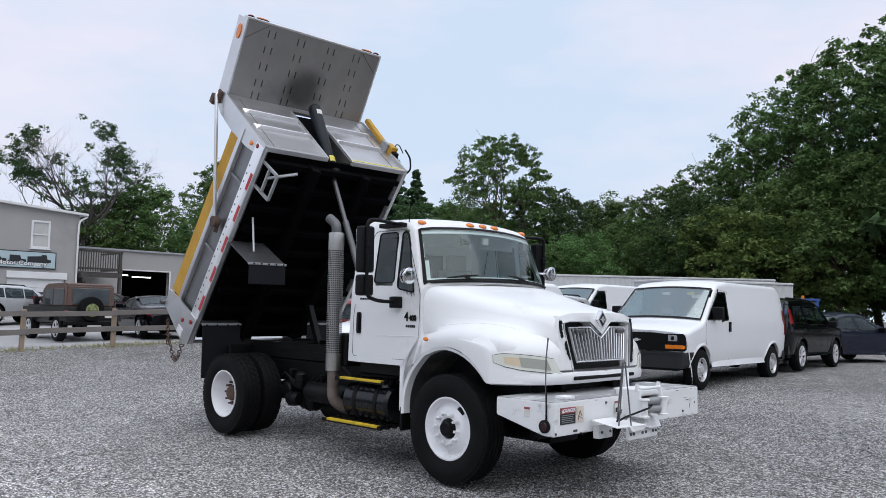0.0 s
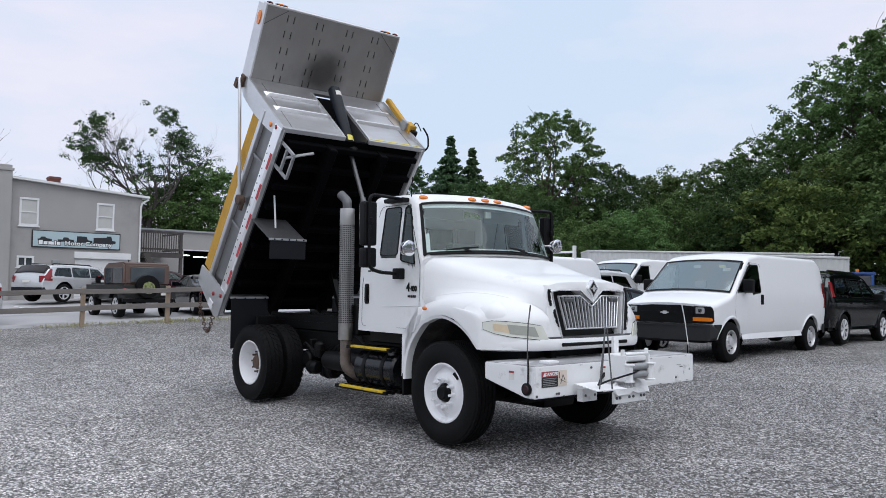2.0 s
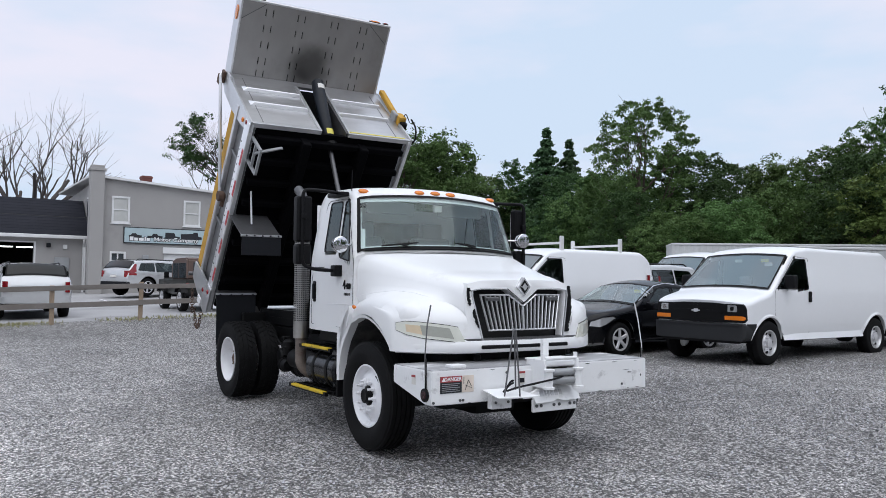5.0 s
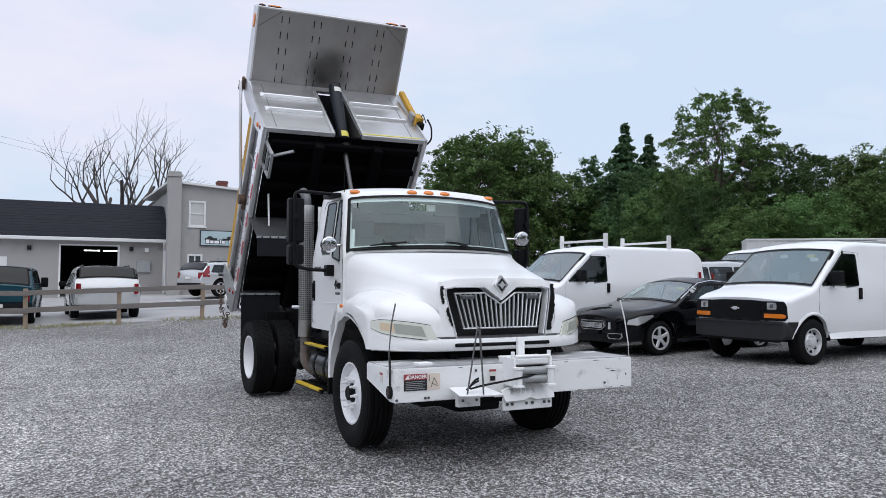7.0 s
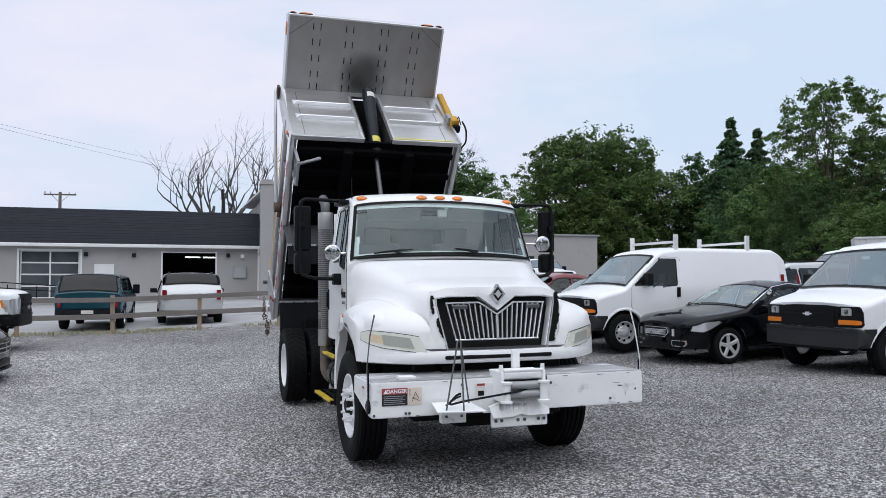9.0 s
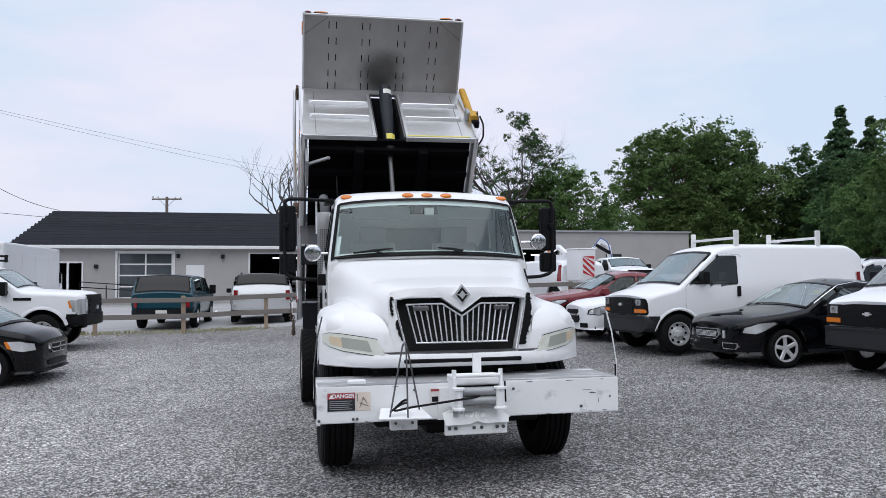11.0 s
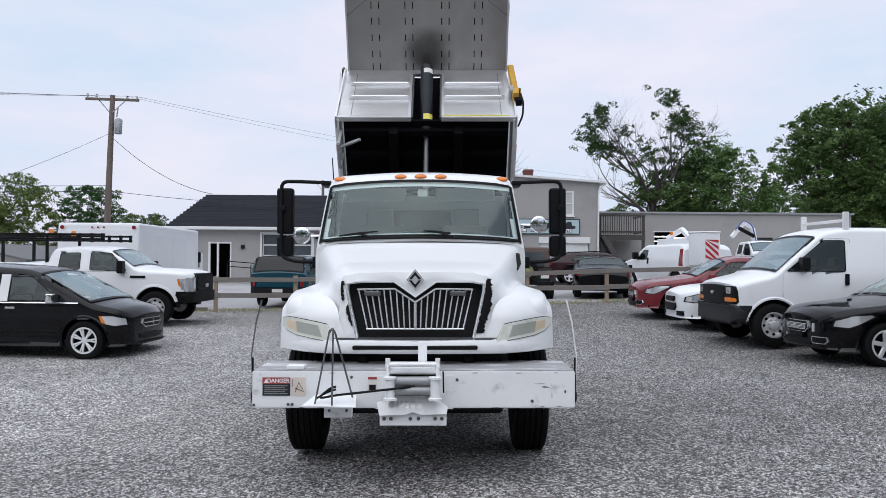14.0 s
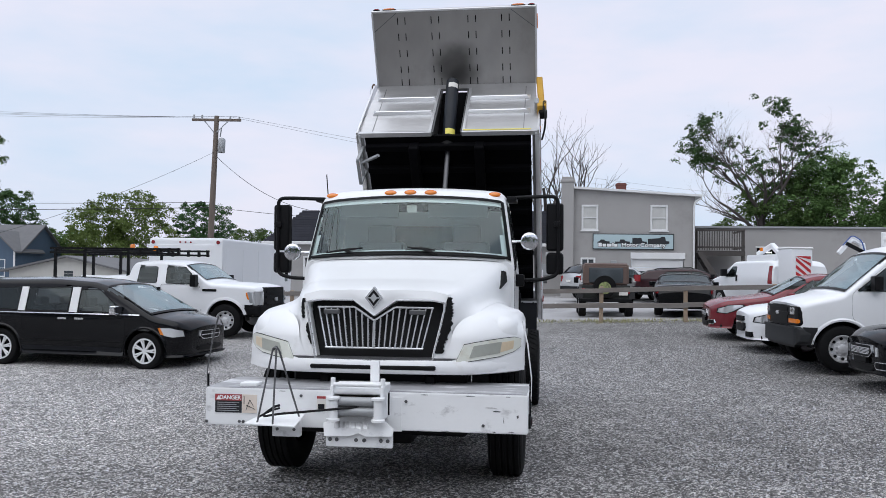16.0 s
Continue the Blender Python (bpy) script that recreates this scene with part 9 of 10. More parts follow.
PICKUP = dict(
    nose=-0.90, tail=2.55, half=1.02, wb=3.99, tyre=0.40, tyre_w=0.27, arch=1.20, sill=0.52, belt=1.24, tum=0.22, nose_low=0.72, tail_low=0.55,
    top=[(-0.90, 1.14), (-0.85, 1.22), (-0.6, 1.26), (0.35, 1.30), (0.48, 1.34), (1.05, 1.74), (1.25, 1.81), (1.7, 1.83), (2.35, 1.81), (2.5, 1.72), (2.55, 1.4)],
    radius=0.09, crown=0.05, bow=0.20, blunt=1.0, round=0.10, round_len=0.16, nose_taper=0.04, nose_len=0.4, tail_taper=0.03,
    windows=[[(0.66, 1.27), (1.55, 1.28), (1.55, 1.70), (1.06, 1.70)], [(1.78, 1.29), (2.3, 1.29), (2.26, 1.69), (1.78, 1.70)]],
    windscreen=(0.52, 1.06), seats=(1.6,), wheel="truck", doors=[[(0.62, 0.6), (1.66, 0.6), (1.67, 1.26), (0.66, 1.26)]],
    handles=[(1.72, 1.12)], handle_size=(0.05, 0.07), handle_mat=BLACK, mirror=(0.78, 1.36), mirror_size=(0.10, 0.15),
    front=[(0, 0.98, 0.72, 0.24, BLACK, "grille", 0.03, SOFTBAR), (0, 1.10, 0.60, 0.025, GREYPLASTIC, "grille_bar", 0.05), (0, 0.75, 0.99, 0.012, GREYPLASTIC, "bumper_edge", 0.07, SOFTBAR), (0, 0.98, 0.62, 0.035, GREYPLASTIC, "grille_bar", 0.05), (0, 0.84, 0.62, 0.035, GREYPLASTIC, "grille_bar", 0.05), (0.86, 0.95, 0.13, 0.17, CARLENS, "headlight", 0.03), (0, 0.66, 1.0, 0.13, BLACK, "front_bumper", 0.06, SOFTBAR), (0, 0.92, 0.10, 0.045, ALLOY, "badge", 0.06, HEX)],
    arch_lip=0.07, side_lamps=[([(-0.86, 0.82), (-0.68, 0.84), (-0.60, 1.10), (-0.86, 1.10)], CARLENS, "corner_lamp"), ([(-0.675, 0.90), (-0.60, 0.94), (-0.56, 1.08), (-0.605, 1.095)], AMBER, "corner_signal"), ([(-0.88, 0.53), (-0.58, 0.55), (-0.52, 0.72), (-0.52, 0.79), (-0.88, 0.79)], BLACK, "bumper_end")],
    strips=[(0.22, 0.58, 1.10, 1.16, BLACK)])
f350 = vehicle("utility_pickup", on_ground(-6.60, 12.85, 90, 0.015), "white heavy-duty work pickup with black bumper and ladder rack", "truck", VANWHITE, dict(PICKUP))
for s in (-1, 1):
    car_wheel(f350, s * 0.88, 4.0, 0.40, 0.40, 0.27, s, "truck", STEELRIM)
bm = B()
box(bm, -1.02, 1.02, 2.62, 5.2, 0.75, 1.35, 0.03, 2)
part("service_body", bm, VANWHITE, f350, "white service body")
for s in (-1, 1):
    bm = B()
    for z in (2.13, 2.02):
        obox(bm, (s * 0.86, 1.26, z), (s * 0.86, 4.75, z), 0.05, 0.05)
    for y in (2.62, 3.8, 4.6):
        box(bm, s * 0.86 - 0.03, s * 0.86 + 0.03, y - 0.03, y + 0.03, 1.3, 2.1)
    for y in (1.3, 1.55, 1.85, 2.3):
        box(bm, s * 0.86 - 0.035, s * 0.86 + 0.035, y - 0.03, y + 0.03, 1.98, 2.16)
    part("ladder_rack", bm, BLACK, f350, "black steel ladder rack")
    bm = B()
    lathe(bm, [(0.06, 0), (0.06, 0.10), (0.045, 0.13), (0.001, 0.135)], 14, "z", (s * 0.6, 2.66, 2.13))
    part("beacon", bm, AMBER, f350, "amber beacon")
for y in (2.62, 3.8, 4.6):
    bm = B()
    obox(bm, (-0.86, y, 2.08), (0.86, y, 2.08), 0.05, 0.05)
    part("rack_bar", bm, BLACK, f350)


def box_truck():
    t = thing("box_truck", on_ground(-10.38, 17.6, 0, 0.0), "tall white box-bodied truck with red marker lamps", "truck", "parked vehicles")
    bm = B()
    box(bm, -1.25, 1.25, 0, 6.1, 0.7, 2.66, 0.10, 4)
    part("cargo_box", bm, VANWHITE, t, "white cargo box")
    for k in range(4):
        bm = B()
        y = 0.25 + 1.44 * k
        box(bm, 1.25, 1.262, y, y + 1.36, 0.95, 2.34, 0.004, 1)
        part("locker_door", bm, VANWHITE, t)
    bm = B()
    box(bm, -1.24, 1.24, -0.02, 0.0, 0.85, 2.44, 0.004, 1)
    part("rear_panel", bm, VANWHITE, t)
    for x, r_, mt in ((-1.1, 0.06, REDLENS), (1.1, 0.06, REDLENS), (-0.18, 0.028, REDLENS), (0.0, 0.028, REDLENS), (0.18, 0.028, REDLENS)):
        bm = B()
        lathe(bm, [(r_, 0), (r_, -0.03), (0.001, -0.035)], 16, "y", (x, -0.02, 2.52))
        part("marker_lamp", bm, mt, t)
    for s in (-1, 1):
        for y in (1.3, 5.2):
            car_wheel(t, s * 1.05, y, 0.42, 0.42, 0.28, s, "truck", STEELRIM)
    bm = B()
    box(bm, -0.9, 0.9, 0.2, 7.2, 0.5, 0.7)
    part("chassis", bm, FRAME, t)
    bm = B()
    box(bm, -1.0, 1.0, 6.12, 7.6, 0.6, 1.85, 0.15, 3)
    part("cab", bm, VANWHITE, t)
    for s in (-1, 1):
        bm = B()
        box(bm, s * 1.12 - 0.09, s * 1.12 + 0.09, 6.5, 6.56, 1.45, 1.85, 0.02, 2)
        box(bm, s * 1.05 - 0.09, s * 1.05 + 0.09, 6.52, 6.54, 1.5, 1.53)
        part("cab_mirror", bm, BLACK, t)
        bm = B()
        box(bm, s * 1.0 - 0.005, s * 1.0 + 0.005, 6.35, 7.1, 1.25, 1.72, 0.003, 1)
        part("cab_window", bm, DARKGLASS, t)
    return t


box_truck()

# cars in the upper car park
SUV = dict(
    nose=-0.9, tail=3.75, half=0.97, wb=2.8, tyre=0.37, tyre_w=0.24, sill=0.36, belt=1.08, tum=0.30, nose_low=0.34, tail_low=0.42,
    top=[(-0.9, 0.85), (-0.82, 0.98), (-0.5, 1.06), (0.25, 1.13), (0.42, 1.18), (1.0, 1.62), (1.3, 1.72), (2.4, 1.76), (3.35, 1.70), (3.62, 1.35), (3.72, 1.08), (3.75, 0.7)],
    radius=0.10, crown=0.04, bow=0.26, nose_taper=0.12, tail_taper=0.10, soft=0.08,
    windows=[[(0.72, 1.12), (1.50, 1.13), (1.50, 1.58), (1.10, 1.57)], [(1.56, 1.13), (2.4, 1.14), (2.4, 1.60), (1.56, 1.59)], [(2.46, 1.15), (3.3, 1.2), (3.1, 1.58), (2.46, 1.60)]],
    windscreen=(0.44, 1.0), rear_screen=(3.36, 3.64), rear_pane=PRIVACY, seats=(), wheel="five", rails=(1.2, 3.2),
    doors=[[(0.55, 0.42), (1.52, 0.42), (1.53, 1.06), (0.6, 1.06)]], handles=[(1.38, 0.98), (2.3, 1.0)], mirror=(0.74, 1.16),
    front=[(0, 0.72, 0.5, 0.12, BLACK, "grille")],
    back=[(0.80, 1.02, 0.10, 0.16, REDLENS, "tail_lamp"), (0, 0.52, 0.9, 0.10, GREYPLASTIC, "rear_bumper", 0.06), (0, 0.90, 0.18, 0.055, PAPER, "plate_blank", 0.03)])


def squat(spec, k, z0=0.45):
    """The same car with a lower body: all heights above z0 shrink by k."""
    f = lambda z: z if z < z0 else z0 + (z - z0) * k
    pts = lambda p: [(u, f(v)) for u, v in p]
    out = dict(spec)
    out["top"], out["windows"], out["doors"] = pts(spec["top"]), [pts(p) for p in spec["windows"]], [pts(p) for p in spec["doors"]]
    out["handles"], out["mirror"], out["belt"] = pts(spec["handles"]), (spec["mirror"][0], f(spec["mirror"][1])), f(spec["belt"])
    out["side_lamps"] = [(pts(p), mt, nm) for p, mt, nm in spec.get("side_lamps", ())]
    out["back"] = [(b[0], f(b[1]), b[2], b[3] * k, *b[4:]) for b in spec["back"]]
    return out


vehicle("estate_suv", on_ground(5.36, 30.22, 115), "silver estate car with red tail lamps by the office", "car", SILVER,
        squat(dict(SUV, side_lamps=[([(3.38, 0.95), (3.70, 0.95), (3.66, 1.18), (3.40, 1.55), (3.32, 1.5), (3.42, 1.15)], REDLENS, "tail_lamp_side")]), 0.80))
vehicle("estate_car", on_ground(8.45, 27.9, 90 - 4), "dark maroon hatchback by the office", "car", WINE,
        squat(dict(SUV, half=0.9, top=[(-0.9, 0.75), (-0.82, 0.86), (-0.5, 0.95), (0.25, 1.03), (0.42, 1.08), (1.1, 1.42), (1.4, 1.48), (2.4, 1.47), (3.2, 1.38), (3.62, 1.1), (3.72, 0.95), (3.75, 0.6)], belt=0.98, windows=[[(0.72, 1.02), (1.50, 1.03), (1.50, 1.38), (1.15, 1.36)], [(1.56, 1.03), (2.75, 1.08), (2.5, 1.34), (1.56, 1.38)]], tyre=0.33, sill=0.28, nose_low=0.26, rails=(1.4, 3.0)), 0.86))
vehicle("estate_suv", on_ground(-2.05, 22.2, 180 + 1, 0.0), "silver estate car seen from behind with a dark rear window", "car", SILVER,
        squat(dict(SUV, top=[(-0.9, 0.85), (-0.82, 1.0), (-0.5, 1.10), (0.25, 1.17), (0.42, 1.22), (1.0, 1.72), (1.3, 1.82), (2.4, 1.86), (3.45, 1.80), (3.64, 1.40), (3.72, 1.15), (3.75, 0.7)], back=[(0.79, 1.02, 0.065, 0.19, REDLENS, "tail_lamp", 0.06), (0, 0.86, 0.62, 0.20, SILVER, "tailgate", 0.025), (0, 0.55, 0.9, 0.11, SILVER, "rear_bumper", 0.06), (0, 0.95, 0.20, 0.06, PAPER, "plate_blank", 0.035)]), 0.78))

teal = dict(PICKUP, nose=-0.85, tail=4.05, half=0.89, wb=3.0, tyre=0.35, tyre_w=0.22, arch=1.13, sill=0.42, belt=1.06, nose_low=0.40, tail_low=0.50,
            top=[(-0.85, 0.85), (-0.75, 0.98), (0.2, 1.08), (0.35, 1.12), (0.95, 1.49), (1.1, 1.55), (1.9, 1.58), (2.1, 1.58), (3.7, 1.56), (3.82, 1.42), (3.97, 1.10), (4.05, 1.02)],
            windows=[[(0.62, 1.10), (1.40, 1.10), (1.40, 1.52), (0.98, 1.52)], [(1.50, 1.10), (1.85, 1.10), (1.85, 1.52), (1.50, 1.52)], [(2.2, 1.12), (3.5, 1.12), (3.4, 1.48), (2.2, 1.5)]],
            windscreen=(0.37, 0.95), rear_screen=(3.70, 4.0), rear_pane=PRIVACY, seats=(), doors=[], handles=[], mirror=(0.7, 1.15), strips=[], side_lamps=(),
            front=[(0, 0.70, 0.6, 0.12, BLACK, "grille")],
            back=[(0.765, 0.80, 0.070, 0.15, REDLENS, "tail_lamp", 0.06), (0, 0.52, 0.86, 0.08, GREYPLASTIC, "rear_bumper", 0.08), (0, 0.80, 0.66, 0.17, TEAL, "tailgate", 0.025), (0, 0.90, 0.12, 0.03, TRIM, "tailgate_handle", 0.032), (0, 0.53, 0.16, 0.05, PAPER, "plate_blank", 0.09)])
vehicle("pickup_truck", on_ground(-4.6, 21.5, 180 - 3), "teal compact pickup with a dark-windowed camper shell", "pickup", TEAL, teal)


def jeep():
    j = thing("jeep", on_ground(2.95, 21.35, 180) @ Matrix.Scale(0.95, 4), "dark green open-bodied four-wheel-drive with brown soft top and spare wheel", "jeep", "parked vehicles")
    bm = B()
    box(bm, -0.78, 0.78, -0.9, 2.75, 0.55, 1.05, 0.04, 2)
    box(bm, -0.60, 0.60, -0.95, 0.5, 0.6, 1.12, 0.05, 2)
    part("body", bm, OLIVE, j)
    bm = B()
    prism(bm, [(0.75, 1.05), (2.72, 1.05), (2.68, 1.72), (2.5, 1.78), (1.0, 1.76), (0.72, 1.58)], YZ, (-0.74, 0.74))
    bmesh.ops.bevel(bm, geom=bm.edges[:], offset=0.05, segments=2, affect="EDGES")
    part("soft_top", bm, BROWN, j, "brown vinyl soft top")
    bm = B()
    box(bm, -0.55, 0.55, 2.72, 2.745, 1.13, 1.62, 0.01, 1)
    part("rear_screen", bm, PANE, j)
    for s in (-1, 1):
        bm = B()
        box(bm, s * 0.745 - 0.012, s * 0.745 + 0.012, 0.95, 1.65, 1.10, 1.6, 0.005, 1)
        box(bm, s * 0.745 - 0.012, s * 0.745 + 0.012, 1.75, 2.55, 1.10, 1.6, 0.005, 1)
        part("side_screen", bm, PANE, j)
        bm = B()
        box(bm, s * 0.72 - 0.04, s * 0.72 + 0.06, 2.74, 2.79, 0.78, 0.94, 0.01, 1)
        part("tail_lamp", bm, REDLENS, j)
        for y in (0.0, 2.35):
            car_wheel(j, s * 0.76, y, 0.38, 0.38, 0.25, s, "five", ALLOY)
        for y in (0.0, 2.35):
            bm = B()
            prism(bm, [(y - 0.5, 0.62), (y - 0.34, 0.84), (y + 0.34, 0.84), (y + 0.5, 0.62), (y + 0.42, 0.62), (y + 0.3, 0.79), (y - 0.3, 0.79), (y - 0.42, 0.62)], YZ, (s * 0.83 - 0.1, s * 0.83 + 0.1))
            part("fender_flare", bm, BLACK, j, smooth=False)
        bm = B()
        box(bm, s * 0.92 - 0.08, s * 0.92 + 0.08, 0.75, 0.82, 1.1, 1.3, 0.02, 2)
        part("mirror", bm, BLACK, j)
    bm = B()
    lathe(bm, [(0.20, -0.1), (0.36, -0.1), (0.37, 0.0), (0.36, 0.1), (0.2, 0.12), (0.001, 0.12)], 32, "y", (0.05, 2.88, 1.0))
    sp = part("spare_wheel", bm, RUBBER, j, "spare wheel with a printed cover")
    bm = B()
    lathe(bm, [(0.20, 0.122), (0.12, 0.126), (0.001, 0.126)], 24, "y", (0.05, 2.88, 0.96))
    part("spare_mark", bm, mat("pale_green_print", (0.25, 0.29, 0.11), 0.6, vary=0.3, scale=12, dirt=(0.02, 0.02, 0.02), dirt_amount=0.55, dirt_scale=9), sp)
    bm = B()
    box(bm, -0.82, 0.82, 2.76, 2.9, 0.5, 0.62, 0.02, 1)
    part("rear_bumper", bm, BLACK, j)
    bm = B()
    box(bm, -0.70, -0.42, 2.78, 2.8, 0.72, 0.84, 0.005, 1)
    part("plate_blank", bm, PAPER, j)
    return j


jeep()
COUPE = dict(SEDAN, nose=-0.9, tail=3.4, wb=2.55, half=0.9, rails=None,
             top=[(-0.9, 0.55), (-0.8, 0.68), (-0.4, 0.78), (0.3, 0.86), (0.5, 0.92), (1.1, 1.22), (1.4, 1.28), (1.8, 1.26), (2.5, 1.0), (3.2, 0.92), (3.36, 0.85), (3.4, 0.6)],
             windows=[[(0.8, 0.90), (1.75, 0.92), (1.65, 1.18), (1.25, 1.18)]], windscreen=(0.52, 1.1), rear_screen=(1.85, 2.5), doors=[], handles=[], seats=(), front=[], side_lamps=[([(3.2, 0.7), (3.36, 0.7), (3.36, 0.8), (3.2, 0.82)], REDLENS, "tail_lamp")])
COUPE.pop("rails")
vehicle("coupe", on_ground(5.67, 21.24, 172), "low black two-door coupe beyond the fence", "car", BLACKPAINT, COUPE)

# white vans and lift behind the fence
lift = vehicle("utility_van", on_ground(7.85, 22.2, 195, -0.0), "white utility van with a striped lift bucket behind it", "van", VANWHITE,
               dict(FULLVAN, nose=-0.8, wb=3.0, tail=3.5, half=0.93, top=[(-0.8, 0.95), (-0.55, 1.08), (0.05, 1.2), (0.2, 1.25), (0.8, 1.58), (1.0, 1.66), (3.2, 1.66), (3.45, 1.58), (3.5, 1.45)], windows=[[(0.5, 1.16), (1.2, 1.16), (1.22, 1.5), (0.92, 1.5)]], belt=1.12, doors=[], handles=[(1.28, 1.12)], mirror=(0.6, 1.3), windscreen=(0.22, 0.8), seats=(),
                    side_lamps=[([(3.25, 0.95), (3.45, 0.95), (3.42, 1.5), (3.28, 1.5)], REDLENS, "tail_lamp")], back=[(0.84, 1.2, 0.05, 0.28, REDLENS, "rear_lamp")]))
bm = B()
box(bm, 0.14, 0.80, 3.62, 4.36, 0.98, 2.02, 0.05, 2)
bk = part("lift_bucket", bm, VANWHITE, lift, "white lift bucket")
bm = B()
box(bm, 0.12, 0.82, 3.60, 4.38, 1.98, 2.04, 0.02, 1)
part("bucket_rim", bm, WHITETRIM, bk)
bm = B()
box(bm, 0.20, 0.68, 4.364, 4.370, 1.06, 1.78)
pn = part("hazard_panel", bm, WHITETAPE, bk, "red and white striped panel")
for k in range(5):
    bm = B()
    z = 0.86 + 0.205 * k
    lim = lambda v: min(1.775, max(1.065, v))
    prism(bm, [(0.21, lim(z)), (0.21, lim(z + 0.10)), (0.67, lim(z + 0.46)), (0.67, lim(z + 0.36))], XZ, (4.368, 4.374))
    part("hazard_stripe", bm, REDTAPE, pn, smooth=False)
bm = B()
obox(bm, (0.55, 3.3, 1.86), (0.35, 2.5, 2.16), 0.15, 0.17, bevel=0.03)
obox(bm, (0.35, 2.5, 2.16), (0.35, 1.6, 1.9), 0.15, 0.15, bevel=0.03)
part("lift_arm", bm, VANWHITE, bk)
bm = B()
box(bm, -0.3, 0.7, 1.5, 3.2, 1.66, 1.86, 0.03, 2)
part("lift_base", bm, VANWHITE, bk)
for x in (0.05, 0.62):
    bm = B()
    lathe(bm, [(0.05, 0), (0.05, 0.1), (0.001, 0.12)], 12, "z", (x, 2.3, 1.98))
    part("beacon", bm, AMBER, bk)

crane = vehicle("crane_pickup", on_ground(14.6, 27.5, 0), "white pickup with a folded blue and white crane arm", "truck", VANWHITE, dict(PICKUP, half=0.98))
bm = B()
obox(bm, (0.2, 3.0, 1.3), (-0.05, 2.9, 2.5), 0.2, 0.24, bevel=0.04)
obox(bm, (-0.05, 2.9, 2.5), (-0.5, 2.85, 2.72), 0.18, 0.2, bevel=0.04)
obox(bm, (-0.45, 2.85, 2.74), (-1.05, 2.8, 2.05), 0.16, 0.2, bevel=0.03)
ca = part("crane_arm", bm, VANWHITE, crane, "white folded crane arm")
bm = B()
obox(bm, (0.0, 2.75, 2.1), (-0.75, 2.75, 2.5), 0.12, 0.16, bevel=0.02)
part("boom_section", bm, BLACK, ca)
bm = B()
tube(bm, arc_pts([(0.1, 2.8, 1.9), (-0.1, 2.75, 2.62), (-0.5, 2.75, 2.86), (-0.9, 2.7, 2.4)], 0.15), 0.025, 6)
part("arm_hose", bm, BLUE, ca)

# rows behind the vans
vehicle("family_car", on_ground(10.9, 10.0, -90), "pale silver estate car in the second row", "car", SILVER, SUV)
vehicle("dark_suv", on_ground(14.0, 6.6, -90), "black estate car in the second row", "car", BLACKPAINT, SUV)
vehicle("cargo_van", on_ground(14.5, 10.5, -90), "white cargo van in the second row", "van", VANWHITE, dict(v2, rack=()))
vehicle("hatchback", on_ground(16.4, 3.6, -90 + 184), "tall dark hatchback behind the cargo van", "car", BLACKPAINT, dict(SUV, half=0.92, wheel="seven", arch_lip=0.04, rear_pane=DARKGLASS, seats=(1.6, 2.5), side_lamps=[([(3.40, 1.15), (3.56, 1.15), (3.46, 1.50), (3.36, 1.50)], REDLENS, "tail_lamp")], back=[(0, 0.52, 0.86, 0.10, BLACKPAINT, "rear_bumper", 0.05), (0, 0.86, 0.80, 0.20, BLACKPAINT, "tailgate", 0.03)]))
vehicle("sedan", on_ground(20.9, 3.2, -90 - 20 + 180), "dark navy saloon seen from behind with red lamps", "car", NAVY, dict(SEDAN, back=[(0.62, 0.82, 0.2, 0.09, REDLENS, "tail_lamp"), (0, 0.80, 0.3, 0.09, TRIM, "boot_panel")], wheel="seven", rear_pane=GLASS))


def skid_machine(x, y, rz):
    k = thing("compact_loader", on_ground(x, y, rz), "blue-caged compact loader with yellow body parked before the trees", "machine")
    bm = B()
    box(bm, -0.6, 0.6, 0, 1.6, 0.35, 1.1, 0.06, 2)
    part("chassis", bm, MACHYELLOW, k)
    bm = B()
    for a in (-0.43, 0.43):
        for c in (0.1, 1.3):
            box(bm, a - 0.04, a + 0.04, c - 0.04, c + 0.04, 1.05, 1.95)
    box(bm, -0.48, 0.48, 0.0, 1.4, 1.92, 2.00, 0.03, 2)
    part("cage", bm, BLUE, k)
    for x in (-0.43, 0.43):
        bm = B()
        box(bm, x - 0.008, x + 0.008, 0.15, 1.25, 1.12, 1.88, 0.003, 1)
        part("side_screen", bm, STEELGREY, k, "grey wire side screen")
    bm = B()
    box(bm, -0.5, 0.5, 1.0, 1.5, 1.1, 1.6, 0.05, 2)
    part("engine_cover", bm, BLUE, k)
    for s in (-1, 1):
        for c in (0.3, 1.3):
            car_wheel(k, s * 0.75, c, 0.38, 0.38, 0.28, s, "truck", MACHYELLOW)
    bm = B()
    lathe(bm, [(0.06, 0), (0.06, 0.12), (0.001, 0.14)], 12, "z", (0.2, 0.6, 2.00))
    part("beacon", bm, AMBER, k)
    return k


skid_machine(24.2, 5.9, 20)

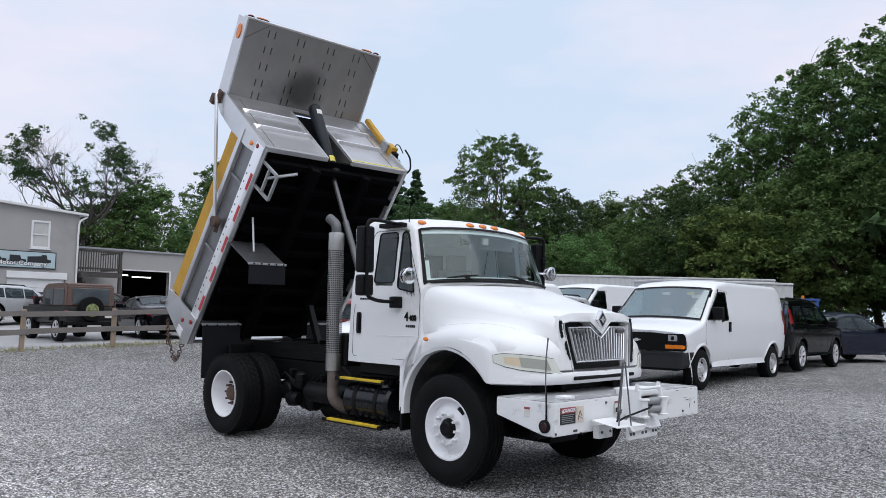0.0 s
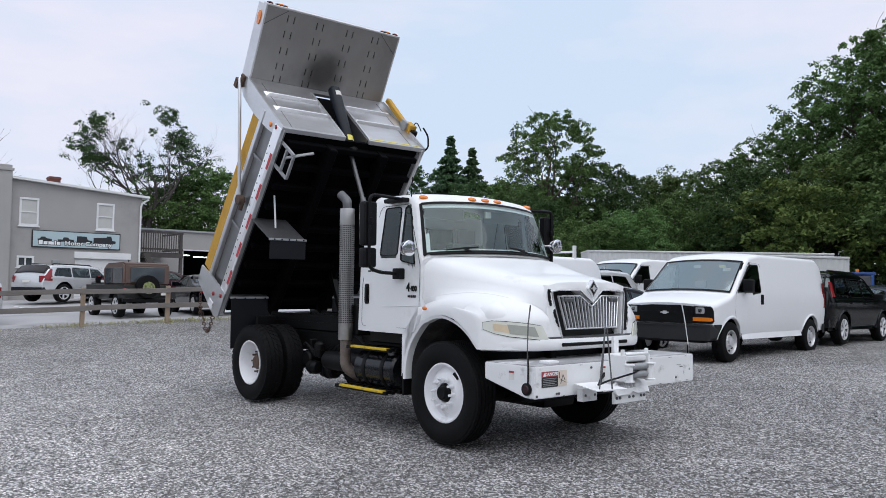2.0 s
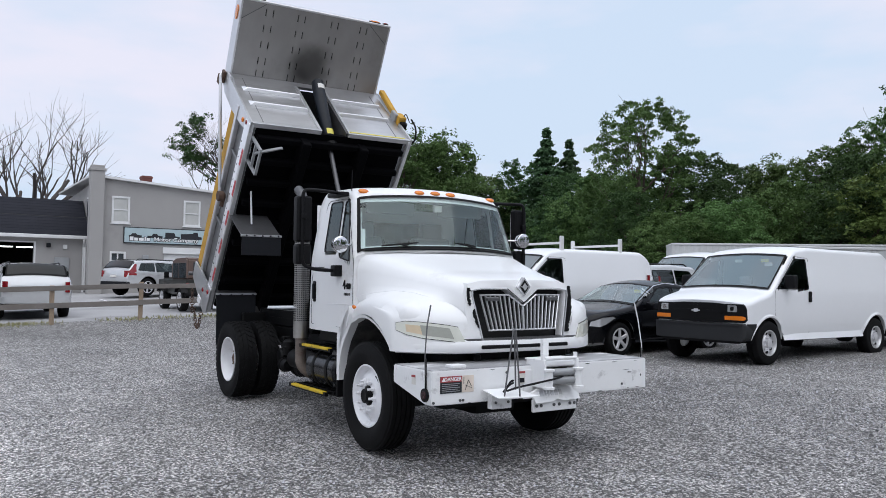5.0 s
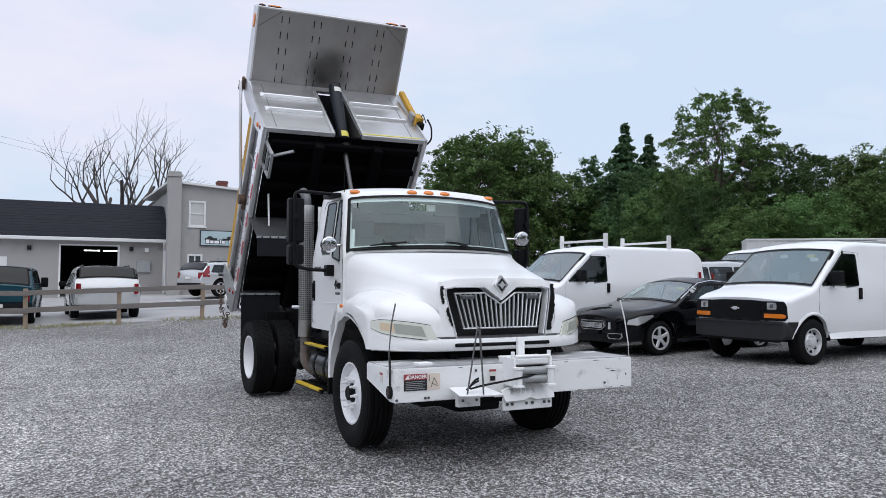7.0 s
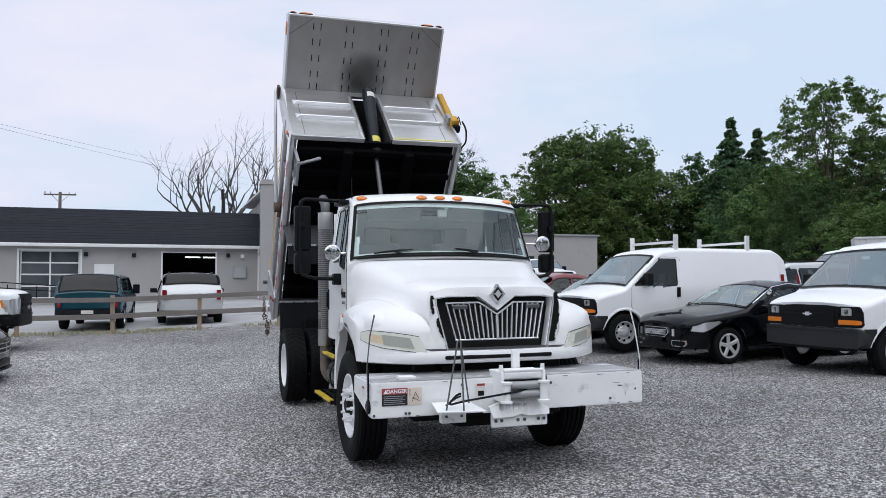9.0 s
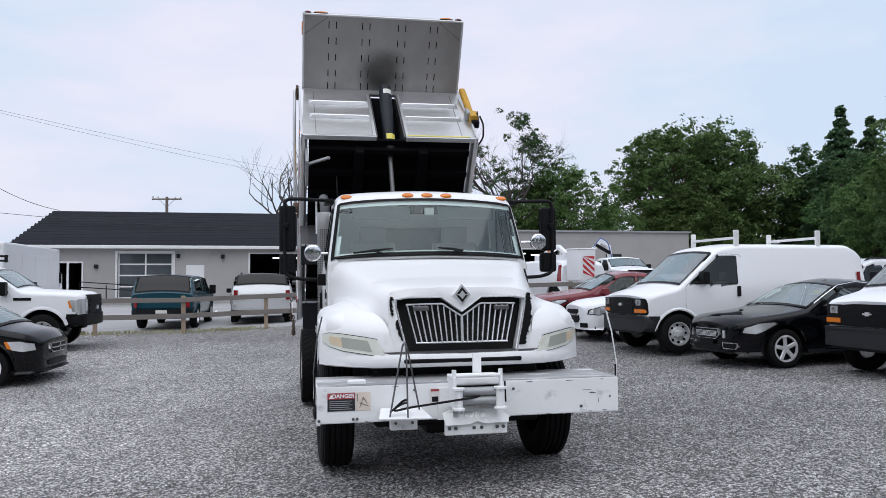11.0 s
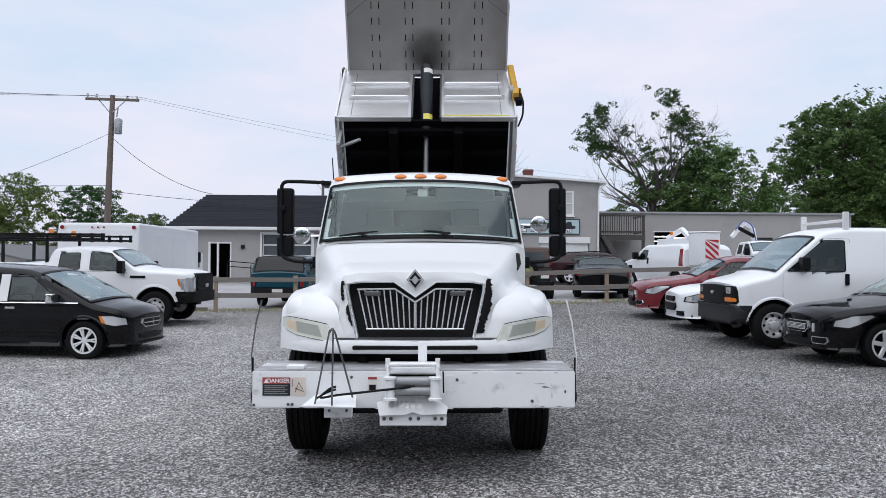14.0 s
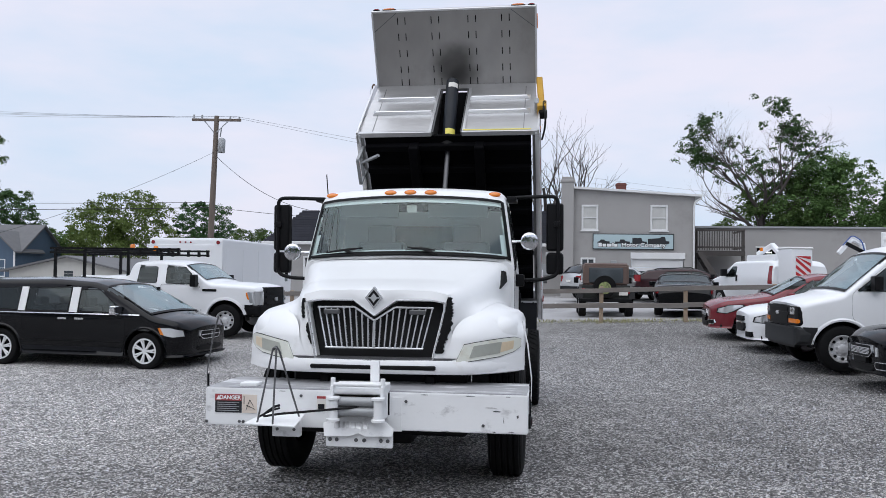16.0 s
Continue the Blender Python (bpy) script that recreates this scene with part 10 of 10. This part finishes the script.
# ---------------------------------------------------------------- trees
def limb(bm, p, d, length, r, depth, rnd, tips, spread=0.6, bend=0.25, taper=0.62, kids=(2, 4)):
    pts, rs = [p], [r]
    n = 5
    for i in range(n):
        d = (d + Vector((rnd.gauss(0, bend), rnd.gauss(0, bend), rnd.gauss(0.06, bend * 0.6))) * 0.5).normalized()
        p = p + d * length / n
        pts.append(p)
        rs.append(r * (1 - (1 - taper) * (i + 1) / n))
    tube(bm, pts, rs, 6 if depth > 1 else 4, False)
    if depth == 0:
        tips.append((p, d))
        return
    for k in range(rnd.randint(*kids)):
        j = rnd.randint(2, n)
        a = rnd.uniform(0, 6.28)
        side = Vector((math.cos(a), math.sin(a), rnd.uniform(-0.1, 0.5)))
        limb(bm, pts[j], (d + side * spread * rnd.uniform(0.7, 1.3)).normalized(), length * rnd.uniform(0.55, 0.8), rs[j] * 0.62, depth - 1, rnd, tips, spread, bend, taper, kids)
    tips.append((p, d))


def leaves(clumps, rnd, size, per, flat=0.8):
    """Leaves of three corners in uneven pads of (centre, radius), facing up and outwards, thickest on the upper side."""
    vs, fs = [], []
    for c, rad in clumps:
        m = int(per * rnd.uniform(0.5, 1.3))
        tilt = Vector((rnd.gauss(0, 0.35), rnd.gauss(0, 0.35), 1)).normalized()
        for _ in range(m):
            r = rad * rnd.random() ** 0.5
            a = rnd.uniform(0, 6.2832)
            v = Vector((r * math.cos(a), r * math.sin(a), 0))
            v.z = flat * rad * (0.9 * math.sqrt(max(0, 1 - (r / rad) ** 2)) - 0.35) * rnd.uniform(0.2, 1.15) - (v.x * tilt.x + v.y * tilt.y) / tilt.z
            v += Vector((rnd.gauss(0, 0.22), rnd.gauss(0, 0.22), rnd.gauss(0, 0.2))) * rad
            p = c + v
            n = (tilt * 0.7 + v.normalized() * 0.5 + Vector((rnd.gauss(0, 0.5), rnd.gauss(0, 0.5), rnd.gauss(0, 0.35)))).normalized()
            a = n.cross(Vector((rnd.gauss(0, 1), rnd.gauss(0, 1), rnd.gauss(0, 1)))).normalized()
            b = n.cross(a)
            s = size * rnd.uniform(0.55, 1.4)
            k = len(vs)
            vs += [p - a * s - b * s * 0.5, p + a * s * 1.1, p - a * s * 0.55 + b * s * 0.8 + n * s * 0.2]
            fs.append((k, k + 1, k + 2))
    me = bpy.data.meshes.new("crown")
    me.from_pydata(vs, [], fs)
    return me


def broad_tree(seed, height, width, trunk, leaf_mat, size, per, n_lobes, n_pads, low=0.18, airy=0.0):
    """A broadleaf tree about the origin; returns the thing."""
    rnd = random.Random(seed)
    t = thing("tree", Matrix.Identity(4), "leafy green broadleaf tree with an uneven crown", "tree", "trees round the lot")
    bm = B()
    tips = []
    limb(bm, Vector((0, 0, -0.3)), Vector((0, 0, 1)), height * (0.42 + 0.25 * airy), trunk, 0, rnd, [], bend=0.10, taper=0.6)
    for k in range(7):
        a = 6.28 * k / 7 + rnd.uniform(-0.3, 0.3)
        z = height * rnd.uniform(0.18, 0.42 + 0.2 * airy)
        limb(bm, Vector((0, 0, z)), Vector((math.cos(a) * 0.7, math.sin(a) * 0.7, 0.8)).normalized(), height * (0.19 + 0.05 * airy), trunk * 0.45, 2, rnd, tips, 0.7, 0.3)
    part("trunk", bm, BARK, t)
    # lobes over the hull of the crown, each a heap of leaf pads that is fullest on its upper side
    clumps = []
    mid, tall = (0.5 + 0.5 * low) * height, (0.5 - 0.5 * low) * height
    for k in range(n_lobes):
        h = -0.9 + 1.85 * (k + rnd.random()) / n_lobes
        a = k * 2.4 + rnd.uniform(-0.5, 0.5)
        belly = math.sqrt(max(0.05, 1 - abs(h) ** 2.3)) * (1.0 if h < 0.2 else 1 - 0.2 * (h - 0.2))
        reach = width / 2 * belly * rnd.uniform(0.62, 0.98)
        fat = width * rnd.uniform(0.11, 0.19) * (1 - 0.35 * airy)
        c = Vector((reach * math.cos(a), reach * math.sin(a), mid + tall * h * rnd.uniform(0.88, 1.0) - 0.6 * fat))
        for j in range(n_pads):
            u, b = rnd.uniform(-0.35, 1.0), rnd.uniform(0, 6.2832)
            q = math.sqrt(1 - u * u) * rnd.uniform(0.75, 1.12)
            p = c + Vector((q * math.cos(b) * fat * 1.25, q * math.sin(b) * fat * 1.25, u * fat * 0.85))
            clumps.append((p, fat * rnd.uniform(0.20, 0.42)))
    for p, d in tips:
        if (p.x ** 2 + p.y ** 2) / (0.25 * width ** 2) + ((p.z - mid) / tall) ** 2 < 1.05:
            clumps.append((p, width * rnd.uniform(0.025, 0.05)))
    me = leaves(clumps, rnd, size, per)
    me.materials.append(leaf_mat)
    cr = new("crown", me)
    cr.parent = t
    return t


def spruce(seed, height):
    rnd = random.Random(seed)
    t = thing("spruce_tree", Matrix.Identity(4), "dark pointed spruce tree", "tree", "trees round the lot")
    part("trunk", tube(B(), [(0, 0, -0.2), (0, 0, height * 0.5), (0, 0, height)], [0.3, 0.18, 0.02], 8), BARK, t)
    clumps = []
    for k in range(420):
        f = rnd.random() ** 0.75
        f = round(f * 17) / 17 + rnd.gauss(0, 0.008)
        z = height * (0.06 + 0.92 * f)
        r = max(0.12, (1 - f) * height * 0.34 * (0.8 + 0.4 * rnd.random()))
        a = rnd.uniform(0, 6.28)
        q = rnd.uniform(0.25, 1)
        clumps.append((Vector((r * q * math.cos(a), r * q * math.sin(a), z - 0.22 * r * q)), 0.22 + 0.5 * (1 - f)))
    me = leaves(clumps, rnd, 0.15, 46, 0.35)
    me.materials.append(NEEDLE)
    cr = new("crown", me)
    cr.parent = t
    return t


def bare_tree(seed, height, name, label, leafy=0.0, trunk=0.26, first=7, fork=(3, 4), levels=3, reach=0.36, base=(0.20, 0.33), lean=0.78):
    rnd = random.Random(seed)
    t = thing(name, Matrix.Identity(4), label, "tree", "trees round the lot")
    bm = B()
    tips = []
    limb(bm, Vector((0, 0, -0.3)), Vector((0, 0, 1)), height * (base[1] + 0.02), trunk, 0, rnd, [], bend=0.06, taper=0.8)
    for k in range(first):
        a = 6.28 * k / first + rnd.uniform(-0.3, 0.3)
        z = height * rnd.uniform(*base)
        limb(bm, Vector((0, 0, z)), Vector((math.cos(a) * lean, math.sin(a) * lean, 0.85)).normalized(), height * reach, trunk * 0.6, levels, rnd, tips, 0.62, 0.24, 0.5, fork)
    part("trunk", bm, DEADBARK, t)
    if leafy:
        # leafy patches left on the crown: across, depth, height, radius
        spots = [(Vector((x, y, z)), r) for x, y, z, r in (
            (0.3, 0, 14.0, 1.1), (1.0, 0, 13.8, 0.8), (-3.7, 0, 13.2, 0.7), (-2.8, 0.3, 13.6, 0.4), (3.0, 0, 13.2, 0.5), (-5.3, 0, 11.2, 1.2), (-4.5, 0, 12.0, 1.0), (-4.6, -0.5, 10.1, 1.3),
            (2.1, 0, 11.9, 1.3), (3.6, 0, 11.2, 1.3), (1.9, -1, 10.6, 1.2), (4.4, 0, 10.3, 1.0), (-2.4, -0.5, 11.1, 0.7), (-0.9, -1, 10.1, 1.1), (-1.2, -1, 9.3, 1.4), (-2.9, 0, 9.6, 1.1), (-0.4, 0, 12.9, 0.4), (3.4, -1, 9.2, 1.4), (0.8, 0, 8.6, 1.6))]
        spots = [(min((p for p, d in tips), key=lambda p: (p - c).length) if c.z > 11 else c, r) for c, r in spots]
        cl = [(p, height * rnd.uniform(0.014, 0.026)) for p, d in tips if any((p - c).length < r * rnd.uniform(0.65, 1.05) for c, r in spots) and rnd.random() < 0.55]
        for c, r in spots:
            cl += [(c + Vector((rnd.gauss(0, 0.5), rnd.gauss(0, 0.5), rnd.gauss(0, 0.38))) * r, r * rnd.uniform(0.14, 0.28)) for _ in range(int(7 * r + 3 * r * r))]
        me = leaves(cl, rnd, 0.075, 48)
        me.materials.append(LEAFDARK)
        cr = new("crown", me)
        cr.parent = t
    return t


kinds = [broad_tree(21, 12, 10, 0.26, LEAF, 0.112, 54, 40, 15), broad_tree(22, 14, 9.5, 0.28, LEAFDARK, 0.117, 54, 42, 15, 0.10), broad_tree(23, 16, 9.5, 0.24, LEAF, 0.10, 52, 46, 13, 0.26, 0.9),
         broad_tree(24, 10, 9, 0.22, LEAF, 0.106, 54, 40, 15, 0.03), broad_tree(25, 9, 10, 0.24, LEAFOLIVE, 0.106, 54, 40, 15, 0.05), broad_tree(26, 13, 10, 0.26, LEAFDARK, 0.34, 26, 24, 8, 0.06)]
pine = spruce(31, 14)
HEIGHTS = (12, 14, 16, 10, 9, 13)
# kind, x, y, height
ROWS_OF_TREES = (
    (0, 20.6, 53, 9.9), (3, 17.6, 54, 8.4), (3, 25.2, 55, 6.6),
    (1, 40.5, 66, 16.2), (0, 36.5, 62, 15.4), (2, 33.0, 61, 15.0), (3, 45, 66, 12.5), (3, 33, 58, 8.5), (1, 51, 64, 12),
    (1, 49.5, 61, 14.2), (3, 47, 54, 8.5), (3, 51, 52, 8),
    (4, -33.8, 55.6, 8.0), (1, -29.0, 60, 7.8), (3, -39, 57, 5.0), (3, -43, 58, 5.2), (3, -23.5, 58, 5.2), (1, -48, 60, 9), (3, -56, 60, 9), (3, -11.5, 62, 5.0),
    (2, -18.7, 16.2, 7.9),
    # unseen coarse trees behind the camera, added to cut side light and reflections
    (5, -40, -34, 14), (5, -30, -38, 12), (5, -20, -40, 15), (5, -10, -42, 16), (5, 0, -40, 14), (5, 10, -42, 13), (5, 20, -40, 15), (5, 30, -36, 14), (5, 40, -28, 16), (5, 44, -14, 15),
    (5, -46, -22, 14), (5, -50, -10, 13), (5, -52, 4, 14), (5, -50, 18, 10),
)
# the wood beyond the cars, by bearing from the lot's near corner in degrees, distance, kind and height
WOOD = ((48.6, 55, 2, 13.2), (46.0, 62, 3, 9.0), (51.5, 60, 1, 10.5), (54.5, 70, 1, 10.8), (57.6, 68, 0, 10.6), (60.6, 62, 2, 11.0), (63.2, 61, 2, 12.6), (66.4, 58, 2, 14.6), (69.8, 56, 2, 17.6), (73.0, 54, 2, 19.2), (76, 54, 1, 16.5),
        (70.6, 50, 0, 10.5), (74.5, 52, 0, 11.0), (66.4, 52, 4, 8.6), (54.0, 50, 3, 6.0), (51.0, 49, 3, 5.2), (62.5, 53, 1, 9.0), (58.5, 57, 3, 7.8), (48.0, 52, 1, 6.8), (44.0, 66, 1, 10.0), (67.5, 66, 1, 12.0), (71.5, 66, 1, 13.5), (63.5, 76, 1, 11.0), (56.0, 80, 1, 10.5), (50.0, 78, 1, 10.0), (46.5, 84, 0, 12.0),
        # unseen coarse trees past the right edge, added to close the ring
        (80, 52, 5, 17), (84, 50, 5, 18), (88, 50, 5, 16), (93, 50, 5, 17))
ROWS_OF_TREES += tuple((k, -6.8 + d * math.sin(radians(a)), -5.8 + d * math.cos(radians(a)), h) for a, d, k, h in WOOD)
seen = set()
rnd = random.Random(77)
for k, x, y, h in ROWS_OF_TREES:
    f = h / HEIGHTS[k]
    m = Matrix.Translation((x, y, ground_z(min(20, max(-20, x)), min(y, 36)) - 0.1)) @ Matrix.Rotation(rnd.uniform(0, 6.28), 4, "Z")
    wide = rnd.uniform(0.92, 1.12)
    src = kinds[k]
    if k not in seen:
        seen.add(k)
        ob = src
        ob.matrix_basis = m @ Matrix.Diagonal((f * wide, f * wide, f, 1))
    else:
        ob = copy_thing(src, m)
        ob.scale = (f * wide, f * wide, f)
for i, (x, y, h) in enumerate(((46.8, 55, 16.3), (50.2, 55.5, 15.6), (26, 58, 8.6))):
    if i == 0:
        pine.matrix_basis = Matrix.Translation((x, y, 0.4)) @ Matrix.Diagonal((h / 14, h / 14, h / 14, 1))
    else:
        ob = copy_thing(pine, Matrix.Translation((x, y, 0.4)))
        ob.scale = (h / 14, h / 14, h / 14)
hd = bare_tree(41, 15.0, "half_dead_tree", "half-dead tree with bare grey twigs and patches of leaves", 1.0, 0.25, 8, (3, 4), 4, 0.25, (0.32, 0.44), 0.85)
hd.matrix_basis = Matrix.Translation((15.5, 52.0, -0.3)) @ Matrix.Diagonal((0.96, 0.96, 1.03, 1))
dt = bare_tree(46, 12.4, "dead_tree", "bare grey dead tree behind the garage", 0.0, 0.32, 7, (2, 4), 3)
dt.matrix_basis = Matrix.Translation((0.8, 47.0, 0.3)) @ Matrix.Diagonal((0.95, 0.95, 1.0, 1))
